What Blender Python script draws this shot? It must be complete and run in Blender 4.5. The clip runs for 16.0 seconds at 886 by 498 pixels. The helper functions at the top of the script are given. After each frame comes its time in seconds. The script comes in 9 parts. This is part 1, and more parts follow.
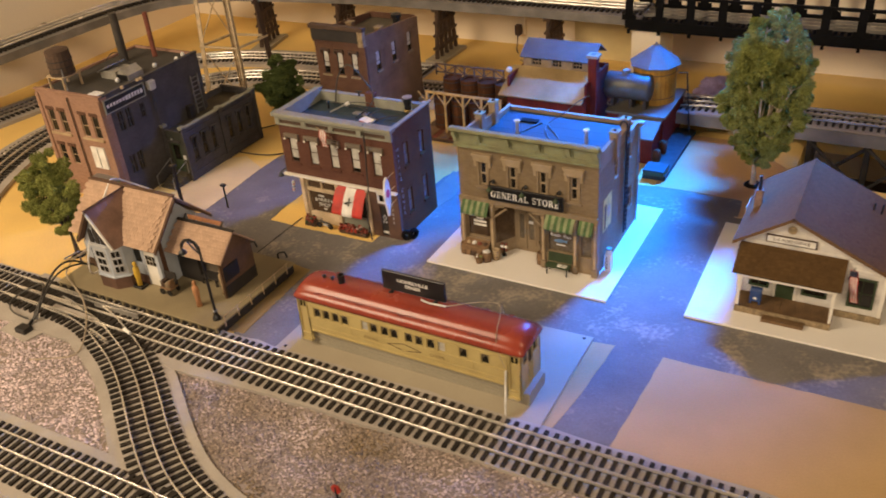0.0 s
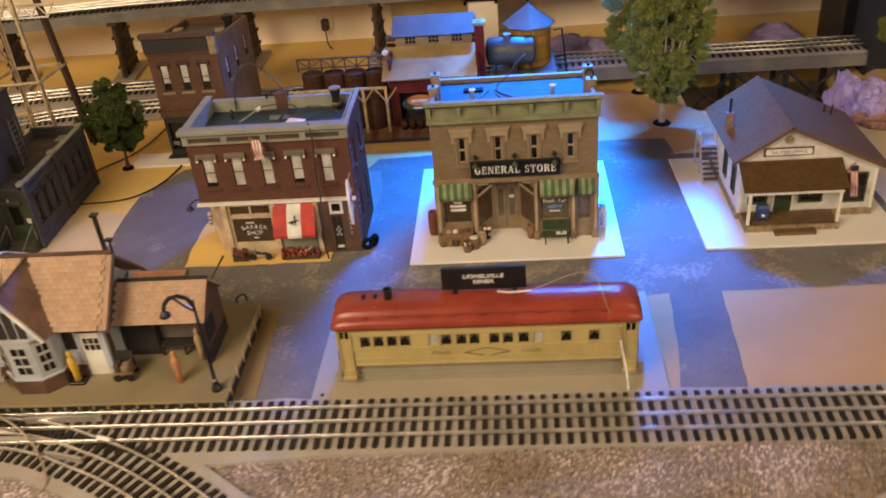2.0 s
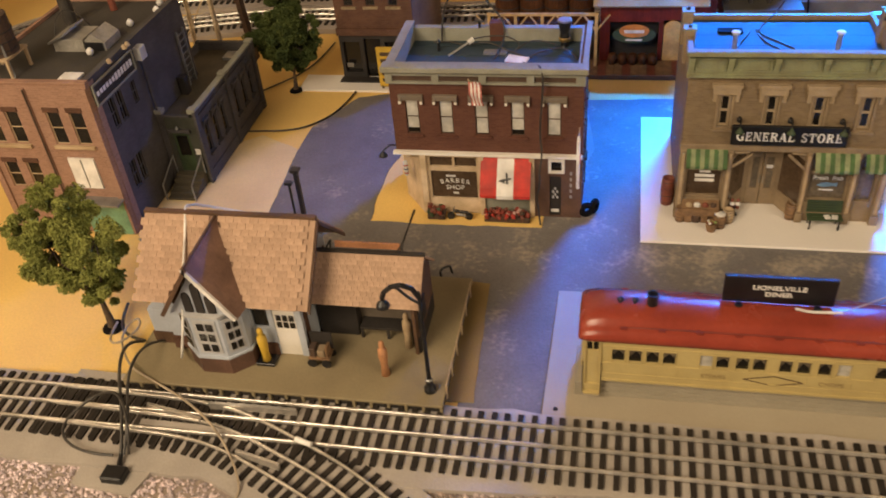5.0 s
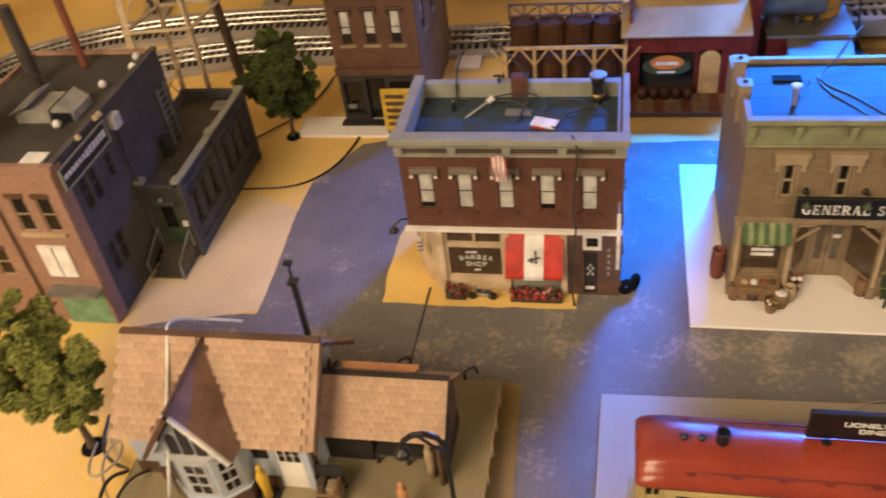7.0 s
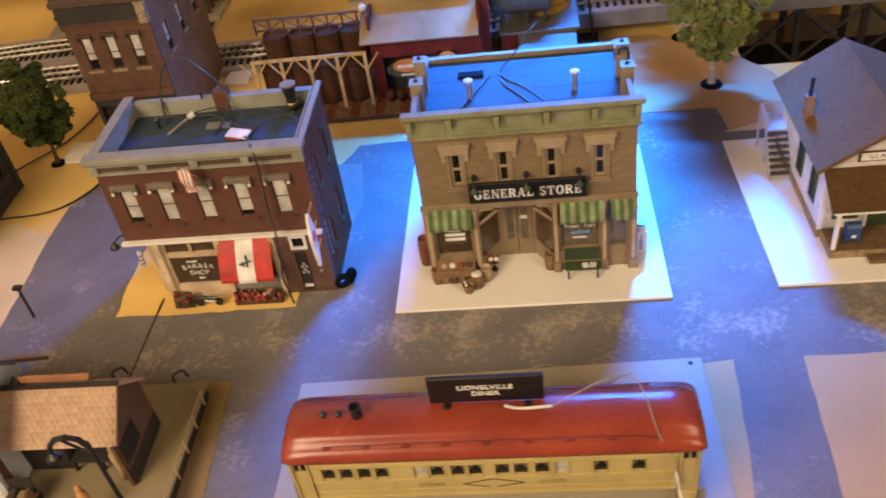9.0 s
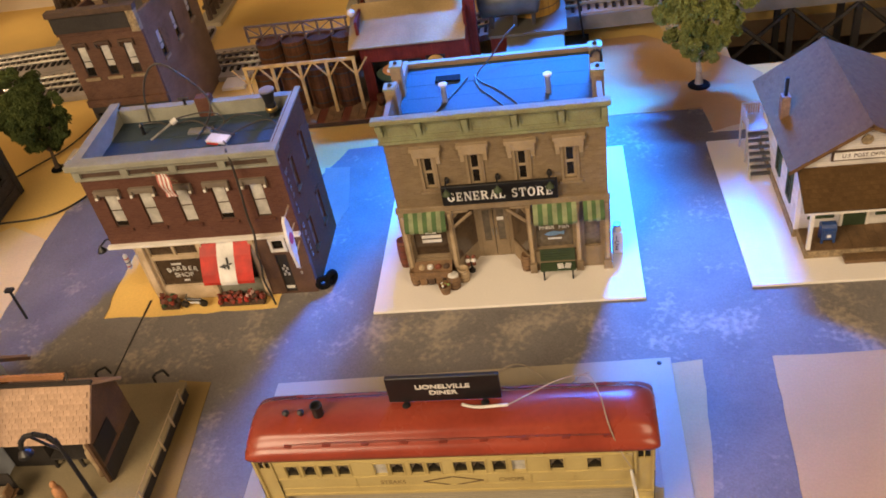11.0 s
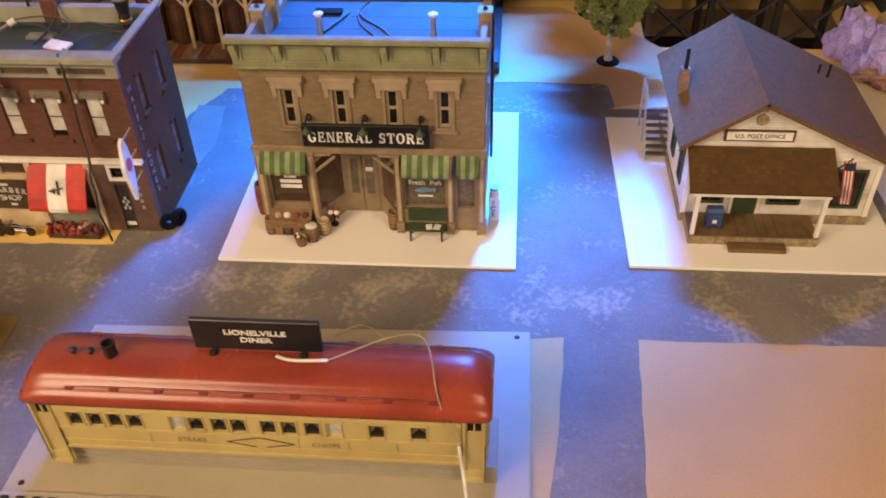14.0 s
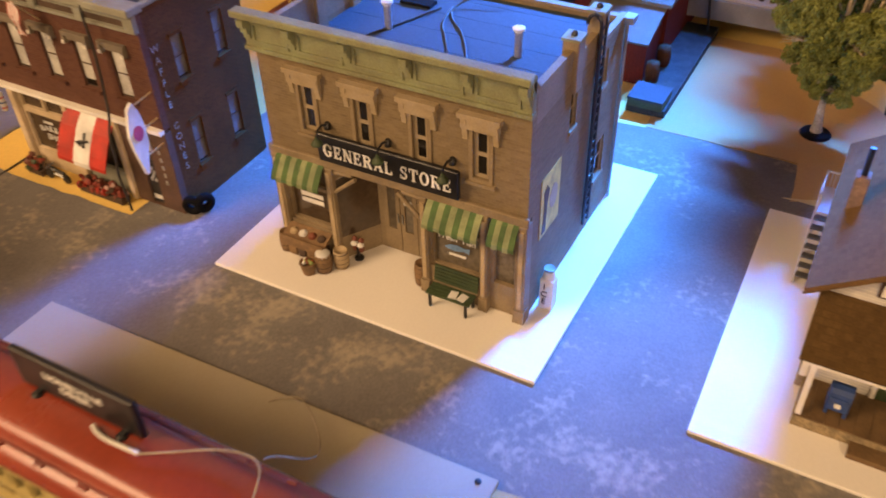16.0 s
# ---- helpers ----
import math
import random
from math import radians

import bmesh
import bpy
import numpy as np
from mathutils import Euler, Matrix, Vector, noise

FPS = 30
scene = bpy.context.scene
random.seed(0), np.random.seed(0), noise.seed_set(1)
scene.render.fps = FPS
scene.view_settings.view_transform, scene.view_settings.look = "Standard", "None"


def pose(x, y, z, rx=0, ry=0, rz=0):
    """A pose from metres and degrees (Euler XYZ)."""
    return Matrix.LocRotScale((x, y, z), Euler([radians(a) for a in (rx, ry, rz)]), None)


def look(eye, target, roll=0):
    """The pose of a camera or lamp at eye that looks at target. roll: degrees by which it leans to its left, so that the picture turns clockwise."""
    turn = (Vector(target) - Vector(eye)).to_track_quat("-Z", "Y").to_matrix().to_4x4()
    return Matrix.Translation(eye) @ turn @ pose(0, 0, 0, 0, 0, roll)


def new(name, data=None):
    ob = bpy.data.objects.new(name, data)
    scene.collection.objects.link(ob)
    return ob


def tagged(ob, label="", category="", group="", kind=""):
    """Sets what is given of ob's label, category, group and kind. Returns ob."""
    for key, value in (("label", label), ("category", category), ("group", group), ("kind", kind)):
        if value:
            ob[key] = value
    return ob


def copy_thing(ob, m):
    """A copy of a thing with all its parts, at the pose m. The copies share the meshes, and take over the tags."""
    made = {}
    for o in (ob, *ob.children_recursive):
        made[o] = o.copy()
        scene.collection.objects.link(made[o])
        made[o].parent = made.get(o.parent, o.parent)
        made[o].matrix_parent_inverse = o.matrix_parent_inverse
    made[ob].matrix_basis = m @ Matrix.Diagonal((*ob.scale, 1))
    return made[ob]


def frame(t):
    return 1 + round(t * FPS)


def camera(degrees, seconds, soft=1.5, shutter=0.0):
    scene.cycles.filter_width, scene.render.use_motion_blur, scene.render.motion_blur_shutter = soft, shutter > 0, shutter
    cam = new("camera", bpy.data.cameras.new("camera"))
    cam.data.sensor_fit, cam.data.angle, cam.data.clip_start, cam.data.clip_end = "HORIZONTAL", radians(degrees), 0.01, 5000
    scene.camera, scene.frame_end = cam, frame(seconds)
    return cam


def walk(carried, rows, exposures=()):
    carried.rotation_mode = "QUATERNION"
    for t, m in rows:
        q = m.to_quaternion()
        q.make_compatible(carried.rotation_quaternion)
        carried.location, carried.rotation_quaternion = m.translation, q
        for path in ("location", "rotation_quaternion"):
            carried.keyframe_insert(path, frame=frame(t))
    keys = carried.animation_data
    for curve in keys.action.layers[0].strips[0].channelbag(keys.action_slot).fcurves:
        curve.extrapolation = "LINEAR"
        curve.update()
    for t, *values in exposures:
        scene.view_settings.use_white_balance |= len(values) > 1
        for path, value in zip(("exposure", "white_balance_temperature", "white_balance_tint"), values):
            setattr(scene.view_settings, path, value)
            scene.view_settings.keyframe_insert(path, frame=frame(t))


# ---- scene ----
import itertools

cam = camera(54.01, 16.0, soft=1.75, shutter=0.4)
PATH = [
    (0, (0.4559, -0.7273, 0.5449), (0.0204, 0.0047, 0.0210), -5.00),
    (0.5, (0.3949, -0.7347, 0.5268), (-0.0344, 0.0028, 0.0055), -4.51),
    (1, (0.3069, -0.7049, 0.4961), (-0.0635, 0.0701, -0.0158), -4.22),
    (1.5, (0.2099, -0.6770, 0.4727), (0.0228, 0.1548, -0.0500), -5.66),
    (2, (0.1093, -0.7411, 0.4819), (0.0250, 0.1041, -0.0458), -5.36),
    (2.5, (0.0259, -0.8088, 0.4964), (0.0213, 0.0405, -0.0315), -5.68),
    (3, (0.0118, -0.8141, 0.4931), (0.0166, 0.0353, -0.0346), -4.73),
    (3.5, (0.0221, -0.7688, 0.4875), (0.0280, 0.0820, -0.0379), -3.53),
    (4, (0.0440, -0.7049, 0.4710), (-0.0529, 0.1402, -0.0546), -3.39),
    (4.5, (0.0219, -0.6565, 0.4575), (-0.1629, 0.1387, -0.1199), -5.07),
    (4.7, (-0.0014, -0.6353, 0.4602), (-0.1872, 0.1454, -0.1364), -5.26),
    (6.8, (-0.0695, -0.4927, 0.4781), (-0.2701, 0.2535, -0.1567), -6.96),
    (7, (-0.0587, -0.4824, 0.4789), (-0.2502, 0.2674, -0.1544), -7.61),
    (7.5, (-0.0079, -0.4725, 0.4729), (-0.1405, 0.2881, -0.1626), -9.56),
    (8, (0.0455, -0.4746, 0.4740), (-0.0743, 0.2894, -0.1601), -10.41),
    (8.5, (0.0802, -0.4927, 0.4776), (-0.0388, 0.2700, -0.1581), -9.11),
    (9, (0.1210, -0.4964, 0.4797), (0.0058, 0.2662, -0.1569), -9.06),
    (9.2, (0.1387, -0.5015, 0.4802), (0.0215, 0.2622, -0.1546), -9.44),
    (11.3, (0.1646, -0.5010, 0.4796), (0.0151, 0.2611, -0.1505), -10.88),
    (11.5, (0.1606, -0.5041, 0.4797), (0.0153, 0.2591, -0.1499), -10.56),
    (12, (0.1649, -0.5054, 0.4773), (0.0212, 0.2583, -0.1520), -10.13),
    (12.5, (0.1704, -0.4985, 0.4640), (0.0358, 0.2658, -0.1666), -7.75),
    (13, (0.1747, -0.4870, 0.4437), (0.0823, 0.2818, -0.1891), -4.17),
    (13.5, (0.1910, -0.4756, 0.4227), (0.1141, 0.2909, -0.2150), -3.42),
    (14, (0.2111, -0.4691, 0.4116), (0.1371, 0.2954, -0.2288), -1.83),
    (14.5, (0.2227, -0.4386, 0.3954), (0.1521, 0.3090, -0.2649), -0.67),
    (15, (0.2724, -0.3968, 0.3943), (0.1247, 0.3405, -0.2649), -0.99),
    (15.5, (0.3459, -0.3721, 0.4002), (0.0245, 0.3208, -0.2452), -0.60),
    (16, (0.3284, -0.2896, 0.3557), (-0.0486, 0.3765, -0.2879), -1.93),
]
walk(cam, [(t, look(eye, target, roll)) for t, eye, target, roll in PATH],
     [(0.0, 0.16, 6400, 10), (0.5, 0.20, 6400, 10), (1.0, 0.32, 6400, 10), (1.5, 0.36, 6400, 10), (2.0, 0.08, 6400, 10), (2.5, 0.14, 6400, 10), (3.0, 0.40, 6400, 10), (3.5, 0.30, 6400, 10), (4.0, 0.05, 6400, 10), (4.6, 0.04, 6400, 10), (7.0, 0.25, 6500, 11), (9.0, 0.27, 6700, 12), (11.5, 0.30, 6700, 12), (14.0, 0.28, 7000, 14), (15.0, 0.28, 7600, 16), (16.0, 0.22, 8400, 20)])

# ---- light ----
world = bpy.data.worlds.new("world")
world.use_nodes = True
world.node_tree.nodes["Background"].inputs["Color"].default_value = (1.0, 0.78, 0.55, 1)
world.node_tree.nodes["Background"].inputs["Strength"].default_value = 0.024
scene.world = world


def area_lamp(name, eye, target, size_x, size_y, power, colour):
    data = bpy.data.lights.new(name, "AREA")
    data.shape, data.size, data.size_y = "RECTANGLE", size_x, size_y
    data.energy, data.color = power, colour
    ob = new(name, data)
    ob.matrix_world = look(eye, target)
    return ob


# two warm room lamps over the near side of the table, and two blue strips hung over the far side
area_lamp("room_lamp", (-0.74, -1.06, 0.98), (-0.15, 0.0, 0.0), 0.8, 0.6, 22.2, (1.0, 0.77, 0.51))
area_lamp("room_lamp", (1.20, -1.10, 0.90), (0.1, 0.1, 0.0), 0.7, 0.6, 11.6, (1.0, 0.77, 0.51))
for eye, target, long, wide, power in (((0.270, 0.69, 0.61), (0.16, 0.155, 0.0), 0.26, 38, 4.3), ((0.06, 0.70, 0.38), (-0.12, 0.20, 0.10), 0.16, 52, 1.4)):
    blue = area_lamp("blue_strip_lamp", eye, target, long, 0.03, power, (0.0, 0.19, 1.0))
    blue.data.spread = radians(wide)
# the naked diodes of the first strip, a thin bright line seen in the rails and the diner's roof
area_lamp("blue_diode_lamp", (0.270, 0.685, 0.605), (0.16, 0.0, 0.0), 0.24, 0.008, 0.42, (0.0, 0.19, 1.0))


# ---- materials ----
def material(name, colour, rough=0.6, metal=0.0, fine=900.0, coarse=60.0, vary=0.18, bump=0.25, second=None, patch=0.5, gloss=0.5, per_piece=0.0):
    """Colour with fine grain, coarse stains towards a second colour, and relief."""
    m = bpy.data.materials.new(name)
    m.use_nodes = True
    t = m.node_tree
    bsdf = t.nodes["Principled BSDF"]
    bsdf.inputs["Roughness"].default_value, bsdf.inputs["Metallic"].default_value = rough, metal
    bsdf.inputs["Specular IOR Level"].default_value = gloss
    coord = t.nodes.new("ShaderNodeTexCoord")
    n1, n2 = t.nodes.new("ShaderNodeTexNoise"), t.nodes.new("ShaderNodeTexNoise")
    for n, s, d in ((n1, fine, 3.0), (n2, coarse, 5.0)):
        n.inputs["Scale"].default_value, n.inputs["Detail"].default_value = s, d
        t.links.new(coord.outputs["Object"], n.inputs["Vector"])
    second = second or tuple(c * 0.62 for c in colour)
    ramp = t.nodes.new("ShaderNodeValToRGB")
    ramp.color_ramp.elements[0].position, ramp.color_ramp.elements[1].position = patch - 0.14, patch + 0.16
    ramp.color_ramp.elements[0].color, ramp.color_ramp.elements[1].color = (*second, 1), (*colour, 1)
    t.links.new(n2.outputs["Fac"], ramp.inputs["Fac"])
    hsv = t.nodes.new("ShaderNodeHueSaturation")
    t.links.new(ramp.outputs["Color"], hsv.inputs["Color"])
    rng = t.nodes.new("ShaderNodeMapRange")
    rng.inputs["From Min"].default_value, rng.inputs["From Max"].default_value = 0.3, 0.7
    rng.inputs["To Min"].default_value, rng.inputs["To Max"].default_value = 1 - vary, 1 + vary
    t.links.new(n1.outputs["Fac"], rng.inputs["Value"])
    value = rng.outputs["Result"]
    if per_piece:
        info = t.nodes.new("ShaderNodeObjectInfo")
        r2 = t.nodes.new("ShaderNodeMapRange")
        r2.inputs["To Min"].default_value, r2.inputs["To Max"].default_value = 1 - per_piece, 1 + per_piece
        t.links.new(info.outputs["Random"], r2.inputs["Value"])
        mul = t.nodes.new("ShaderNodeMath")
        mul.operation = "MULTIPLY"
        t.links.new(value, mul.inputs[0]), t.links.new(r2.outputs["Result"], mul.inputs[1])
        value = mul.outputs["Value"]
    t.links.new(value, hsv.inputs["Value"])
    t.links.new(hsv.outputs["Color"], bsdf.inputs["Base Color"])
    if bump:
        b = t.nodes.new("ShaderNodeBump")
        b.inputs["Strength"].default_value, b.inputs["Distance"].default_value = bump, 0.0006
        t.links.new(n1.outputs["Fac"], b.inputs["Height"])
        t.links.new(b.outputs["Normal"], bsdf.inputs["Normal"])
    r3 = t.nodes.new("ShaderNodeMapRange")
    r3.inputs["To Min"].default_value, r3.inputs["To Max"].default_value = max(0.03, rough - 0.12), min(1.0, rough + 0.12)
    t.links.new(n2.outputs["Fac"], r3.inputs["Value"])
    t.links.new(r3.outputs["Result"], bsdf.inputs["Roughness"])
    return m


def courses(name, colour, mortar, width=0.0052, height=0.0017, joint=0.00022, rough=0.75, vary=0.25, second=None):
    """Brickwork or clapboards too fine to pick apart, run along whichever way the wall faces."""
    m = material(name, colour, rough=rough, fine=700, coarse=45, vary=vary, bump=0.0, gloss=0.12, second=second)
    t = m.node_tree
    bsdf = t.nodes["Principled BSDF"]
    geo, coord = t.nodes.new("ShaderNodeNewGeometry"), t.nodes.new("ShaderNodeTexCoord")
    sx, sn = t.nodes.new("ShaderNodeSeparateXYZ"), t.nodes.new("ShaderNodeSeparateXYZ")
    t.links.new(coord.outputs["Object"], sx.inputs[0]), t.links.new(geo.outputs["True Normal"], sn.inputs[0])
    ab = t.nodes.new("ShaderNodeMath")
    ab.operation = "ABSOLUTE"
    t.links.new(sn.outputs["X"], ab.inputs[0])
    gt = t.nodes.new("ShaderNodeMath")
    gt.operation, gt.inputs[1].default_value = "GREATER_THAN", 0.35
    t.links.new(ab.outputs[0], gt.inputs[0])
    mix = t.nodes.new("ShaderNodeMix")
    t.links.new(gt.outputs[0], mix.inputs[0]), t.links.new(sx.outputs["X"], mix.inputs[2]), t.links.new(sx.outputs["Y"], mix.inputs[3])
    cx = t.nodes.new("ShaderNodeCombineXYZ")
    t.links.new(mix.outputs[0], cx.inputs[0]), t.links.new(sx.outputs["Z"], cx.inputs[1])
    br = t.nodes.new("ShaderNodeTexBrick")
    br.inputs["Scale"].default_value = 1.0
    br.inputs["Brick Width"].default_value, br.inputs["Row Height"].default_value = width, height
    br.inputs["Mortar Size"].default_value, br.inputs["Mortar Smooth"].default_value = joint, 0.3
    t.links.new(cx.outputs[0], br.inputs["Vector"])
    old = bsdf.inputs["Base Color"].links[0].from_socket
    dark = t.nodes.new("ShaderNodeMix")
    dark.data_type, dark.blend_type = "RGBA", "MULTIPLY"
    dark.inputs[0].default_value = 1.0
    dark.inputs[7].default_value = (0.8, 0.78, 0.78, 1)
    t.links.new(old, dark.inputs[6])
    t.links.new(old, br.inputs["Color1"]), t.links.new(dark.outputs[2], br.inputs["Color2"])
    br.inputs["Mortar"].default_value = (*mortar, 1)
    t.links.new(br.outputs["Color"], bsdf.inputs["Base Color"])
    b = t.nodes.new("ShaderNodeBump")
    b.inputs["Strength"].default_value, b.inputs["Distance"].default_value, b.invert = 0.5, 0.0003, True
    t.links.new(br.outputs["Fac"], b.inputs["Height"]), t.links.new(b.outputs["Normal"], bsdf.inputs["Normal"])
    return m


OCHRE = material("ochre_paint", (0.82, 0.56, 0.17), 0.8, fine=500, coarse=9, vary=0.06, second=(0.72, 0.48, 0.15), bump=0.15)
SAND = material("sand_terrain", (0.42, 0.28, 0.11), 0.9, fine=420, coarse=8, vary=0.12, second=(0.27, 0.18, 0.08), bump=0.3)
ROAD = material("grey_road_paint", (0.192, 0.178, 0.168), 0.8, fine=700, coarse=22, vary=0.12, second=(0.155, 0.142, 0.134), bump=0.2, gloss=0.25)
tr = ROAD.node_tree
rb, rc = tr.nodes["Principled BSDF"], tr.nodes.new("ShaderNodeTexCoord")
fl1, fl2 = tr.nodes.new("ShaderNodeTexNoise"), tr.nodes.new("ShaderNodeTexNoise")
for node, size, detail in ((fl1, 210.0, 12.0), (fl2, 24.0, 4.0)):
    node.inputs["Scale"].default_value, node.inputs["Detail"].default_value = size, detail
    tr.links.new(rc.outputs["Object"], node.inputs["Vector"])
fm = tr.nodes.new("ShaderNodeMath")
fm.operation = "MULTIPLY_ADD"
fm.inputs[1].default_value = 1.5
tr.links.new(fl2.outputs["Fac"], fm.inputs[0]), tr.links.new(fl1.outputs["Fac"], fm.inputs[2])
# the paint has flaked most along the middle of the cross street
fs, fo, fa, fb, fsum = tr.nodes.new("ShaderNodeSeparateXYZ"), tr.nodes.new("ShaderNodeMath"), tr.nodes.new("ShaderNodeMath"), tr.nodes.new("ShaderNodeMapRange"), tr.nodes.new("ShaderNodeMath")
tr.links.new(rc.outputs["Object"], fs.inputs[0])
fo.operation, fo.inputs[1].default_value, fa.operation, fsum.operation = "ADD", 0.026, "ABSOLUTE", "ADD"
fb.inputs["From Min"].default_value, fb.inputs["From Max"].default_value = 0.008, 0.040
fb.inputs["To Min"].default_value, fb.inputs["To Max"].default_value = 0.16, 0.0
tr.links.new(fs.outputs["Y"], fo.inputs[0]), tr.links.new(fo.outputs[0], fa.inputs[0]), tr.links.new(fa.outputs[0], fb.inputs["Value"])
tr.links.new(fm.outputs[0], fsum.inputs[0]), tr.links.new(fb.outputs["Result"], fsum.inputs[1])
fr_ = tr.nodes.new("ShaderNodeMapRange")
fr_.inputs["From Min"].default_value, fr_.inputs["From Max"].default_value = 1.40, 1.74
fr_.inputs["To Max"].default_value = 0.50
tr.links.new(fsum.outputs[0], fr_.inputs["Value"])
fx = tr.nodes.new("ShaderNodeMix")
fx.data_type = "RGBA"
tr.links.new(fr_.outputs["Result"], fx.inputs[0])
tr.links.new(rb.inputs["Base Color"].links[0].from_socket, fx.inputs[6])
fx.inputs[7].default_value = (0.50, 0.42, 0.31, 1)
tr.links.new(fx.outputs[2], rb.inputs["Base Color"])
BOARD_WHITE = material("white_foam_board", (0.82, 0.78, 0.72), 0.6, fine=600, coarse=14, vary=0.02, second=(0.78, 0.74, 0.68), bump=0.04)
BOARD_GREY = material("grey_styrene_board", (0.385, 0.335, 0.245), 0.6, fine=800, coarse=14, vary=0.03, second=(0.355, 0.305, 0.222), bump=0.05, gloss=0.3)
PLINTH_GREY = material("grey_plinth_styrene", (0.325, 0.292, 0.222), 0.65, fine=800, coarse=30, vary=0.05, second=(0.29, 0.26, 0.195), bump=0.08)
PAD_PINK = material("pale_pink_board", (0.50, 0.33, 0.155), 0.85, fine=600, coarse=10, vary=0.05, second=(0.43, 0.285, 0.12), bump=0.06)
PAD_TAN = material("pale_tan_ground_paint", (0.56, 0.34, 0.15), 0.8, fine=600, coarse=12, vary=0.04, second=(0.50, 0.30, 0.135), bump=0.1)
PAD_PALE = material("pale_grey_paint", (0.68, 0.56, 0.34), 0.7, fine=600, coarse=18, vary=0.04, second=(0.60, 0.49, 0.30), bump=0.08)
# pale patch whose cream also holds the bright light on ochre ground
PAD_CREAM = material("lit_ground_cream", (0.74, 0.57, 0.29), 0.75, fine=600, coarse=18, vary=0.05, second=(0.66, 0.50, 0.25), bump=0.08)
PATCH_GREY = material("worn_grey_paint", (0.24, 0.215, 0.17), 0.8, fine=600, coarse=30, vary=0.08, second=(0.19, 0.175, 0.15), bump=0.1)
ROADBED = material("grey_foam_roadbed", (0.40, 0.36, 0.315), 0.85, fine=900, coarse=30, vary=0.08, second=(0.34, 0.305, 0.265), bump=0.2)
GRAVEL = material("grey_pink_gravel", (0.30, 0.25, 0.235), 0.85, fine=1400, coarse=11, vary=0.3, second=(0.27, 0.215, 0.165), bump=0.5)
TIE = material("black_tie", (0.030, 0.024, 0.019), 0.8, fine=900, vary=0.2, per_piece=0.3, gloss=0.2)
RAIL = material("nickel_rail", (0.86, 0.81, 0.73), 0.22, 0.7, fine=500, coarse=40, vary=0.08, bump=0.05)
WALL = material("beige_wall_paint", (0.86, 0.76, 0.60), 0.85, fine=300, coarse=5, vary=0.02, second=(0.83, 0.73, 0.575), bump=0.05)
MATT_BLACK = material("matt_black_paint", (0.008, 0.008, 0.009), 0.9, fine=900, vary=0.15, bump=0.1, gloss=0.1)
BLACK = material("black_plastic", (0.012, 0.012, 0.014), 0.4, fine=900, vary=0.15, bump=0.1)
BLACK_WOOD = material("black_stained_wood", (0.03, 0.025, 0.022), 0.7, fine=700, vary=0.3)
DARK_WOOD = material("dark_brown_wood", (0.085, 0.05, 0.032), 0.75, fine=700, coarse=80, vary=0.3)
WHITE = material("white_paint", (0.80, 0.77, 0.71), 0.55, fine=900, coarse=50, vary=0.05, second=(0.70, 0.66, 0.58), bump=0.08)
# shop panes: their brown-grey reflection is put into these two colours
GLASS_BROWN = material("brown_shop_glass", (0.095, 0.062, 0.038), 0.14, fine=300, coarse=30, vary=0.2, bump=0.02)
GLASS_GREY = material("tan_reflection_glass", (0.15, 0.12, 0.085), 0.2, fine=300, coarse=60, vary=0.25, bump=0.02)
CREAM_TRIM = material("cream_trim_paint", (0.66, 0.52, 0.36), 0.65, fine=900, coarse=70, vary=0.08, second=(0.46, 0.35, 0.22))
GLASS_DARK = material("dark_window_glass", (0.014, 0.012, 0.010), 0.22, fine=300, coarse=40, vary=0.2, bump=0.02)
CURTAIN = material("pale_window_shade", (0.60, 0.58, 0.52), 0.7, fine=900, coarse=100, vary=0.10)
BRICK_RED = courses("red_brown_brick", (0.138, 0.062, 0.043), (0.125, 0.064, 0.047), vary=0.14, second=(0.112, 0.049, 0.034))
BRICK_DARK = courses("dark_brown_brick", (0.145, 0.076, 0.05), (0.128, 0.074, 0.052), vary=0.16)
BRICK_SIDE = courses("dull_purple_brick", (0.23, 0.145, 0.09), (0.22, 0.15, 0.09))
# darker, blue-poor copy of BRICK_RED: the barber's right side has its shade painted in
BRICK_DUSK = courses("shaded_red_brown_brick", (0.125, 0.050, 0.013), (0.13, 0.056, 0.016))
BRICK_ORANGE = courses("orange_brick", (0.37, 0.225, 0.16), (0.33, 0.21, 0.155), vary=0.10, second=(0.31, 0.185, 0.13))
BRICK_GREY = courses("grey_painted_brick", (0.098, 0.092, 0.092), (0.090, 0.084, 0.084), vary=0.14)
BRICK_TAUPE = courses("taupe_brick", (0.250, 0.186, 0.112), (0.222, 0.165, 0.100), vary=0.10, second=(0.205, 0.152, 0.092))
TAUPE = material("taupe_trim_paint", (0.275, 0.205, 0.125), 0.7, fine=900, coarse=70, vary=0.12, second=(0.21, 0.152, 0.09))
HOOD_TAUPE = material("pale_taupe_paint", (0.36, 0.28, 0.185), 0.7, fine=900, coarse=70, vary=0.1, second=(0.30, 0.225, 0.13))
HOOD_GREY = material("grey_brown_hood_paint", (0.20, 0.165, 0.125), 0.7, fine=900, coarse=70, vary=0.12, second=(0.15, 0.12, 0.09))
TAN_TRIM = material("tan_trim_paint", (0.46, 0.35, 0.22), 0.65, fine=900, coarse=70, vary=0.1, second=(0.36, 0.26, 0.15))
SAGE = material("sage_green_paint", (0.235, 0.255, 0.14), 0.65, fine=900, coarse=70, vary=0.14, second=(0.19, 0.185, 0.105))
GREY_TRIM = material("grey_green_trim", (0.28, 0.28, 0.225), 0.7, gloss=0.2, fine=900, coarse=60, vary=0.1, second=(0.225, 0.22, 0.175))
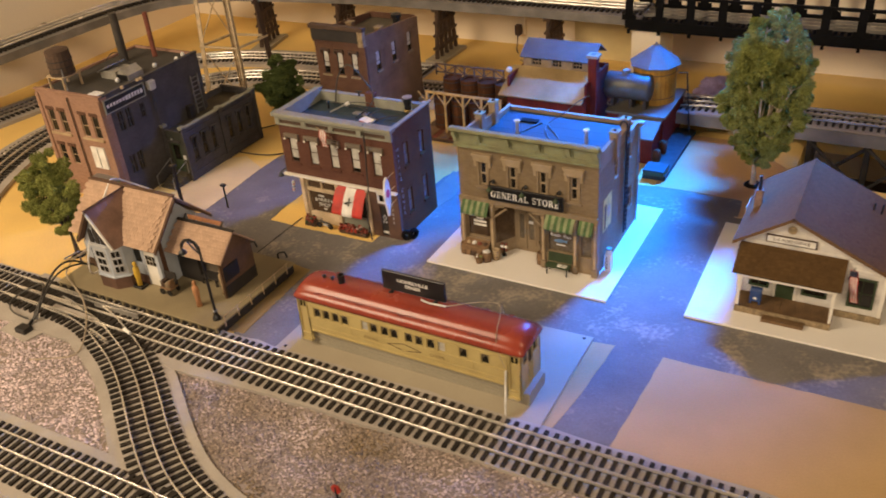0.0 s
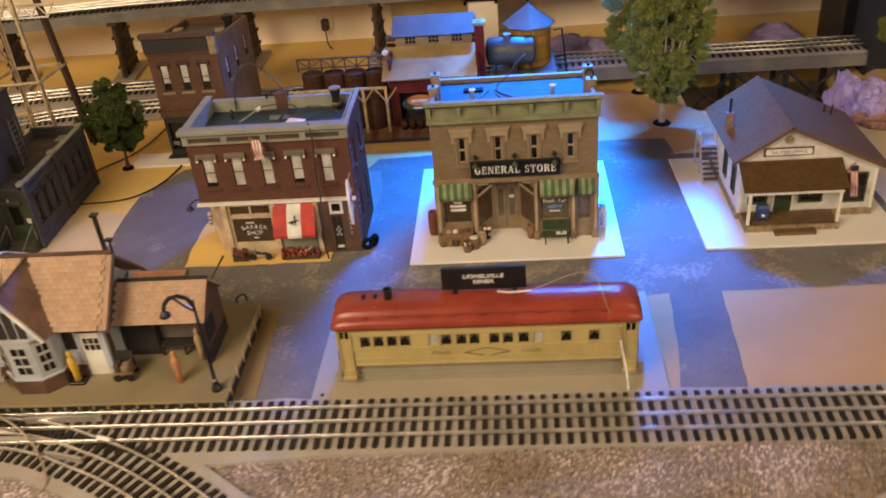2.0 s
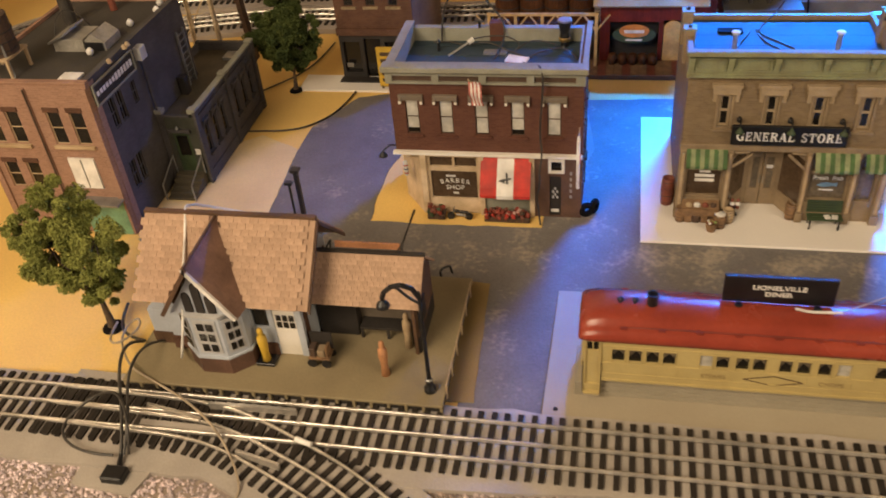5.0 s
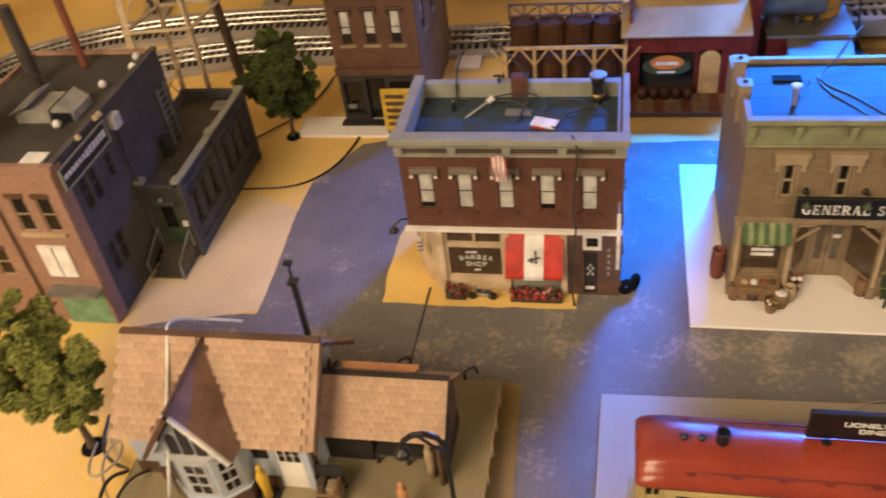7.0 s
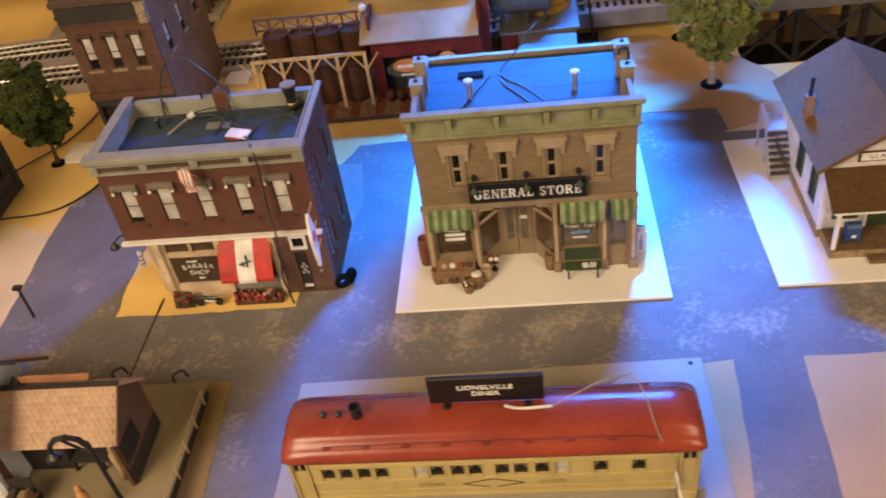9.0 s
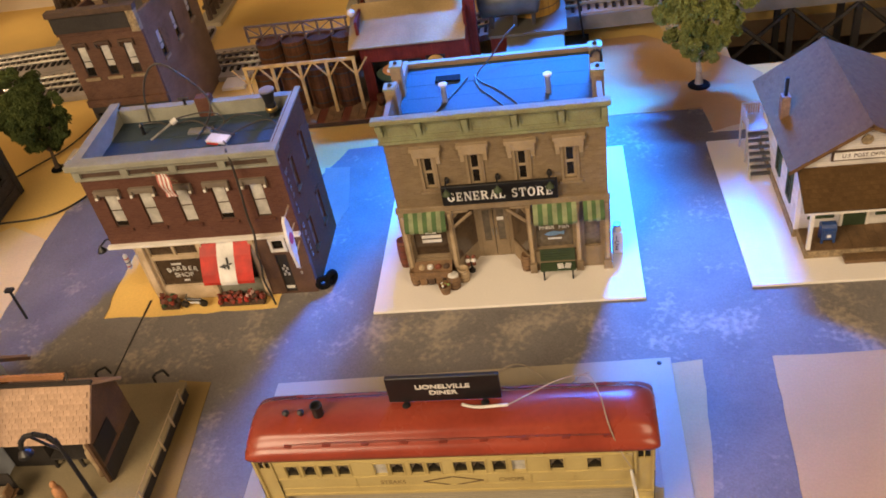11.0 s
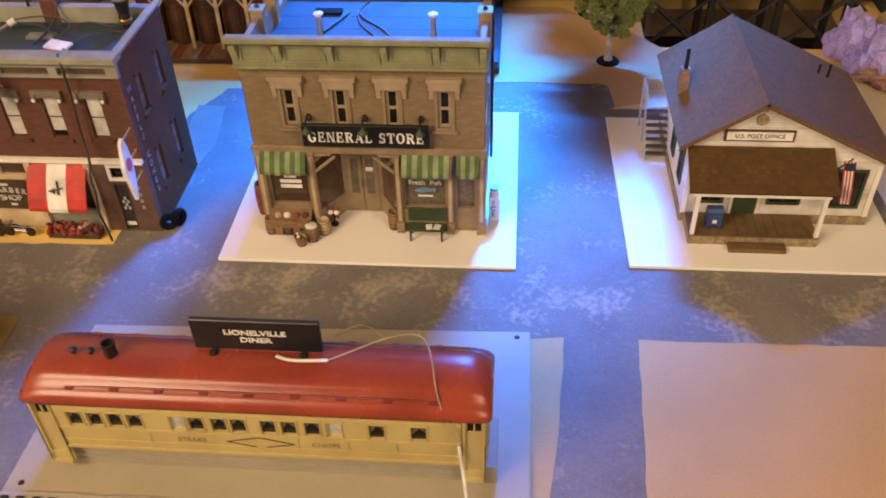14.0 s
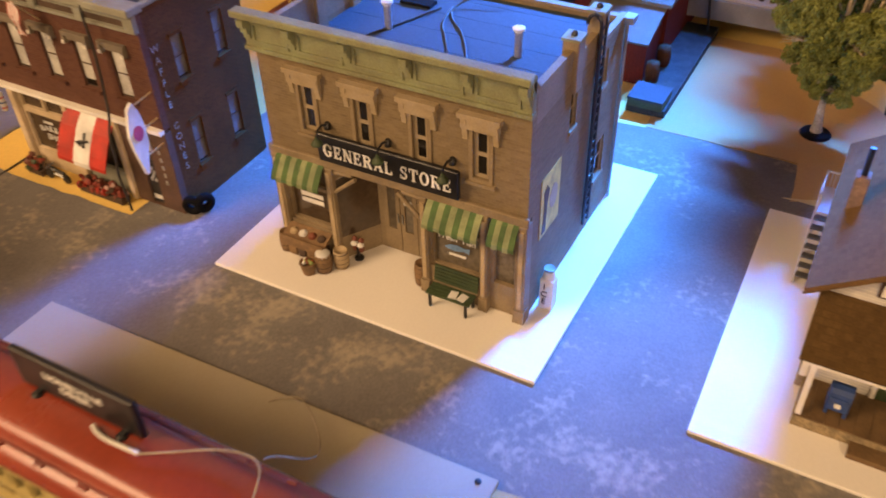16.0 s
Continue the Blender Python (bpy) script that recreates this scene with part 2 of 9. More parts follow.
BAY_GREY = material("pale_grey_trim", (0.50, 0.50, 0.50), 0.6, fine=900, coarse=60, vary=0.08, second=(0.40, 0.40, 0.40))
ROOF_BLUE = material("grey_felt_roof", (0.040, 0.062, 0.080), 0.7, fine=800, coarse=40, vary=0.12, second=(0.036, 0.056, 0.072), gloss=0.25)
ROOF_DARK = material("dark_felt_roof", (0.098, 0.084, 0.058), 0.8, fine=800, coarse=40, vary=0.2, second=(0.068, 0.058, 0.042), gloss=0.2)
DINER_RED = material("dull_red_plastic", (0.29, 0.050, 0.028), 0.25, fine=300, coarse=24, vary=0.05, second=(0.22, 0.038, 0.024), bump=0.03, gloss=0.44)
# darker copy of DINER_RED, painting shade onto the roof's rib and eyelets
DINER_SHADE = material("shaded_red_plastic", (0.20, 0.026, 0.014), 0.5, fine=300, coarse=24, vary=0.05, bump=0.04)
DINER_CREAM = material("cream_plastic", (0.50, 0.40, 0.17), 0.5, fine=900, coarse=40, vary=0.04, second=(0.43, 0.335, 0.14), bump=0.05)
FADED_INK = material("faded_brown_ink", (0.33, 0.24, 0.10), 0.6)
BROWN_INK = material("brown_ink", (0.10, 0.06, 0.03), 0.6)


# ---- building helpers ----
def box(bm, x0, x1, y0, y1, z0, z1):
    v = [bm.verts.new((x, y, z)) for z in (z0, z1) for y in (y0, y1) for x in (x0, x1)]
    for f in ((0, 2, 3, 1), (4, 5, 7, 6), (0, 1, 5, 4), (2, 6, 7, 3), (0, 4, 6, 2), (1, 3, 7, 5)):
        bm.faces.new([v[i] for i in f])
    return bm


def prism(bm, outline, a0, a1, axis="z"):
    """An outline pushed along an axis: (x, y) for z, (x, z) for y, (y, z) for x."""
    put = {"z": lambda p, a: (p[0], p[1], a), "y": lambda p, a: (p[0], a, p[1]), "x": lambda p, a: (a, p[0], p[1])}[axis]
    lo, hi = [bm.verts.new(put(p, a0)) for p in outline], [bm.verts.new(put(p, a1)) for p in outline]
    n = len(outline)
    faces = [bm.faces.new(lo), bm.faces.new(hi)] + [bm.faces.new((lo[i], lo[(i + 1) % n], hi[(i + 1) % n], hi[i])) for i in range(n)]
    bmesh.ops.recalc_face_normals(bm, faces=faces)
    return bm


def tube(bm, a, b, r0, r1=None, n=10):
    a, b, r1 = Vector(a), Vector(b), r0 if r1 is None else r1
    d = (b - a).normalized()
    u = d.orthogonal().normalized()
    w = d.cross(u)
    rings = [[bm.verts.new(p + r * (math.cos(k * math.tau / n) * u + math.sin(k * math.tau / n) * w)) for k in range(n)] for p, r in ((a, r0), (b, max(r1, 1e-5)))]
    for k in range(n):
        bm.faces.new((rings[0][k], rings[0][(k + 1) % n], rings[1][(k + 1) % n], rings[1][k]))
    bm.faces.new(rings[0][::-1]), bm.faces.new(rings[1])
    return bm


def lathe(bm, centre, profile, n=16):
    """Rings of (radius, height) round a vertical axis."""
    cx, cy, cz = centre
    rings = [[bm.verts.new((cx + r * math.cos(k * math.tau / n), cy + r * math.sin(k * math.tau / n), cz + h)) for k in range(n)] for r, h in profile]
    for lo, hi in zip(rings, rings[1:]):
        for k in range(n):
            bm.faces.new((lo[k], lo[(k + 1) % n], hi[(k + 1) % n], hi[k]))
    bm.faces.new(rings[0][::-1]), bm.faces.new(rings[-1])
    return bm


def slab(bm, corners, thick):
    """A flat board through three or four corners, with a thickness downwards along its normal."""
    p = [Vector(c) for c in corners]
    n = (p[1] - p[0]).cross(p[2] - p[0]).normalized()
    n = n if n.z >= 0 else -n
    top, low = [bm.verts.new(c) for c in p], [bm.verts.new(c - n * thick) for c in p]
    k = len(p)
    faces = [bm.faces.new(top), bm.faces.new(low)] + [bm.faces.new((top[i], top[(i + 1) % k], low[(i + 1) % k], low[i])) for i in range(k)]
    bmesh.ops.recalc_face_normals(bm, faces=faces)
    return bm


def finish(name, bm, mat, bevel=0.0, smooth=False):
    if bevel:
        bmesh.ops.bevel(bm, geom=bm.edges[:], offset=bevel, segments=1, affect="EDGES", clamp_overlap=True)
    me = bpy.data.meshes.new(name)
    bm.to_mesh(me)
    bm.free()
    me.materials.append(mat)
    if smooth:
        me.polygons.foreach_set("use_smooth", [True] * len(me.polygons))
    return me


def part(name, bm, mat, parent, label="", bevel=0.0, smooth=False):
    ob = new(name, finish(name, bm, mat, bevel, smooth))
    ob.parent = parent
    ob.matrix_parent_inverse = Matrix.Translation(-parent.location) if parent.parent is None and parent.type == "EMPTY" else Matrix()
    return tagged(ob, label)


def thing(name, at, label, category, group="", kind=""):
    ob = new(name)
    ob.location, ob.empty_display_size = at, 0.02
    return tagged(ob, label, category, group, kind)


def solid(name, bm, mat, label, category, group="", kind="", bevel=0.0, smooth=False):
    return tagged(new(name, finish(name, bm, mat, bevel, smooth)), label, category, group, kind)


def B(*a):
    return box(bmesh.new(), *a)


def wire(name, points, r, mat, label, category, parent=None, group=""):
    data = bpy.data.curves.new(name, "CURVE")
    data.dimensions, data.bevel_depth, data.bevel_resolution, data.resolution_u = "3D", r, 2, 8
    s = data.splines.new("NURBS")
    s.points.add(len(points) - 1)
    for p, c in zip(s.points, points):
        p.co = (*c, 1)
    s.use_endpoint_u, s.order_u = True, 3
    data.materials.append(mat)
    ob = new(name, data)
    if parent:
        ob.parent = parent
        ob.matrix_parent_inverse = Matrix.Translation(-parent.location) if parent.parent is None and parent.type == "EMPTY" else Matrix()
        return tagged(ob, label)
    return tagged(ob, label, category, group)


def words(name, text, size, m, mat, parent, label="", thick=0.0002, align="CENTER", bold=0.0):
    data = bpy.data.curves.new(name, "FONT")
    data.body, data.size, data.align_x, data.align_y, data.extrude = text, size, align, "CENTER", thick
    data.offset = bold
    data.materials.append(mat)
    ob = new(name, data)
    ob.parent = parent
    ob.matrix_parent_inverse = (Matrix.Translation(-parent.location) if parent.parent is None and parent.type == "EMPTY" else Matrix()) @ m
    return tagged(ob, label)


FACING_NEAR = pose(0, 0, 0, 90, 0, 0)


def ragged(points, step=0.012, amount=0.0025, seed=0):
    """A closed outline whose straight runs waver as hand-painted edges do."""
    rnd, out = random.Random(seed), []
    for (x0, y0), (x1, y1) in zip(points, points[1:] + points[:1]):
        n = max(1, int(math.hypot(x1 - x0, y1 - y0) / step))
        for k in range(n):
            out.append((x0 + (x1 - x0) * k / n + rnd.uniform(-amount, amount), y0 + (y1 - y0) * k / n + rnd.uniform(-amount, amount)))
    return out


def sheet(name, outline, z0, z1, mat, label, category, kind="structure", wobble=0.0, seed=0):
    return solid(name, prism(bmesh.new(), ragged(outline, amount=wobble, seed=seed) if wobble else outline, z0, z1), mat, label, category, kind=kind)


# ---- room and table ----
ROOM = material("dull_brown_wall_paint", (0.20, 0.155, 0.11), 0.85, fine=300, coarse=5, vary=0.02, second=(0.18, 0.14, 0.10), bump=0.05)
solid("floor", B(-1.12, 2.6, -2.6, 0.84, -0.95, -0.90), DARK_WOOD, "dark brown wooden room floor under the layout", "floor", kind="structure")
solid("ceiling", B(-1.12, 2.6, -2.6, 0.84, 1.50, 1.56), ROOM, "dull brown painted ceiling of the room", "ceiling", kind="structure")
solid("wall_north", B(-1.12, 2.6, 0.74, 0.84, -0.90, 1.50), WALL, "beige painted wall behind the layout", "wall", kind="structure")
solid("wall_south", B(-1.12, 2.6, -2.6, -2.5, -0.90, 1.50), ROOM, "dull brown painted wall of the room", "wall", kind="structure")
solid("wall_west", B(-1.12, -1.02, -2.5, 0.74, -0.90, 1.50), WALL, "beige painted wall beside the layout", "wall", kind="structure")
solid("wall_east", B(2.5, 2.6, -2.5, 0.74, -0.90, 1.50), ROOM, "dull brown painted wall of the room", "wall", kind="structure")
PIT = (0.345, 0.580, 0.350, 0.530)
ground = bmesh.new()
xs, ys = (-1.02, PIT[0], PIT[1], 1.6), (-0.75, PIT[2], PIT[3], 0.74)
for i in range(3):
    for j in range(3):
        if (i, j) != (1, 1):
            box(ground, xs[i], xs[i + 1], ys[j], ys[j + 1], -0.04, 0.0)
bmesh.ops.remove_doubles(ground, verts=ground.verts[:], dist=1e-6)
solid("ground", ground, OCHRE, "ochre painted layout table top", "table top", kind="structure")

STRIP = material("dull_tan_paint", (0.30, 0.205, 0.075), 0.8, coarse=12, vary=0.06, second=(0.25, 0.17, 0.06))

# painted streets, pale pads and boards
sheet("road", [(-0.455, -0.030), (-0.42, -0.012), (-0.345, -0.006), (-0.345, 0.034), (-0.352, 0.133), (-0.350, 0.180), (-0.316, 0.248), (-0.27, 0.262), (-0.22, 0.262), (-0.235, 0.15), (-0.246, 0.10), (-0.246, 0.055), (-0.243, 0.015),
               (-0.184, 0.013), (-0.085, 0.015), (-0.085, 0.20), (-0.060, 0.252), (0.04, 0.257), (0.20, 0.272), (0.305, 0.270), (0.62, 0.27), (0.72, 0.20), (0.72, -0.075), (0.312, -0.077), (0.305, -0.2035), (0.226, -0.2035), (0.226, -0.10), (0.226, -0.085),
               (-0.055, -0.085), (-0.055, -0.2035), (-0.126, -0.2035), (-0.130, -0.072), (-0.30, -0.060), (-0.42, -0.060)], -0.002, 0.0008, ROAD,
      "grey painted street with scuffed pale flakes", "road", wobble=0.0010, seed=3)
sheet("pavement_far", [(-0.080, 0.219), (-0.054, 0.217), (-0.045, 0.150), (-0.052, 0.118), (-0.075, 0.118)], -0.001, 0.0014, PATCH_GREY, "pale grey painted patch on the street", "pavement", wobble=0.0004, seed=5)
sheet("pavement_annex", [(-0.452, -0.028), (-0.345, -0.002), (-0.345, 0.034), (-0.352, 0.133), (-0.40, 0.16), (-0.47, 0.10)], -0.001, 0.0012, PAD_CREAM, "pale pavement beside the grey annex, bright light in its cream colour", "pavement", wobble=0.0007, seed=6)
sheet("pavement_far_corner", [(0.19, 0.272), (0.30, 0.272), (0.305, 0.225), (0.38, 0.25), (0.37, 0.33), (0.343, 0.37), (0.26, 0.44), (0.17, 0.44)], -0.001, 0.0012, PAD_TAN, "tan painted ground round the tall tree", "pavement", wobble=0.0007, seed=7)
sheet("pavement_near", [(0.298, -0.066), (0.75, -0.060), (0.75, -0.205), (0.290, -0.200)], -0.001, 0.0016, PAD_PINK, "bare pale pinkish board beside the street", "pavement", wobble=0.0006, seed=8)
sheet("pavement_side", [(0.228, -0.068), (0.250, -0.066), (0.243, -0.155), (0.236, -0.202), (0.20, -0.202), (0.20, -0.068)], -0.001, 0.0014, PAD_PINK, "pale pinkish strip beside the grey board", "pavement", wobble=0.0005, seed=9)
sheet("pavement_strip", [(-0.148, -0.062), (-0.121, -0.066), (-0.115, -0.196), (-0.135, -0.196)], -0.001, 0.0014, STRIP, "tan strip beside the station platform", "pavement", wobble=0.0005, seed=10)
sheet("pavement_beyond", [(0.30, 0.226), (0.498, 0.228), (0.500, 0.085), (0.74, 0.070), (0.74, 0.252), (0.60, 0.262), (0.52, 0.285), (0.46, 0.300), (0.38, 0.252)], -0.001, 0.0013, PAD_PALE, "pale painted ground beyond the post office", "pavement", wobble=0.0007, seed=14)
solid("pit_floor", B(0.30, 0.62, 0.30, 0.58, -0.12, -0.10), material("dark_brown_earth", (0.06, 0.038, 0.028), 0.95, fine=300, coarse=30, vary=0.4), "dark brown gully floor under the trestle", "gully", kind="structure")
solid("store_board", B(0.0, 0.2174, 0.0, 0.213, 0.0008, 0.0032), BOARD_WHITE, "white foam board under the general store", "board", bevel=0.0004)
solid("post_office_board", prism(bmesh.new(), [(0.298, 0.006), (0.492, 0.006), (0.489, 0.208), (0.2945, 0.208)], 0.0008, 0.0032), BOARD_WHITE, "white foam board under the post office", "board", bevel=0.0004)
diner_board = thing("diner_board", (0.08, -0.13, 0.002), "flat grey styrene board under the diner, with screw holes", "board")
part("panel", prism(bmesh.new(), [(-0.066, -0.2045), (0.2275, -0.2045), (0.2275, -0.0645), (-0.064, -0.0725)], 0.0016, 0.0042), BOARD_GREY, diner_board, bevel=0.0004)
for x, y in ((0.219, -0.070), (-0.057, -0.198)):
    part("screw", lathe(bmesh.new(), (x, y, 0.0042), [(0.0018, 0), (0.0018, 0.0004), (0.0008, 0.0007)], 10), BLACK, diner_board, "black screw head")
solid("roadbed_front", prism(bmesh.new(), ragged([(-1.01, -0.205), (1.2, -0.203), (1.2, -0.262), (0.30, -0.262), (0.0, -0.268), (-0.14, -0.275), (-0.30, -0.285), (-1.01, -0.285)], 0.02, 0.0015, 4), -0.002, 0.0064), ROADBED, "grey foam roadbed under the front track", "roadbed", kind="structure")
solid("wall_pier", B(-0.085, 0.055, 0.705, 0.738, 0.0, 1.5), material("pale_yellow_wall_paint", (0.80, 0.66, 0.34), 0.85, fine=300, coarse=5, vary=0.02), "pale yellow painted pier on the wall", "wall", kind="structure")
solid("curtain", B(0.600, 1.60, 0.432, 0.60, 0.0, 0.75), material("navy_black_cloth", (0.02, 0.022, 0.035), 0.9, fine=300, coarse=20, vary=0.3), "dark navy cloth draped over a frame at the layout's corner", "curtain")
solid("tunnel_post", B(0.584, 0.600, 0.500, 0.600, 0.0, 0.7), BLACK, "black upright post at the layout's corner", "post", bevel=0.001)


# ---- tracks ----
def along(path, step):
    """Evenly spaced points and directions on a polyline."""
    out, left = [], 0.0
    for (x0, y0), (x1, y1) in zip(path, path[1:]):
        d = math.hypot(x1 - x0, y1 - y0)
        while left < d:
            k = left / d
            out.append((x0 + (x1 - x0) * k, y0 + (y1 - y0) * k, math.atan2(y1 - y0, x1 - x0)))
            left += step
        left -= d
    return out


GAUGE = 0.0325
TIE_MESH = finish("tie", B(-0.0019, 0.0019, -0.0270, 0.0270, 0, 0.0034), TIE)


def ribbon(bm, path, off, half, z0, z1, height=None):
    """A bar of half-width half that follows a path at an offset."""
    rings = []
    n = len(path)
    for i, (x, y) in enumerate(path):
        xa, ya = path[max(i - 1, 0)]
        xb, yb = path[min(i + 1, n - 1)]
        d = math.hypot(xb - xa, yb - ya)
        nx, ny = -(yb - ya) / d, (xb - xa) / d
        z = height(x, y) if height else 0.0
        rings.append([bm.verts.new((x + nx * (off + s * half), y + ny * (off + s * half), z + h)) for s, h in ((-1, z0), (1, z0), (1, z1), (-1, z1))])
    for a, b in zip(rings, rings[1:]):
        for k in range(4):
            bm.faces.new((a[k], b[k], b[(k + 1) % 4], a[(k + 1) % 4]))
    bm.faces.new(rings[0]), bm.faces.new(rings[-1][::-1])
    return bm


def rail_head(bm, path, off, z, height=None):
    """The rounded head of a rail along a path."""
    rings, n = [], len(path)
    for i, (x, y) in enumerate(path):
        xa, ya = path[max(i - 1, 0)]
        xb, yb = path[min(i + 1, n - 1)]
        d = math.hypot(xb - xa, yb - ya)
        nx, ny, zz = -(yb - ya) / d, (xb - xa) / d, z + (height(x, y) if height else 0.0)
        rings.append([bm.verts.new((x + nx * (off + s), y + ny * (off + s), zz + h)) for s, h in ((-0.0008, 0), (-0.0010, 0.0004), (-0.0009, 0.0009), (-0.0005, 0.0012), (0, 0.0013), (0.0005, 0.0012), (0.0009, 0.0009), (0.0010, 0.0004), (0.0008, 0))])
    for a, b in zip(rings, rings[1:]):
        for k in range(8):
            bm.faces.new((a[k], a[k + 1], b[k + 1], b[k]))
    bmesh.ops.recalc_face_normals(bm, faces=bm.faces[:])
    return bm


def lay_tie(parent, x, y, z, turn):
    ob = new("tie", TIE_MESH)
    ob.parent = parent
    ob.matrix_parent_inverse = Matrix.Translation(-parent.location)
    ob.matrix_basis = pose(x, y, z, 0, 0, turn)


def track(name, path, label, bed=None, height=None, z=0.005, step=0.0093):
    p0 = path[len(path) // 2]
    top = thing(name, (p0[0], p0[1], z), label, "railway track")
    if bed:
        part("roadbed", ribbon(bmesh.new(), path, 0.0, bed, -0.001, z + 0.0013, height), ROADBED, top, "grey foam roadbed")
    for k in (-1, 0, 1):
        bm = ribbon(bmesh.new(), path, k * GAUGE / 2, 0.0006, z + 0.0030, z + 0.0062, height)
        rail_head(bm, path, k * GAUGE / 2, z + 0.0060, height)
        part("rail", bm, RAIL, top, smooth=True)
    for x, y, a in along(path, step):
        lay_tie(top, x, y, z + random.uniform(-0.0002, 0.0002) + (height(x, y) if height else 0), math.degrees(a) + random.uniform(-1.2, 1.2))
    return top


MAIN_Y = -0.236
track("front_track", [(-0.60, MAIN_Y), (-0.3, MAIN_Y), (0.0, MAIN_Y), (0.4, MAIN_Y), (0.9, MAIN_Y)], "straight three-rail track with black ties along the street front")


# ---- facade helpers ----
# a side is (axis, plane): "n" faces the near side (-y), "e" faces +x, "w" faces -x; u runs along it and d is the depth outwards
def sbox(bm, side, u0, u1, d0, d1, z0, z1):
    axis, p = side
    if axis == "n":
        return box(bm, u0, u1, p - d1, p - d0, z0, z1)
    if axis == "e":
        return box(bm, p + d0, p + d1, u0, u1, z0, z1)
    return box(bm, p - d1, p - d0, u0, u1, z0, z1)


def pierced(bm, side, u0, u1, d0, d1, z0, z1, holes):
    """A wall with rectangular openings (u0, u1, z0, z1) right through it."""
    us = sorted({u0, u1, *(h[0] for h in holes), *(h[1] for h in holes)})
    zs = sorted({z0, z1, *(h[2] for h in holes), *(h[3] for h in holes)})
    for a, b in zip(us, us[1:]):
        run = None
        for c, d in zip(zs, zs[1:]):
            mu, mz = (a + b) / 2, (c + d) / 2
            if any(h[0] < mu < h[1] and h[2] < mz < h[3] for h in holes):
                if run:
                    sbox(bm, side, a, b, d0, d1, *run)
                run = None
            else:
                run = (run[0], d) if run else (c, d)
        if run:
            sbox(bm, side, a, b, d0, d1, *run)
    bmesh.ops.remove_doubles(bm, verts=bm.verts[:], dist=1e-6)
    return bm


def sash(parent, side, u0, u1, z0, z1, frame, rows=2, cols=1, shade=None, back=-0.0022, fw=0.0009, label="", cloth=None):
    """A sash window set back in its opening: frame, panes, and a drawn shade where there is one."""
    bm = bmesh.new()
    holes, pw, ph = [], (u1 - u0 - fw) / cols, (z1 - z0 - fw) / rows
    for i in range(cols):
        for j in range(rows):
            holes.append((u0 + fw + i * pw, u0 + (i + 1) * pw, z0 + fw + j * ph, z0 + (j + 1) * ph))
    pierced(bm, side, u0, u1, back, back + 0.0009, z0, z1, holes)
    w = part("window", bm, frame, parent, label)
    part("pane", sbox(bmesh.new(), side, u0 + 0.0002, u1 - 0.0002, back - 0.0004, back + 0.0002, z0 + 0.0002, z1 - 0.0002), GLASS_DARK, w)
    if shade:
        part("shade", sbox(bmesh.new(), side, u0 + fw, u1 - fw, back + 0.0002, back + 0.0005, z0 + (z1 - z0) * shade, z1 - fw), cloth or CURTAIN, w, "pale drawn shade")
    return w


def bracket(bm, side, u, w, out, z0, z1):
    """A scrolled bracket, deep at its top and thin at its foot."""
    for k in range(4):
        a, b = z0 + (z1 - z0) * k / 4, z0 + (z1 - z0) * (k + 1) / 4
        sbox(bm, side, u - w / 2, u + w / 2, 0, out * (0.35 + 0.65 * ((k + 1) / 4) ** 1.5), a, b)
    return bm


def striped_awning(parent, x0, x1, y, z_top, z_low, out, mats, stripes, drop=0.004):
    """Cloth awning sagging outwards, stripe by stripe, with a scalloped edge."""
    top = part("awning", B(x0, x1, y - 0.0012, y - 0.0002, z_top - 0.0012, z_top), mats[0], parent)
    w = (x1 - x0) / stripes
    for k in range(stripes):
        bm = bmesh.new()
        a, b = x0 + k * w, x0 + (k + 1) * w
        pts = [(y, z_top), (y - out * 0.45, z_top - (z_top - z_low) * 0.33), (y - out * 0.85, z_top - (z_top - z_low) * 0.78), (y - out, z_low), (y - out, z_low - drop * (0.75 + 0.25 * (k % 2)))]
        outline = pts + [(p[0] + 0.0005, p[1] - 0.0006) for p in pts[::-1]]
        prism(bm, outline, a, b, "x")
        part("stripe", bm, mats[k % len(mats)], top)
    return top


def poster(parent, side, u0, u1, z0, z1, mat, d=0.0004, label=""):
    return part("poster", sbox(bmesh.new(), side, u0, u1, 0.0001, d, z0, z1), mat, parent, label)


AWN_GREEN = material("green_awning_cloth", (0.075, 0.15, 0.05), 0.8, fine=1200, coarse=90, vary=0.15)
AWN_PALE = material("pale_green_awning_cloth", (0.27, 0.31, 0.16), 0.8, fine=1200, coarse=90, vary=0.12)
RED_CLOTH = material("red_awning_cloth", (0.55, 0.035, 0.022), 0.6, fine=1200, coarse=90, vary=0.08)
RED = material("red_paint", (0.50, 0.04, 0.025), 0.5)
GREEN = material("dark_green_paint", (0.045, 0.072, 0.030), 0.6, vary=0.2)
YELLOW = material("yellow_paint", (0.72, 0.46, 0.05), 0.55, vary=0.08)
BLUE = material("blue_paint", (0.03, 0.07, 0.22), 0.45, vary=0.1)
PINK = material("pink_paint", (0.62, 0.09, 0.18), 0.5)
PINK_PALE = material("pale_pink_petals", (0.66, 0.42, 0.36), 0.7)
PAPER = material("white_paper", (0.82, 0.80, 0.76), 0.7, vary=0.03, bump=0.03)
LETTER = material("white_lettering", (0.85, 0.84, 0.80), 0.6, vary=0.03, bump=0.0)
FADED_WHITE = material("faded_white_lettering", (0.34, 0.32, 0.29), 0.7, vary=0.1, bump=0.0)
# darker copy of CURTAIN, with the shade of the barber's right side painted in
SHADE_GREY = material("darkened_window_shade", (0.17, 0.165, 0.16), 0.7, fine=900, coarse=100, vary=0.15)
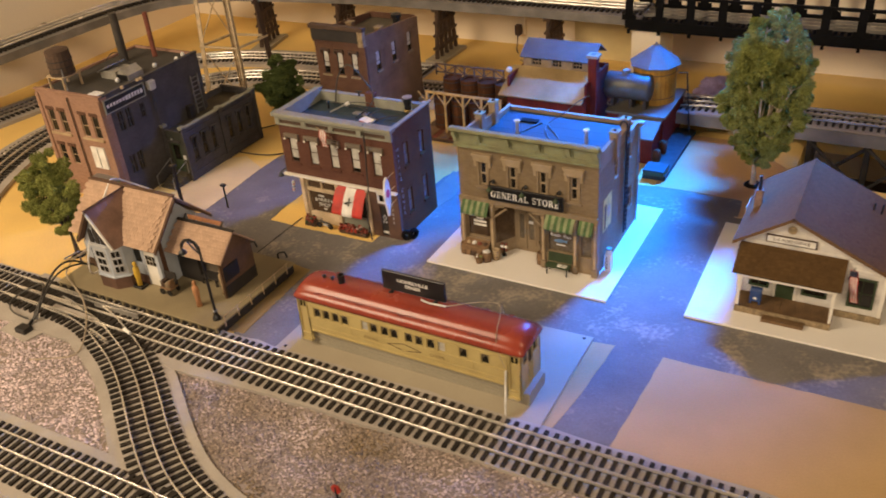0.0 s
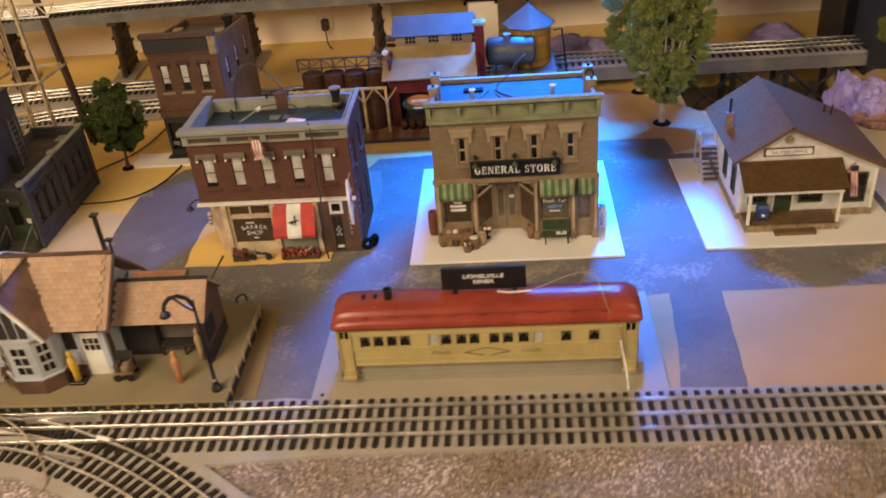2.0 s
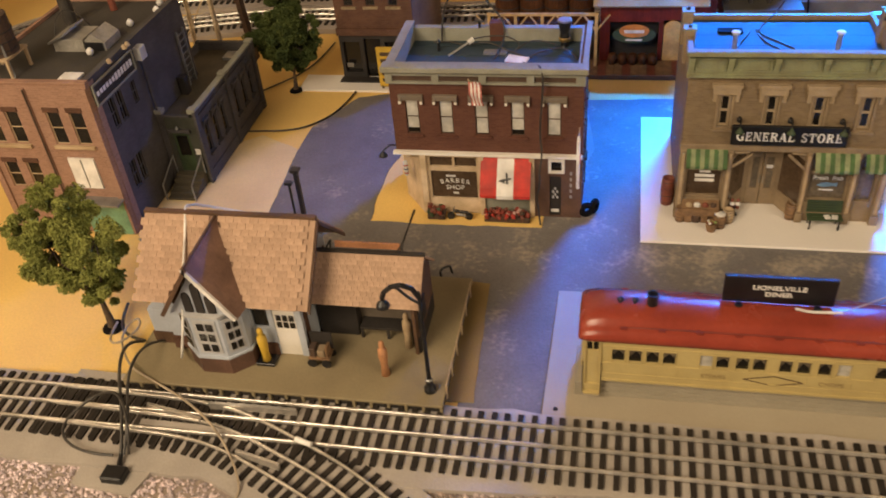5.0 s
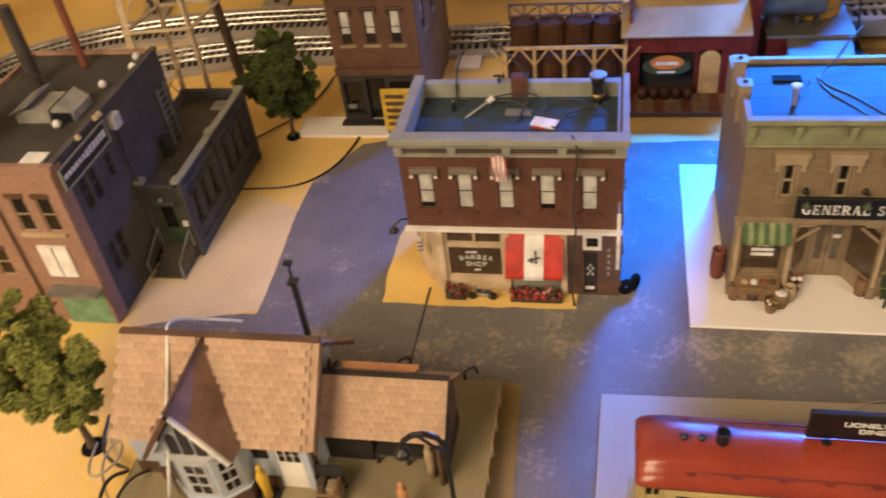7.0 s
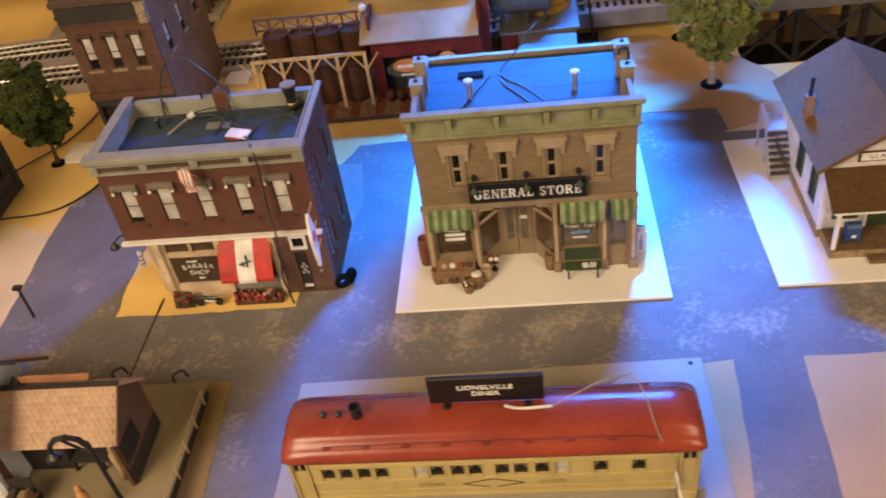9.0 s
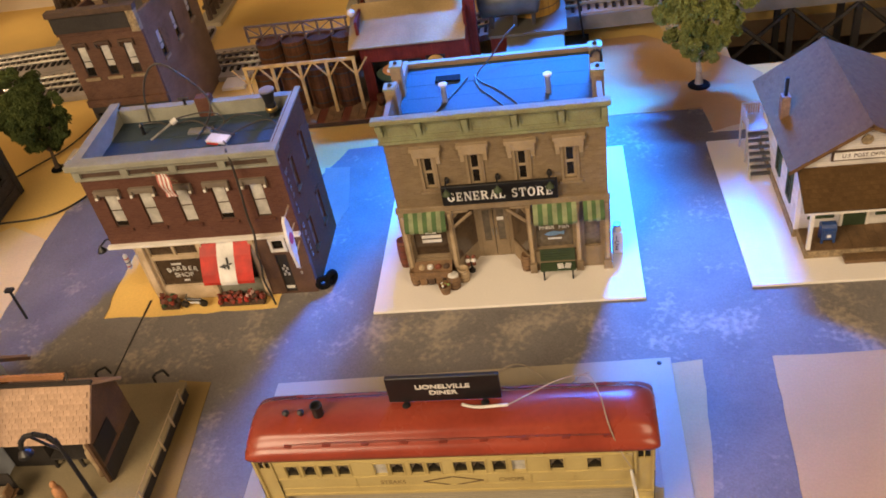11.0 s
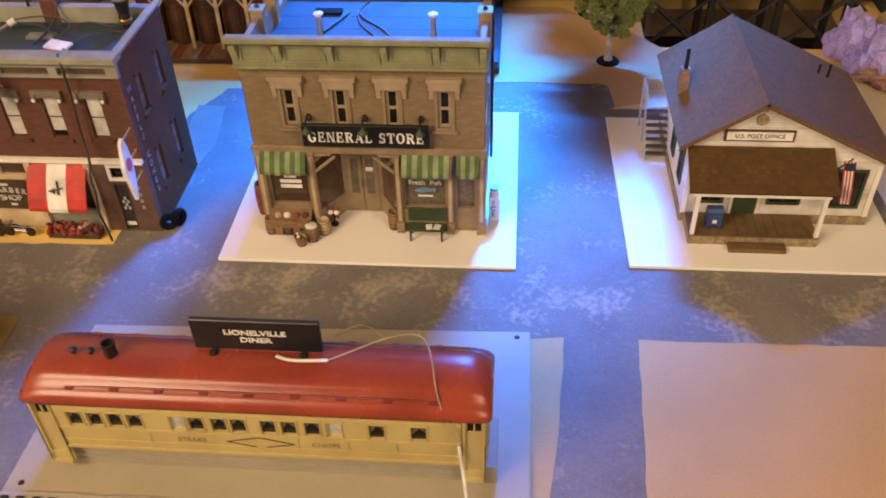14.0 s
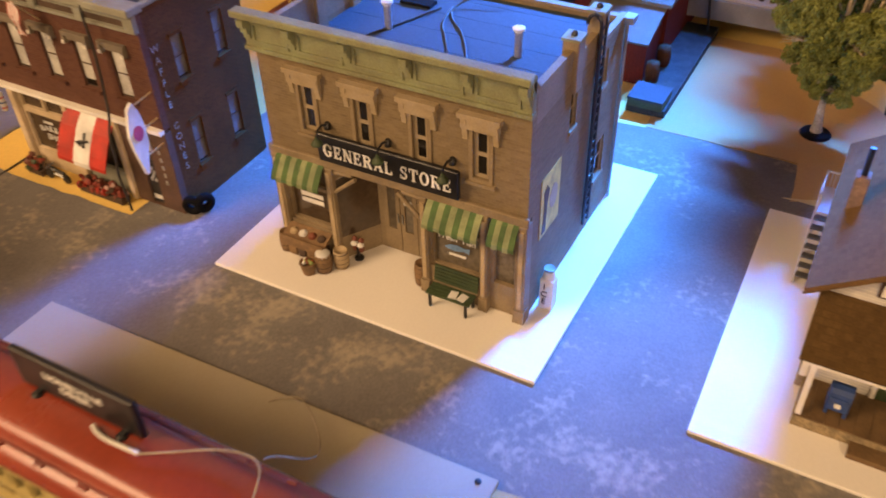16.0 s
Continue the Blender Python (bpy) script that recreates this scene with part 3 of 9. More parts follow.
CRATE = material("crate_wood", (0.24, 0.14, 0.07), 0.75, fine=900, coarse=120, vary=0.25)
RUST = material("rust_red_steel", (0.20, 0.055, 0.03), 0.6, vary=0.2)
STEEL = material("grey_steel", (0.35, 0.35, 0.34), 0.4, 0.6, vary=0.1)
CABLE = material("dark_grey_cable", (0.05, 0.045, 0.04), 0.45, vary=0.1, bump=0.02)
CABLE_TAN = material("tan_cable", (0.42, 0.34, 0.24), 0.45, vary=0.1, bump=0.02)


# ---- general store ----
def barrel(name, x, y, z, r, h, mat, label, category="barrel", group="goods before the store"):
    t = thing(name, (x, y, z), label, category, group)
    bm = lathe(bmesh.new(), (x, y, z), [(r * 0.86, 0), (r * 0.97, h * 0.28), (r, h * 0.5), (r * 0.97, h * 0.72), (r * 0.86, h), (r * 0.74, h), (r * 0.74, h * 0.93)], 16)
    part("barrel_body", bm, mat, t, smooth=True)
    for k in (0.12, 0.38, 0.64, 0.88):
        rr = r * (0.86 + 0.14 * (1 - abs(k - 0.5) * 2)) * 1.02
        part("hoop", lathe(bmesh.new(), (x, y, z + h * k), [(rr, -0.0004), (rr, 0.0004)], 16), DARK_WOOD, t)
    return t


def basket(x, y, z, r, h, heap, label, rnd):
    t = thing("basket", (x, y, z), label, "basket", "goods before the store")
    part("bowl", lathe(bmesh.new(), (x, y, z), [(r * 0.72, 0), (r * 0.9, h * 0.5), (r, h), (r * 1.08, h), (r * 1.08, h * 1.08), (r * 0.9, h * 1.08), (r * 0.86, h * 0.8)], 14), CRATE, t)
    for k in range(9):
        a, d = rnd.uniform(0, 6.28), rnd.uniform(0, r * 0.6)
        bm = bmesh.new()
        bmesh.ops.create_icosphere(bm, subdivisions=1, radius=r * rnd.uniform(0.26, 0.36), matrix=Matrix.Translation((x + d * math.cos(a), y + d * math.sin(a), z + h + rnd.uniform(0, r * 0.3))))
        part("produce", bm, heap[k % len(heap)], t, smooth=True)
    return t


def serif_words(name, text, x0, x1, z0, z1, y, mat, parent):
    """Sign-writer's capitals with heavy stems, thin arms and serifs, drawn as raised strokes between x0 and x1."""
    widths = {" ": 0.55, "L": 0.85, "E": 0.88, "S": 0.82, "T": 0.92}
    unit = (x1 - x0) / sum(widths.get(c, 1.0) for c in text)
    at, high = x0, z1 - z0
    for c in text:
        wide = widths.get(c, 1.0) * unit
        bm, lifts = bmesh.new(), itertools.count()

        def stroke(*corners):
            lift = 0.00001 * next(lifts)
            prism(bm, [(at + wide * (0.06 + 0.88 * u), z0 + high * v) for u, v in corners], y - 0.0003 - lift, y, "y")

        def bar(u0, u1, v0, v1):
            stroke((u0, v0), (u1, v0), (u1, v1), (u0, v1))

        def bow(cu, cv, ru, rv, a0, a1, side=0.24, top=0.11, n=12):
            for k in range(n):
                quad = []
                for a, inner in ((k, 0), (k + 1, 0), (k + 1, 1), (k, 1)):
                    t = math.radians(a0 + (a1 - a0) * a / n)
                    quad.append((cu + (ru - inner * side) * math.cos(t), cv + (rv - inner * top) * math.sin(t)))
                stroke(*quad)

        def stem(u, half=0.12, low=0.0, tall=1.0):
            bar(u - half, u + half, low, tall)
            if low == 0.0:
                bar(u - half - 0.09, u + half + 0.09, 0.0, 0.08)
            if tall == 1.0:
                bar(u - half - 0.09, u + half + 0.09, 0.92, 1.0)

        if c in "EL":
            stem(0.24)
            bar(0.36, 0.90, 0.0, 0.10), bar(0.80, 0.92, 0.0, 0.30)
            if c == "E":
                bar(0.36, 0.86, 0.90, 1.0), bar(0.76, 0.88, 0.72, 1.0), bar(0.36, 0.66, 0.46, 0.55), bar(0.60, 0.70, 0.36, 0.65)
        elif c == "N":
            stem(0.18, 0.06), stem(0.84, 0.06)
            stroke((0.12, 1.0), (0.70, 0.0), (0.90, 0.0), (0.36, 1.0))
        elif c == "R":
            stem(0.22)
            bow(0.42, 0.74, 0.46, 0.26, -90, 90, 0.22, 0.09)
            bar(0.30, 0.42, 0.91, 1.0), bar(0.30, 0.42, 0.48, 0.57)
            stroke((0.42, 0.50), (0.66, 0.50), (0.98, 0.0), (0.72, 0.0))
        elif c == "A":
            stroke((0.06, 0.0), (0.16, 0.0), (0.54, 1.0), (0.44, 1.0)), stroke((0.66, 0.0), (0.92, 0.0), (0.60, 1.0), (0.40, 1.0))
            bar(0.26, 0.70, 0.28, 0.37), bar(0.0, 0.26, 0.0, 0.07), bar(0.58, 1.0, 0.0, 0.07)
        elif c == "T":
            stem(0.50, tall=0.96)
            bar(0.04, 0.96, 0.90, 1.0), bar(0.02, 0.13, 0.68, 1.0), bar(0.87, 0.98, 0.68, 1.0)
        elif c == "O":
            bow(0.50, 0.50, 0.48, 0.52, 0, 360, n=24)
        elif c == "G":
            bow(0.50, 0.50, 0.48, 0.52, 40, 320, n=18)
            bar(0.66, 0.90, 0.10, 0.46), bar(0.54, 0.98, 0.40, 0.48), bar(0.80, 0.90, 0.66, 0.96)
        elif c == "S":
            bow(0.50, 0.74, 0.38, 0.27, 40, 262, 0.20, 0.13)
            bow(0.50, 0.27, 0.42, 0.28, 82, -140, 0.20, 0.13)
            bar(0.78, 0.87, 0.70, 0.98), bar(0.10, 0.19, 0.02, 0.32)
        if c != " ":
            part(name, bm, mat, parent)
        else:
            bm.free()
        at += wide


def general_store():
    s = thing("general_store", (0.111, 0.109, 0.0032), "two-storey taupe brick general store with green cornice on white board", "shop building")
    N, E = ("n", 0.040), ("e", 0.193)
    Z = 0.0032
    wins = [0.0595, 0.0950, 0.1305, 0.1660]
    holes = [(c - 0.0048, c + 0.0048, 0.0935, 0.1225) for c in wins]
    upper = pierced(bmesh.new(), N, 0.029, 0.193, -0.006, 0, 0.0745, 0.150, holes)
    part("front_wall", upper, BRICK_TAUPE, s)
    part("left_wall", B(0.029, 0.033, 0.046, 0.178, Z, 0.130), BRICK_TAUPE, s)
    side_holes = [(0.092, 0.101, 0.100, 0.124), (0.140, 0.149, 0.102, 0.124), (0.142, 0.157, 0.035, 0.062)]
    part("right_wall", pierced(bmesh.new(), E, 0.046, 0.178, -0.004, 0, Z, 0.130, side_holes), BRICK_TAUPE, s)
    part("back_wall", B(0.033, 0.189, 0.174, 0.178, Z, 0.1295), BRICK_TAUPE, s)
    for u0, u1, z0, z1 in side_holes:
        sash(s, E, u0, u1, z0, z1, TAUPE)
        part("sill", sbox(bmesh.new(), E, u0 - 0.001, u1 + 0.001, 0, 0.0012, z0 - 0.002, z0), TAUPE, s)
    # stepped parapets with capped pillars
    part("roof", B(0.033, 0.189, 0.046, 0.174, 0.124, 0.1265), ROOF_BLUE, s, "grey felt roof with overlapping strips")
    for k in range(12):
        part("felt_strip", B(0.0332, 0.1888, 0.0465 + k * 0.0106, 0.05698 + k * 0.0106, 0.1265, 0.1267 + 0.0001 * (k % 2)), ROOF_BLUE, s)
    for x0, x1 in ((0.029, 0.033), (0.189, 0.193)):
        part("parapet", prism(bmesh.new(), [(0.046, 0.130), (0.178, 0.130), (0.178, 0.1325), (0.132, 0.1335), (0.130, 0.1425), (0.096, 0.1425), (0.094, 0.149), (0.046, 0.150)], x0, x1, "x"), TAUPE, s)
        for y in (0.095, 0.131):
            p = part("pillar", B(x0 - 0.0025, x1 + 0.0025, y - 0.0048, y + 0.0048, 0.124, 0.1535), TAUPE, s, bevel=0.0005)
            part("cap", B(x0 - 0.0032, x1 + 0.0032, y - 0.0055, y + 0.0055, 0.1535, 0.1550), SAGE, p)
            part("finial", lathe(bmesh.new(), ((x0 + x1) / 2, y, 0.1550), [(0.0016, 0), (0.0018, 0.001), (0.0008, 0.0024)], 10), BLACK, p)
    part("back_parapet", B(0.033, 0.189, 0.1735, 0.1785, 0.1295, 0.1312), TAUPE, s)
    # cornice
    part("frieze", sbox(bmesh.new(), N, 0.0275, 0.1945, 0, 0.0045, 0.1415, 0.1600), SAGE, s)
    part("cornice_shelf", sbox(bmesh.new(), N, 0.0255, 0.1965, 0.0050, 0.0125, 0.1600, 0.1640), SAGE, s, bevel=0.0006)
    part("cornice_back", prism(bmesh.new(), [(0.0355, 0.1580), (0.0400, 0.1500), (0.0460, 0.1500), (0.0350, 0.1630)], 0.0275, 0.1945, "x"), TAUPE, s)
    part("cornice_foot", sbox(bmesh.new(), N, 0.0270, 0.1950, 0, 0.0060, 0.1395, 0.1418), SAGE, s)
    for u in (0.0300, 0.0590, 0.0930, 0.1285, 0.1620, 0.1920):
        part("bracket", bracket(bmesh.new(), N, u, 0.0042, 0.0105, 0.1425, 0.1580), SAGE, s)
    for a, b in ((0.033, 0.0562), (0.0618, 0.090), (0.096, 0.1255), (0.1315, 0.159), (0.165, 0.189)):
        part("frieze_panel", pierced(bmesh.new(), N, a, b, 0.0045, 0.0056, 0.1440, 0.1565, [(a + 0.0016, b - 0.0016, 0.1458, 0.1547)]), SAGE, s)
    # upper windows with hoods
    for c in wins:
        sash(s, N, c - 0.0046, c + 0.0046, 0.0937, 0.1223, HOOD_TAUPE, fw=0.0021)
        part("curtain", prism(bmesh.new(), [(c - 0.0036, 0.122), (c + 0.0036, 0.122), (c + 0.0034, 0.113), (c + 0.0006, 0.1195), (c - 0.0006, 0.1195), (c - 0.0034, 0.113)], 0.0422, 0.0425, "y"), TAUPE, s)
        hood = bmesh.new()
        sbox(hood, N, c - 0.0118, c + 0.0118, 0, 0.0042, 0.1295, 0.1325)
        sbox(hood, N, c - 0.0105, c + 0.0105, 0, 0.0030, 0.1235, 0.1295)
        for k in (-1, 1):
            bracket(hood, N, c + k * 0.0086, 0.0030, 0.0034, 0.1165, 0.1295)
        part("window_hood", hood, HOOD_TAUPE, s)
        part("window_trim", pierced(bmesh.new(), N, c - 0.0068, c + 0.0068, 0, 0.0010, 0.0915, 0.1240, [(c - 0.0047, c + 0.0047, 0.0936, 0.1224)]), TAUPE, s)
        part("sill", sbox(bmesh.new(), N, c - 0.0086, c + 0.0086, 0, 0.0024, 0.0898, 0.0917), TAUPE, s)
    # shop front
    part("string_course", sbox(bmesh.new(), N, 0.0275, 0.1945, 0, 0.0028, 0.0720, 0.0775), TAUPE, s, bevel=0.0005)
    for u0, u1 in ((0.0285, 0.0345), (0.0660, 0.0715), (0.1290, 0.1335), (0.1665, 0.1710), (0.1885, 0.1940)):
        p = part("pilaster", sbox(bmesh.new(), N, u0, u1, -0.005, 0.0030, Z, 0.0720), TAUPE, s, bevel=0.0004)
        part("plinth", sbox(bmesh.new(), N, u0 - 0.0006, u1 + 0.0006, -0.004, 0.0042, Z, 0.0125), TAUPE, p)
        part("rib", sbox(bmesh.new(), N, (u0 + u1) / 2 - 0.0012, (u0 + u1) / 2 + 0.0012, 0.0030, 0.0038, 0.0145, 0.0690), TAN_TRIM, p)
    for u0, u1 in ((0.0345, 0.0660), (0.1335, 0.1665)):
        part("stall_riser", sbox(bmesh.new(), N, u0, u1, -0.005, 0.0008, Z, 0.0230), TAUPE, s)
        shop_window = part("shop_window", pierced(bmesh.new(), N, u0, u1, -0.0035, -0.0010, 0.0230, 0.0720, [(u0 + 0.002, u1 - 0.002, 0.0250, 0.0500), (u0 + 0.002, u1 - 0.002, 0.0525, 0.0700)]), TAUPE, s)
        part("pane", sbox(bmesh.new(), N, u0 + 0.001, u1 - 0.001, -0.0045, -0.0036, 0.0240, 0.0710), GLASS_BROWN if u0 < 0.1 else GLASS_GREY, shop_window)
    part("side_door", pierced(bmesh.new(), N, 0.1710, 0.1885, -0.004, -0.001, Z, 0.0720, [(0.1735, 0.1860, 0.024, 0.052), (0.1735, 0.1860, 0.055, 0.068)]), TAUPE, s)
    part("door_pane", sbox(bmesh.new(), N, 0.1725, 0.1870, -0.0055, -0.0042, 0.023, 0.069), GLASS_GREY, s)
    # recessed entry with slanting side lights and double doors
    floor_y = 0.062
    part("entry_ceiling", B(0.0715, 0.1290, 0.0402, floor_y + 0.002, 0.0700, 0.0720), TAUPE, s)
    part("entry_back", pierced(bmesh.new(), ("n", floor_y), 0.0855, 0.1160, -0.002, 0, Z, 0.0700, [(0.0890, 0.1125, Z + 0.0005, 0.0560), (0.0890, 0.1125, 0.0585, 0.0680)]), TAUPE, s)
    part("transom", sbox(bmesh.new(), ("n", floor_y), 0.0890, 0.1125, -0.0015, -0.0008, 0.0585, 0.0680), GLASS_DARK, s)
    for a, b in ((0.0892, 0.1004), (0.1010, 0.1123)):
        d = part("door", pierced(bmesh.new(), ("n", floor_y), a, b, -0.0014, 0.0002, Z + 0.0006, 0.0558, [(a + 0.0028, b - 0.0028, 0.0200, 0.0520)]), TAUPE, s, "taupe panelled shop door")
        part("pane", sbox(bmesh.new(), ("n", floor_y), a + 0.002, b - 0.002, -0.0013, -0.0006, 0.0195, 0.0525), GLASS_GREY, d)
        part("handle", sbox(bmesh.new(), ("n", floor_y), (b - 0.0016) if a < 0.1 else (a + 0.0008), (b - 0.0008) if a < 0.1 else (a + 0.0016), 0.0002, 0.0010, 0.026, 0.033), STEEL, d)
    part("notice", sbox(bmesh.new(), ("n", floor_y), 0.1035, 0.1090, 0.0002, 0.0006, 0.041, 0.0445), PAPER, s, "white paper notice on the door")
    for x0, x1 in ((0.0715, 0.0855), (0.1290, 0.1160)):
        for z0, z1, m, th in ((Z, 0.0200, TAUPE, 0.0012), (0.0200, 0.0640, GLASS_BROWN, 0.0004), (0.0640, 0.0700, TAUPE, 0.0012)):
            part("side_light", slab(bmesh.new(), [(x0, 0.0400, z0), (x1, floor_y, z0), (x1, floor_y, z1), (x0, 0.0400, z1)], th), m, s)
        bm = bmesh.new()
        tube(bm, (x0, 0.0395, 0.0640), (x1, floor_y - 0.001, 0.0700), 0.0012, n=6)
        tube(bm, (x0, 0.0395, 0.0690), (x0 + (x1 - x0) * 0.9, 0.0395, 0.0700), 0.0012, n=6)
        tube(bm, (x0 + (x1 - x0) * 0.02, 0.0385, 0.0560), (x0 + (x1 - x0) * 1.1, 0.0385, 0.0690), 0.0013, n=6)
        part("brace", bm, TAUPE, s)
    # sign board with gooseneck lamps
    sign = part("sign_board", sbox(bmesh.new(), N, 0.0668, 0.1555, 0.0030, 0.0062, 0.0797, 0.0975), BLACK, s, "black sign board with white lettering", bevel=0.0005)
    serif_words("lettering", "GENERAL STORE", 0.0705, 0.1520, 0.0842, 0.0922, 0.0337, LETTER, sign)
    for x in (0.0720, 0.1110, 0.1500):
        l = part("sign_lamp", tube(bmesh.new(), (x, 0.0400, 0.1010), (x, 0.0330, 0.1040), 0.0007, n=6), BLACK, s)
        part("neck", tube(tube(bmesh.new(), (x, 0.0330, 0.1040), (x, 0.0285, 0.1025), 0.0007, n=6), (x, 0.0285, 0.1025), (x, 0.0278, 0.0995), 0.0006, n=6), BLACK, l)
        part("lamp_shade", lathe(bmesh.new(), (x, 0.0276, 0.0950), [(0.0034, 0), (0.0032, 0.0010), (0.0014, 0.0032), (0.0008, 0.0050)], 14), GREEN, l, "dark green lamp shade")
        part("wall_rose", lathe(bmesh.new(), (x, 0.0385, 0.0990), [(0.0020, 0), (0.0022, 0.002), (0.0012, 0.0042)], 10), BLACK, l)
    striped_awning(s, 0.0335, 0.0665, 0.0400, 0.0755, 0.0615, 0.0115, (AWN_GREEN, AWN_PALE), 9, drop=0.003)
    striped_awning(s, 0.1350, 0.1685, 0.0400, 0.0750, 0.0610, 0.0115, (AWN_PALE, AWN_GREEN), 9, drop=0.003)
    striped_awning(s, 0.1735, 0.1895, 0.0400, 0.0750, 0.0610, 0.0100, (AWN_GREEN, AWN_PALE), 5, drop=0.003)
    # window notices
    for u0, u1, z0, z1 in ((0.0465, 0.0555, 0.0470, 0.0500), (0.0430, 0.0590, 0.0425, 0.0455), (0.0430, 0.0590, 0.0380, 0.0410)):
        poster(s, ("n", 0.0425), u0, u1, z0, z1, PAPER, label="white paper notice")
    words("window_lettering", "Fresh  Fish", 0.0055, Matrix.Translation((0.1500, 0.0419, 0.0455)) @ FACING_NEAR, LETTER, s)
    part("fish_emblem", prism(bmesh.new(), [(0.1420, 0.0385), (0.1450, 0.0405), (0.1500, 0.0415), (0.1550, 0.0403), (0.1580, 0.0413), (0.1575, 0.0373), (0.1545, 0.0381), (0.1490, 0.0368), (0.1445, 0.0371)], 0.0418, 0.0420, "y"), material("blue_fish_paint", (0.16, 0.30, 0.50), 0.5), s, "blue fish emblem on the window")
    part("window_bar", sbox(bmesh.new(), ("n", 0.0425), 0.1445, 0.1555, 0.0001, 0.0004, 0.0330, 0.0345), LETTER, s)
    # side poster with a plain dark shape, and a black fire ladder
    pale = material("yellowed_poster_paper", (0.78, 0.60, 0.17), 0.7, coarse=120, vary=0.08)
    pst = poster(s, E, 0.0565, 0.0830, 0.0500, 0.0900, pale, label="yellowed paper poster on the side wall")
    part("printed_shape", prism(bmesh.new(), [(0.0590, 0.0520), (0.0640, 0.0520), (0.0650, 0.0700), (0.0680, 0.0780), (0.0640, 0.0830), (0.0600, 0.0800), (0.0610, 0.0680)], 0.1934, 0.1936, "x"), BROWN_INK, pst)
    part("printed_disc", prism(bmesh.new(), [(0.0740 + 0.0055 * math.cos(a * 0.5236), 0.0700 + 0.0080 * math.sin(a * 0.5236)) for a in range(12)], 0.1934, 0.1936, "x"), TAN_TRIM, pst)
    ladder = part("fire_ladder", tube(bmesh.new(), (0.1955, 0.1235, 0.0150), (0.1955, 0.1235, 0.1480), 0.0011, n=8), BLACK, s, "black metal fire ladder")
    part("rail", tube(bmesh.new(), (0.1955, 0.1305, 0.0150), (0.1955, 0.1305, 0.1480), 0.0011, n=8), BLACK, ladder)
    for k in range(22):
        part("rung", tube(bmesh.new(), (0.1955, 0.1235, 0.0200 + k * 0.006), (0.1955, 0.1305, 0.0200 + k * 0.006), 0.0008, n=6), BLACK, ladder)
    bm = bmesh.new()
    for y in (0.1235, 0.1305):
        for k in range(6):
            a, b = math.pi * k / 6, math.pi * (k + 1) / 6
            tube(bm, (0.1915 + 0.004 * math.cos(a), y, 0.1480 + 0.006 * math.sin(a)), (0.1915 + 0.004 * math.cos(b), y, 0.1480 + 0.006 * math.sin(b)), 0.0011, n=6)
    part("hoop", bm, BLACK, ladder)
    part("gutter_box", B(0.193, 0.199, 0.170, 0.178, 0.1290, 0.1330), STEEL, s)
    part("down_pipe", tube(bmesh.new(), (0.1945, 0.1745, Z), (0.1945, 0.1745, 0.1290), 0.0011, n=8), STEEL, s)
    # roof vents
    for x, y in ((0.0700, 0.1110), (0.1530, 0.1120)):
        v = part("roof_vent", lathe(bmesh.new(), (x, y, 0.1265), [(0.0026, 0), (0.0023, 0.0008), (0.0022, 0.0140), (0.0024, 0.0150)], 12), material("grey_vent_metal", (0.5, 0.5, 0.5), 0.4, 0.7), s, "pale metal roof vent", smooth=True)
        part("cowl", lathe(bmesh.new(), (x, y, 0.1415), [(0.0024, 0), (0.0036, 0.0012), (0.0036, 0.0022), (0.0008, 0.0034)], 12), PAPER, v)
    part("skylight", B(0.0590, 0.0800, 0.1430, 0.1520, 0.1270, 0.1290), MATT_BLACK, s)
    wire("roof_cable", [(0.128, 0.190, 0.150), (0.118, 0.178, 0.147), (0.108, 0.165, 0.136), (0.092, 0.150, 0.128), (0.098, 0.136, 0.1275), (0.116, 0.120, 0.1275), (0.130, 0.094, 0.1275)], 0.0007, CABLE, "dark cable", "cable", s)
    wire("roof_cable", [(0.092, 0.150, 0.128), (0.094, 0.130, 0.1275), (0.108, 0.112, 0.1275), (0.122, 0.088, 0.1275)], 0.0007, CABLE, "dark cable", "cable", s)
    wire("roof_cable", [(0.086, 0.146, 0.128), (0.074, 0.118, 0.1275), (0.060, 0.088, 0.1275), (0.050, 0.070, 0.1275)], 0.0007, CABLE, "dark cable", "cable", s)
    return s


def bench():
    t = thing("bench", (0.151, 0.030, 0.0032), "dark green slatted bench with black legs and papers on it", "bench")
    Z = 0.0032
    for k in range(4):
        part("seat_slat", B(0.1370, 0.1650, 0.0260 + k * 0.0026, 0.0282 + k * 0.0026, Z + 0.0095, Z + 0.0105), GREEN, t)
    for k in range(5):
        part("back_slat", slab(bmesh.new(), [(0.1370, 0.0368 + k * 0.0004, Z + 0.0112 + k * 0.0022), (0.1650, 0.0368 + k * 0.0004, Z + 0.0112 + k * 0.0022), (0.1650, 0.0371 + k * 0.0004, Z + 0.0131 + k * 0.0022), (0.1370, 0.0371 + k * 0.0004, Z + 0.0131 + k * 0.0022)], 0.0008), GREEN, t)
    for x in (0.1395, 0.1625):
        for y in (0.0270, 0.0365):
            part("leg", B(x - 0.0007, x + 0.0007, y - 0.0007, y + 0.0007, Z, Z + 0.0096), BLACK, t)
    for x, a in ((0.1530, 8), (0.1590, -12)):
        bm = B(-0.0024, 0.0024, -0.0030, 0.0030, 0, 0.0004)
        bm.transform(pose(x, 0.0305, Z + 0.0106, 0, 0, a))
        solid("newspaper", bm, PAPER, "folded white newspaper lying on the green bench", "newspaper", "papers on the bench")
    return t


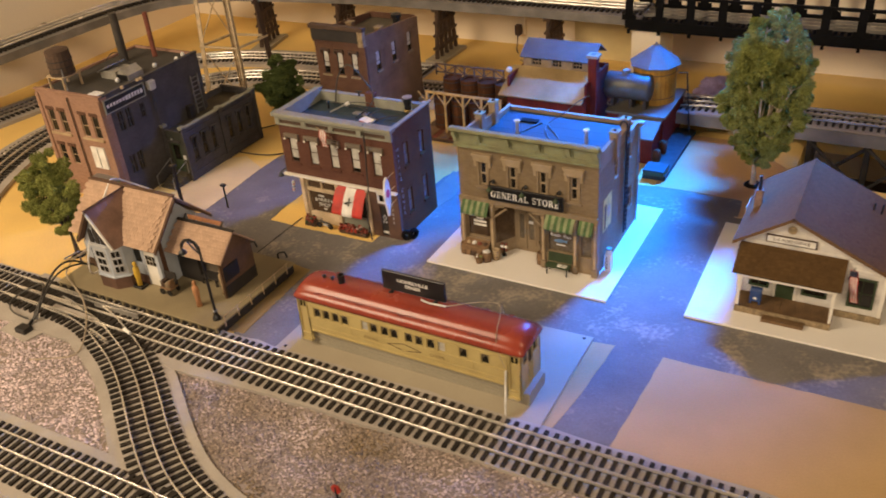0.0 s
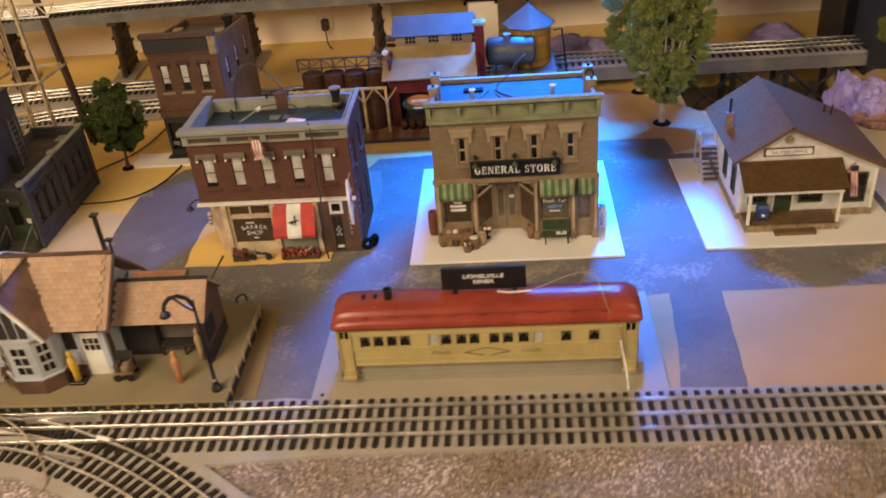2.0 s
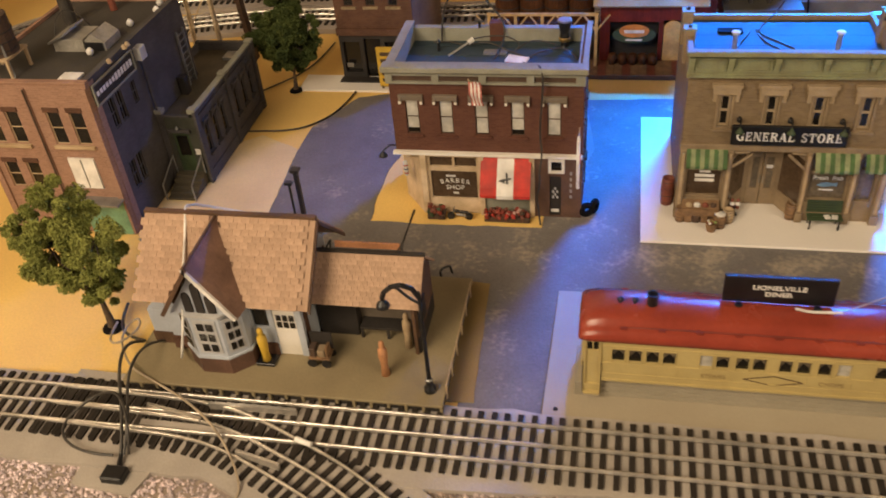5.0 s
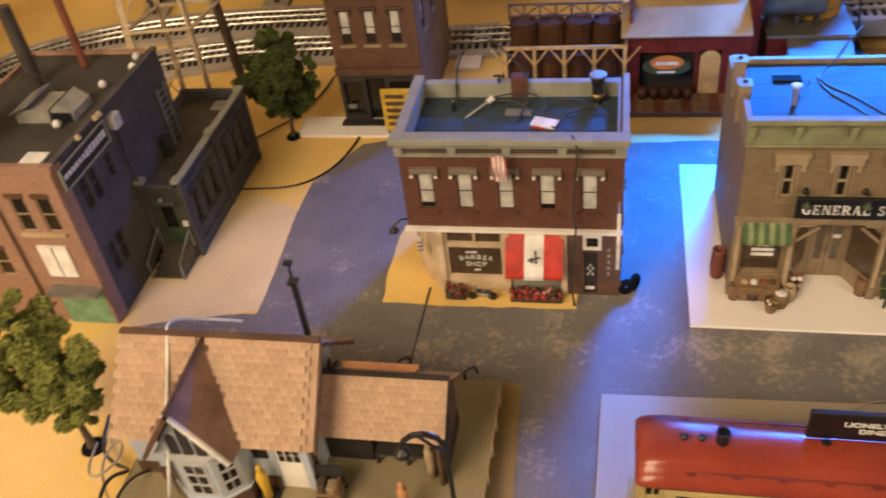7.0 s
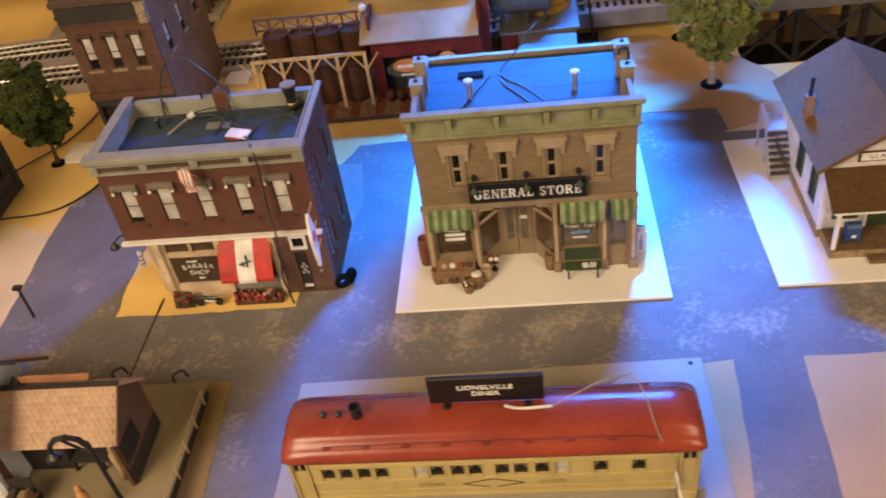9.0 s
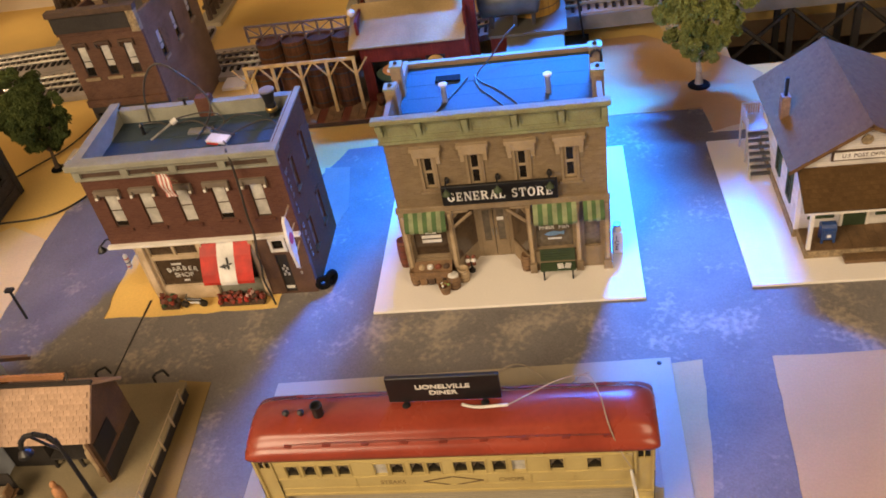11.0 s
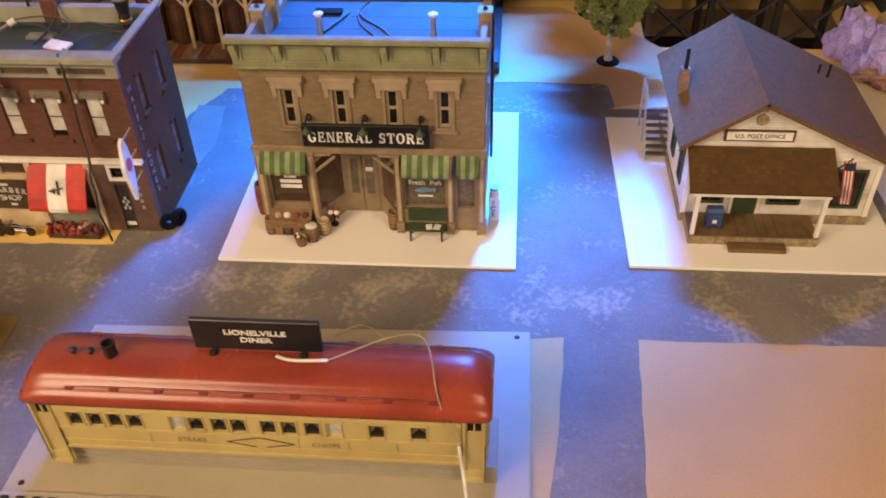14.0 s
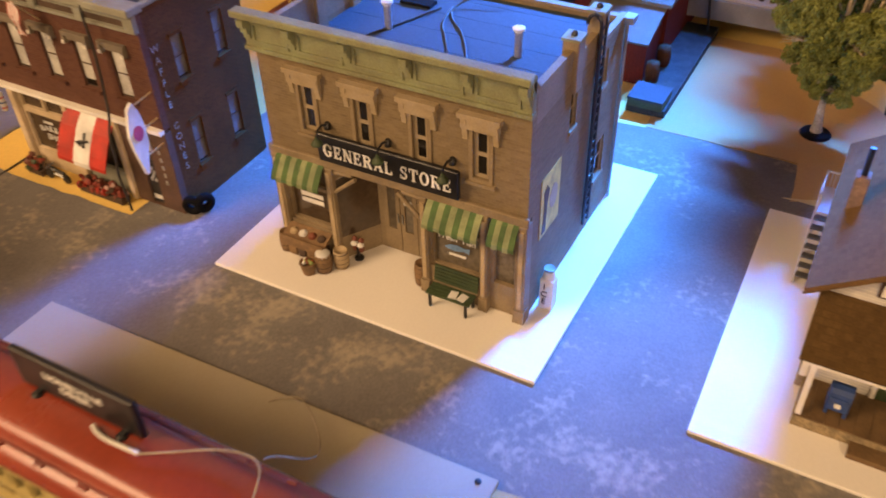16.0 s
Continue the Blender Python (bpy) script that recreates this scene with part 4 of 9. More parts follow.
general_store()
bench()
rnd = random.Random(11)
barrel("barrel", 0.1258, 0.0425, 0.0032, 0.0050, 0.0155, CRATE, "brown wooden barrel with dark hoops beside the shop door")
barrel("barrel", 0.0335, 0.0325, 0.0032, 0.0046, 0.0140, CRATE, "brown wooden barrel at the end of the produce stand")
barrel("drum", 0.0225, 0.0580, 0.0032, 0.0058, 0.0270, RUST, "rust-red steel drum standing against the store's side", "drum")
LETTUCE = material("pale_green_leaves", (0.30, 0.38, 0.12), 0.7)
stand = thing("produce_stand", (0.047, 0.034, 0.0032), "brown wooden produce stand with crates of goods", "stand", "goods before the store")
part("shelf", slab(bmesh.new(), [(0.0340, 0.0275, 0.0165), (0.0650, 0.0275, 0.0165), (0.0650, 0.0385, 0.0215), (0.0340, 0.0385, 0.0215)], 0.0016), CRATE, stand)
part("front_board", B(0.0340, 0.0650, 0.0262, 0.0275, 0.0125, 0.0195), CRATE, stand)
for k in range(4):
    x0 = 0.0370 + k * 0.0068
    part("crate", pierced(bmesh.new(), ("n", 0.0290), x0, x0 + 0.0060, -0.0080, 0.0004, 0.0034, 0.0135, []), DARK_WOOD if k % 2 else CRATE, stand, bevel=0.0004)
    part("produce", lathe(bmesh.new(), (x0 + 0.003, 0.0335, 0.0185), [(0.0030, 0), (0.0026, 0.0018), (0.0010, 0.0030)], 8), (TAN_TRIM, PAPER, RUST, DARK_WOOD)[k], stand)
basket(0.0590, 0.0190, 0.0032, 0.0050, 0.0080, (RUST, LETTUCE, PAPER, RED, LETTUCE), "basket of red and pale green produce", rnd)
barrel("sack_barrel", 0.0660, 0.0255, 0.0032, 0.0056, 0.0130, CRATE, "open wooden tub heaped with white goods")
solid("white_heap", lathe(bmesh.new(), (0.0660, 0.0255, 0.0153), [(0.0050, 0), (0.0046, 0.0012), (0.0024, 0.0022)], 12), PAPER, "heap of white goods lying in the open tub", "goods", smooth=True)
barrel("sack", 0.0735, 0.0335, 0.0032, 0.0052, 0.0125, TAN_TRIM, "tan cloth sack standing open beside the tub", "sack")
fl = thing("flower_stand", (0.0795, 0.0440, 0.0032), "dark plant stand holding white flowers by the shop door", "plant stand")
part("stem", tube(bmesh.new(), (0.0795, 0.0440, 0.0032), (0.0795, 0.0440, 0.0120), 0.0010, n=6), BLACK, fl)
part("foot", lathe(bmesh.new(), (0.0795, 0.0440, 0.0032), [(0.0030, 0), (0.0030, 0.0012), (0.0012, 0.0022)], 10), BLACK, fl)
for dx in (-0.0024, 0.0024):
    part("pot", lathe(bmesh.new(), (0.0795 + dx, 0.0440, 0.0100), [(0.0014, 0), (0.0020, 0.0040)], 10), RUST, fl)
    part("bloom", lathe(bmesh.new(), (0.0795 + dx, 0.0435, 0.0138), [(0.0016, 0), (0.0024, 0.0010), (0.0018, 0.0024), (0.0006, 0.0032)], 8), PAPER, fl)
    part("leaf_tuft", lathe(bmesh.new(), (0.0795 + dx, 0.0445, 0.0165), [(0.0012, 0), (0.0020, 0.0016), (0.0004, 0.0036)], 7), RUST, fl)
ice = thing("ice_box", (0.2000, 0.0580, 0.0032), "white upright ice box with black letters on white board", "ice box")
part("cabinet", B(0.1962, 0.2045, 0.0535, 0.0615, 0.0032, 0.0250), WHITE, ice, bevel=0.0006)
part("lid", lathe(bmesh.new(), (0.2002, 0.0580, 0.0250), [(0.0040, 0), (0.0034, 0.0030), (0.0026, 0.0052)], 14), WHITE, ice)
part("cap", lathe(bmesh.new(), (0.2002, 0.0580, 0.0302), [(0.0032, 0), (0.0032, 0.0016)], 14), STEEL, ice)
for k, c in enumerate("ICE"):
    words("letter", c, 0.0058, Matrix.Translation((0.1993, 0.0533, 0.0205 - k * 0.0055)) @ FACING_NEAR, BLACK, ice)


# ---- barber shop ----
NAVY = material("navy_cloth", (0.02, 0.022, 0.05), 0.8)


def us_flag(parent, m, w, h, red=None, canton=0.30):
    """A small striped cloth with a blue corner, gathered on its staff."""
    for k in range(7):
        bm = bmesh.new()
        n = 8
        for i in range(n):
            a, b = i / n, (i + 1) / n
            pts = [(a * w, 0.0012 * math.sin(a * 7 + k * 0.3), -(k) * h / 7), (b * w, 0.0012 * math.sin(b * 7 + k * 0.3), -(k) * h / 7), (b * w, 0.0012 * math.sin(b * 7 + (k + 1) * 0.3), -(k + 1) * h / 7), (a * w, 0.0012 * math.sin(a * 7 + (k + 1) * 0.3), -(k + 1) * h / 7)]
            slab(bm, pts, 0.0003)
        bm.transform(m)
        part("stripe", bm, (red or RED) if k % 2 == 0 else PAPER, parent)
    if not canton:
        return
    bm = B(0.0, w * canton, -0.0022, -0.0015, -h * 0.90, 0.0)
    bm.transform(m)
    part("canton", bm, NAVY, parent, "dark blue flag corner")


BAY_BROWN = material("dark_brown_bay_paint", (0.125, 0.066, 0.044), 0.7, fine=700, coarse=60, vary=0.15)


def barber_shop():
    s = thing("barber_shop", (-0.134, 0.078, 0.0008), "two-storey red-brown brick barber shop with grey-green cornice", "shop building")
    N, E, W = ("n", 0.033), ("e", -0.052), ("w", -0.215)
    wins = [-0.1970, -0.1675, -0.1370, -0.1065, -0.0760]
    holes = [(c - 0.0058, c + 0.0058, 0.0835, 0.1165) for c in wins]
    part("front_wall", pierced(bmesh.new(), N, -0.215, -0.052, -0.005, 0, 0.066, 0.146, holes), BRICK_RED, s)
    eh = [(0.0560, 0.0660, 0.0900, 0.1200), (0.0930, 0.1030, 0.0900, 0.1200), (0.0560, 0.0660, 0.0270, 0.0600), (0.0930, 0.1030, 0.0270, 0.0600)]
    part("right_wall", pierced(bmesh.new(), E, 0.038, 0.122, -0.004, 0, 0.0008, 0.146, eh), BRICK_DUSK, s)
    part("left_wall", B(-0.215, -0.211, 0.062, 0.122, 0.0008, 0.146), BRICK_RED, s)
    part("left_upper_wall", B(-0.215, -0.211, 0.038, 0.062, 0.066, 0.146), BRICK_RED, s)
    part("back_wall", B(-0.211, -0.056, 0.118, 0.122, 0.0008, 0.142), BRICK_RED, s)
    part("roof", B(-0.211, -0.056, 0.038, 0.118, 0.128, 0.131), ROOF_BLUE, s, "grey felt roof in overlapping strips")
    for k in range(8):
        part("felt_strip", B(-0.2108, -0.0562, 0.0385 + k * 0.0098, 0.0478 + k * 0.0098, 0.1310, 0.1313 + 0.0003 * (k % 2)), ROOF_BLUE, s)
    part("soffit", B(-0.211, -0.056, 0.038, 0.118, 0.0640, 0.0660), DARK_WOOD, s)
    # parapet caps and cornice
    part("parapet_cap", B(-0.054, -0.0495, 0.036, 0.1235, 0.146, 0.1480), GREY_TRIM, s)
    part("parapet_cap", B(-0.2175, -0.2095, 0.036, 0.1235, 0.146, 0.1480), GREY_TRIM, s)
    part("parapet_cap", B(-0.2095, -0.054, 0.1165, 0.1235, 0.142, 0.1440), GREY_TRIM, s)
    part("parapet_lining", B(-0.211, -0.2095, 0.038, 0.118, 0.131, 0.146), GREY_TRIM, s)
    part("parapet_lining", B(-0.0575, -0.056, 0.038, 0.118, 0.131, 0.146), GREY_TRIM, s)
    part("parapet_lining", B(-0.2095, -0.0575, 0.1165, 0.118, 0.131, 0.142), GREY_TRIM, s)
    part("cornice_shelf", sbox(bmesh.new(), N, -0.2190, -0.0485, -0.005, 0.0075, 0.1445, 0.1495), GREY_TRIM, s, bevel=0.0006)
    ph = [(-0.2105 + k * 0.0395, -0.2105 + k * 0.0395 + 0.0335, 0.1350, 0.1405) for k in range(4)]
    part("frieze", pierced(bmesh.new(), N, -0.2165, -0.0505, 0, 0.0035, 0.1330, 0.1445, ph), GREY_TRIM, s)
    for u0, u1, z0, z1 in ph:
        part("frieze_panel", sbox(bmesh.new(), N, u0, u1, 0, 0.0012, z0, z1), DARK_WOOD, s)
    for c in wins:
        sash(s, N, c - 0.0056, c + 0.0056, 0.0837, 0.1163, DARK_WOOD, shade=0.16 if c in (-0.1970, -0.1065) else 0.04, fw=0.0008)
        hood = bmesh.new()
        sbox(hood, N, c - 0.0105, c + 0.0105, 0, 0.0030, 0.1195, 0.1220)
        sbox(hood, N, c - 0.0088, c + 0.0088, 0, 0.0018, 0.1165, 0.1195)
        for k in (-1, 1):
            sbox(hood, N, c + k * 0.0092 - 0.0012, c + k * 0.0092 + 0.0012, 0, 0.0032, 0.1140, 0.1195)
        part("window_hood", hood, HOOD_GREY, s)
        # small white blocks draw the glints at the hood's corners
        for k in (-1, 1):
            part("corbel", sbox(bmesh.new(), N, c + k * 0.0092 - 0.0010, c + k * 0.0092 + 0.0010, 0.0032, 0.0040, 0.1142, 0.1164), WHITE, s, "white glint at the hood's corner")
        part("sill", sbox(bmesh.new(), N, c - 0.0082, c + 0.0082, 0, 0.0022, 0.0810, 0.0830), BRICK_RED, s)
    for u0, u1, z0, z1 in eh:
        sash(s, E, u0, u1, z0, z1, DARK_WOOD, shade=0.06, fw=0.0008, cloth=SHADE_GREY)
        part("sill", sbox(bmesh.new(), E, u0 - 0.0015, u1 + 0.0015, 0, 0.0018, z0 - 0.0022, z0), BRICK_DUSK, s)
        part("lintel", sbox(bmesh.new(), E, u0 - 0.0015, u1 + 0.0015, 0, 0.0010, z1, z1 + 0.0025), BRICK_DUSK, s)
    part("string_course", sbox(bmesh.new(), N, -0.2175, -0.0520, 0, 0.0040, 0.0640, 0.0668), WHITE, s, "pale painted band over the shop front")
    # shop front with a slanting corner entrance
    part("column", B(-0.1945, -0.1890, 0.0300, 0.0350, 0.0008, 0.0640), CREAM_TRIM, s, bevel=0.0005)
    part("corner_wall", slab(bmesh.new(), [(-0.1930, 0.0330, 0.0008), (-0.2150, 0.0620, 0.0008), (-0.2150, 0.0620, 0.0640), (-0.1930, 0.0330, 0.0640)], 0.0025), CREAM_TRIM, s)
    for k in range(2):
        a, b = 0.12 + 0.42 * k, 0.44 + 0.42 * k
        q = lambda f, z: (-0.1930 - 0.0220 * f - 0.0010, 0.0330 + 0.0290 * f - 0.0008, z)
        part("corner_door", slab(bmesh.new(), [q(a, 0.004), q(b, 0.004), q(b, 0.052), q(a, 0.052)], 0.0008), CRATE, s, "tan panelled corner door")
        part("corner_pane", slab(bmesh.new(), [q(a + 0.06, 0.016), q(b - 0.06, 0.016), q(b - 0.06, 0.048), q(a + 0.06, 0.048)], 0.0005), GLASS_DARK, s)
    part("awning_post", B(-0.2150, -0.2120, 0.0590, 0.0625, 0.0008, 0.0640), CREAM_TRIM, s)
    for u0, u1 in ((-0.1420, -0.1375), (-0.0975, -0.0930)):
        part("pier", sbox(bmesh.new(), N, u0, u1, -0.004, 0.0030, 0.0008, 0.0640), CREAM_TRIM, s, bevel=0.0004)
    shop = part("shop_window", pierced(bmesh.new(), N, -0.1890, -0.1420, -0.003, -0.0005, 0.0008, 0.0640, [(-0.1865, -0.1660, 0.0500, 0.0600), (-0.1640, -0.1445, 0.0500, 0.0600), (-0.1865, -0.1445, 0.0160, 0.0455)]), CREAM_TRIM, s, "tan framed shop window with transom")
    part("pane", sbox(bmesh.new(), N, -0.1880, -0.1430, -0.0038, -0.0031, 0.0150, 0.0610), GLASS_BROWN, shop)
    for k, c in enumerate("BARBER"):
        q = k - 2.5
        words("letter", c, 0.0066, Matrix.Translation((-0.1650 + q * 0.0047, 0.0348, 0.0345 - 0.00022 * q * q)) @ FACING_NEAR @ pose(0, 0, 0, 0, 0, -5 * q), LETTER, shop)
    words("lettering", "SHOP", 0.0068, Matrix.Translation((-0.1650, 0.0348, 0.0272)) @ FACING_NEAR, LETTER, shop)
    part("name_bar", sbox(bmesh.new(), ("n", 0.0350), -0.1730, -0.1640, 0, 0.0003, 0.0385, 0.0405), LETTER, shop)
    part("small_bar", sbox(bmesh.new(), ("n", 0.0350), -0.1670, -0.1620, 0, 0.0003, 0.0205, 0.0222), LETTER, shop)
    part("stall_riser", sbox(bmesh.new(), N, -0.1375, -0.0975, -0.003, -0.0005, 0.0008, 0.0170), GREY_TRIM, s)
    w2 = part("shop_window", pierced(bmesh.new(), N, -0.1375, -0.0975, -0.003, -0.0005, 0.0170, 0.0640, [(-0.1350, -0.1000, 0.0190, 0.0600)]), GREY_TRIM, s)
    part("pane", sbox(bmesh.new(), N, -0.1365, -0.0985, -0.0038, -0.0031, 0.0180, 0.0610), GLASS_DARK, w2)
    aw = striped_awning(s, -0.1395, -0.0955, 0.0330, 0.0630, 0.0340, 0.0190, (RED_CLOTH, PAPER, RED_CLOTH), 3, drop=0.0035)
    bm = bmesh.new()
    for a, b in (((-0.1210, 0.0455), (-0.1170, 0.0470)), ((-0.1165, 0.0525), (-0.1155, 0.0440)), ((-0.1225, 0.0462), (-0.1125, 0.0482)), ((-0.1185, 0.0445), (-0.1195, 0.0480))):
        tube(bm, (a[0], 0.0236 - (0.0535 - a[1]) * 0.60, a[1]), (b[0], 0.0236 - (0.0535 - b[1]) * 0.60, b[1]), 0.0007, n=6)
    part("script_mark", bm, BLACK, aw, "black script mark on the white stripe")
    # brown end bay
    part("end_bay", pierced(bmesh.new(), N, -0.0930, -0.0520, -0.005, 0.0005, 0.0008, 0.0640, [(-0.0800, -0.0700, 0.0020, 0.0440), (-0.0790, -0.0690, 0.0500, 0.0600)]), BAY_BROWN, s)
    part("bay_door", sbox(bmesh.new(), N, -0.0800, -0.0700, -0.0030, -0.0012, 0.0020, 0.0440), BLACK_WOOD, s, "dark brown bay door")
    for k in range(4):
        for j in range(3):
            if (k + j) % 2 == 0:
                part("check", sbox(bmesh.new(), N, -0.0778 + 0.0018 * j, -0.0762 + 0.0018 * j, -0.0012, -0.0008, 0.0200 + 0.0030 * k, 0.0226 + 0.0030 * k), BAY_GREY, s)
    part("plate", sbox(bmesh.new(), N, -0.0790, -0.0720, -0.0012, -0.0006, 0.0055, 0.0085), PAPER, s, "white plate low on the door")
    f = part("fanlight_frame", pierced(bmesh.new(), N, -0.0810, -0.0670, 0.0005, 0.0020, 0.0480, 0.0622, [(-0.0785, -0.0695, 0.0505, 0.0597)]), WHITE, s, "white square window frame")
    part("pane", sbox(bmesh.new(), N, -0.0790, -0.0690, -0.0025, -0.0015, 0.0500, 0.0600), GLASS_DARK, f)
    # hanging cone sign on the corner
    sg = part("hanging_sign", prism(bmesh.new(), [(0.0130, 0.0450), (0.0150, 0.0450), (0.0205, 0.0660), (0.0215, 0.0760), (0.0195, 0.0870), (0.0160, 0.0950), (0.0120, 0.0920), (0.0095, 0.0830), (0.0080, 0.0740), (0.0090, 0.0650)], -0.0560, -0.0535, "x"), PAPER, s, "white ice-cream cone sign with a pink spot")
    part("spot", prism(bmesh.new(), [(0.0148 + 0.0040 * math.cos(a * 0.5236), 0.0745 + 0.0052 * math.sin(a * 0.5236)) for a in range(12)], -0.0535, -0.0530, "x"), PINK, sg)
    for z in (0.0560, 0.0740, 0.0920):
        part("sign_arm", tube(bmesh.new(), (-0.0548, 0.0190, z), (-0.0548, 0.0330, z + 0.001), 0.0007, n=6), TAN_TRIM, sg)
    for k, c in enumerate("WAFFLE CONES"):
        if c != " ":
            words("side_letter", c, 0.0066, Matrix.Translation((-0.0517, 0.0420 + k * 0.0002, 0.1180 - k * 0.0077)) @ pose(0, 0, 0, 90, 0, 90), FADED_WHITE, s)
    for k in range(5):
        part("front_bar", sbox(bmesh.new(), N, -0.0625, -0.0605, 0.0005, 0.0010, 0.0460 - k * 0.0060, 0.0490 - k * 0.0060), FADED_WHITE, s)
    # street lamp on the corner and a striped pole
    lamp = part("wall_lamp", tube(tube(bmesh.new(), (-0.2150, 0.0450, 0.0640), (-0.2230, 0.0400, 0.0670), 0.0008, n=6), (-0.2230, 0.0400, 0.0670), (-0.2290, 0.0380, 0.0620), 0.0008, n=6), BLACK, s)
    part("lamp_shade", lathe(bmesh.new(), (-0.2295, 0.0378, 0.0565), [(0.0042, 0), (0.0036, 0.0018), (0.0010, 0.0050)], 12), BLACK, lamp)
    pole = part("barber_pole", lathe(bmesh.new(), (-0.2085, 0.0330, 0.0400), [(0.0012, 0), (0.0020, 0.0012), (0.0020, 0.0140), (0.0012, 0.0154)], 10), PAPER, s, "white barber pole with coloured bands")
    for k in range(3):
        part("band", lathe(bmesh.new(), (-0.2085, 0.0330, 0.0425 + k * 0.0040), [(0.00215, 0), (0.00215, 0.0012)], 10), (RED, BLUE, RED)[k], pole)
    # roof fittings
    v = part("roof_flue", lathe(bmesh.new(), (-0.0730, 0.1080, 0.1310), [(0.0040, 0), (0.0034, 0.0012), (0.0030, 0.0060), (0.0044, 0.0080), (0.0044, 0.0100), (0.0040, 0.0130), (0.0052, 0.0190), (0.0062, 0.0240), (0.0052, 0.0240), (0.0040, 0.0180)], 16), BLACK, s, "black roof stack with a pale rim")
    part("rim", lathe(bmesh.new(), (-0.0730, 0.1080, 0.1545), [(0.0064, 0), (0.0064, 0.0012), (0.0056, 0.0014)], 14), STEEL, v)
    part("collar", lathe(bmesh.new(), (-0.0730, 0.1080, 0.1365), [(0.0050, 0), (0.0052, 0.0026), (0.0040, 0.0040)], 14), material("brass", (0.6, 0.42, 0.16), 0.3, 0.9), v)
    part("roof_tube", tube(bmesh.new(), (-0.1720, 0.0830, 0.1330), (-0.1560, 0.0950, 0.1400), 0.0011, n=8), STEEL, s)
    part("tube_plug", tube(bmesh.new(), (-0.1560, 0.0950, 0.1400), (-0.1520, 0.0980, 0.1418), 0.0024, n=10), PAPER, s)
    part("hatch", B(-0.1420, -0.1220, 0.0880, 0.0960, 0.1315, 0.1335), STEEL, s)
    bm = B(-0.0095, 0.0095, -0.0050, 0.0050, 0, 0.0016)
    bm.transform(pose(-0.1110, 0.0740, 0.1335, 8, 0, -18))
    part("paper_slip", bm, PAPER, s)
    bm = B(-0.0075, 0.0030, -0.0008, 0.0030, 0, 0.0012)
    bm.transform(pose(-0.1130, 0.0690, 0.1322, 0, 0, -18))
    part("red_slip", bm, RED, s)
    part("chimney", B(-0.1400, -0.1270, 0.1160, 0.1250, 0.131, 0.1490), BRICK_RED, s, bevel=0.0004)
    part("valve", tube(tube(bmesh.new(), (-0.1490, 0.117, 0.144), (-0.1490, 0.117, 0.151), 0.0012, n=8), (-0.1535, 0.117, 0.150), (-0.1445, 0.117, 0.150), 0.0011, n=8), BLACK, s)
    part("roof_knob", lathe(bmesh.new(), (-0.1830, 0.0960, 0.1312), [(0.0016, 0), (0.0014, 0.0080), (0.0022, 0.0090), (0.0008, 0.0110)], 10), BLACK, s)
    # a striped cloth on a slanting staff
    staff = part("flag_staff", tube(bmesh.new(), (-0.1360, 0.0330, 0.1240), (-0.1440, 0.0175, 0.1440), 0.0006, n=6), TAN_TRIM, s)
    us_flag(staff, pose(-0.1345, 0.0185, 0.1410, 0, 84, -10), 0.0215, 0.0105, material("faded_red_cloth", (0.50, 0.16, 0.13), 0.8, coarse=200, vary=0.1), canton=False)
    wire("cable", [(-0.1080, 0.074, 0.133), (-0.0930, 0.050, 0.138), (-0.0885, 0.031, 0.152), (-0.0840, 0.0240, 0.1450), (-0.0855, 0.0265, 0.1200), (-0.0880, 0.0265, 0.0900), (-0.0850, 0.0220, 0.0720), (-0.0880, 0.0190, 0.0590), (-0.0870, 0.0190, 0.0450), (-0.0905, 0.0190, 0.0300), (-0.0885, 0.0190, 0.0160), (-0.0870, 0.0185, 0.0016)], 0.0009, CABLE, "dark cable", "cable", s)
    wire("cable", [(-0.152, 0.098, 0.142), (-0.130, 0.108, 0.143), (-0.108, 0.100, 0.137), (-0.118, 0.082, 0.134), (-0.100, 0.104, 0.142), (-0.080, 0.100, 0.136)], 0.0006, CABLE, "dark cable", "cable", s)
    wire("cable", [(-0.190, 0.108, 0.134), (-0.176, 0.112, 0.134), (-0.160, 0.100, 0.134), (-0.140, 0.104, 0.138), (-0.118, 0.088, 0.134), (-0.098, 0.078, 0.134)], 0.0007, CABLE, "dark cable", "cable", s)
    wire("cable", [(-0.105, 0.076, 0.134), (-0.086, 0.094, 0.136), (-0.068, 0.098, 0.134), (-0.060, 0.078, 0.133)], 0.0007, CABLE, "dark cable", "cable", s)
    wire("cable", [(-0.183, 0.112, 0.132), (-0.183, 0.116, 0.150), (-0.178, 0.118, 0.168), (-0.167, 0.118, 0.182), (-0.156, 0.118, 0.184), (-0.139, 0.118, 0.166), (-0.126, 0.118, 0.148), (-0.126, 0.105, 0.135), (-0.131, 0.078, 0.133)], 0.0009, CABLE, "dark cable arched over the roof", "cable", s)
    return s


barber_shop()
rnd = random.Random(5)


RED_DULL = material("dull_red_petals", (0.30, 0.05, 0.03), 0.7)


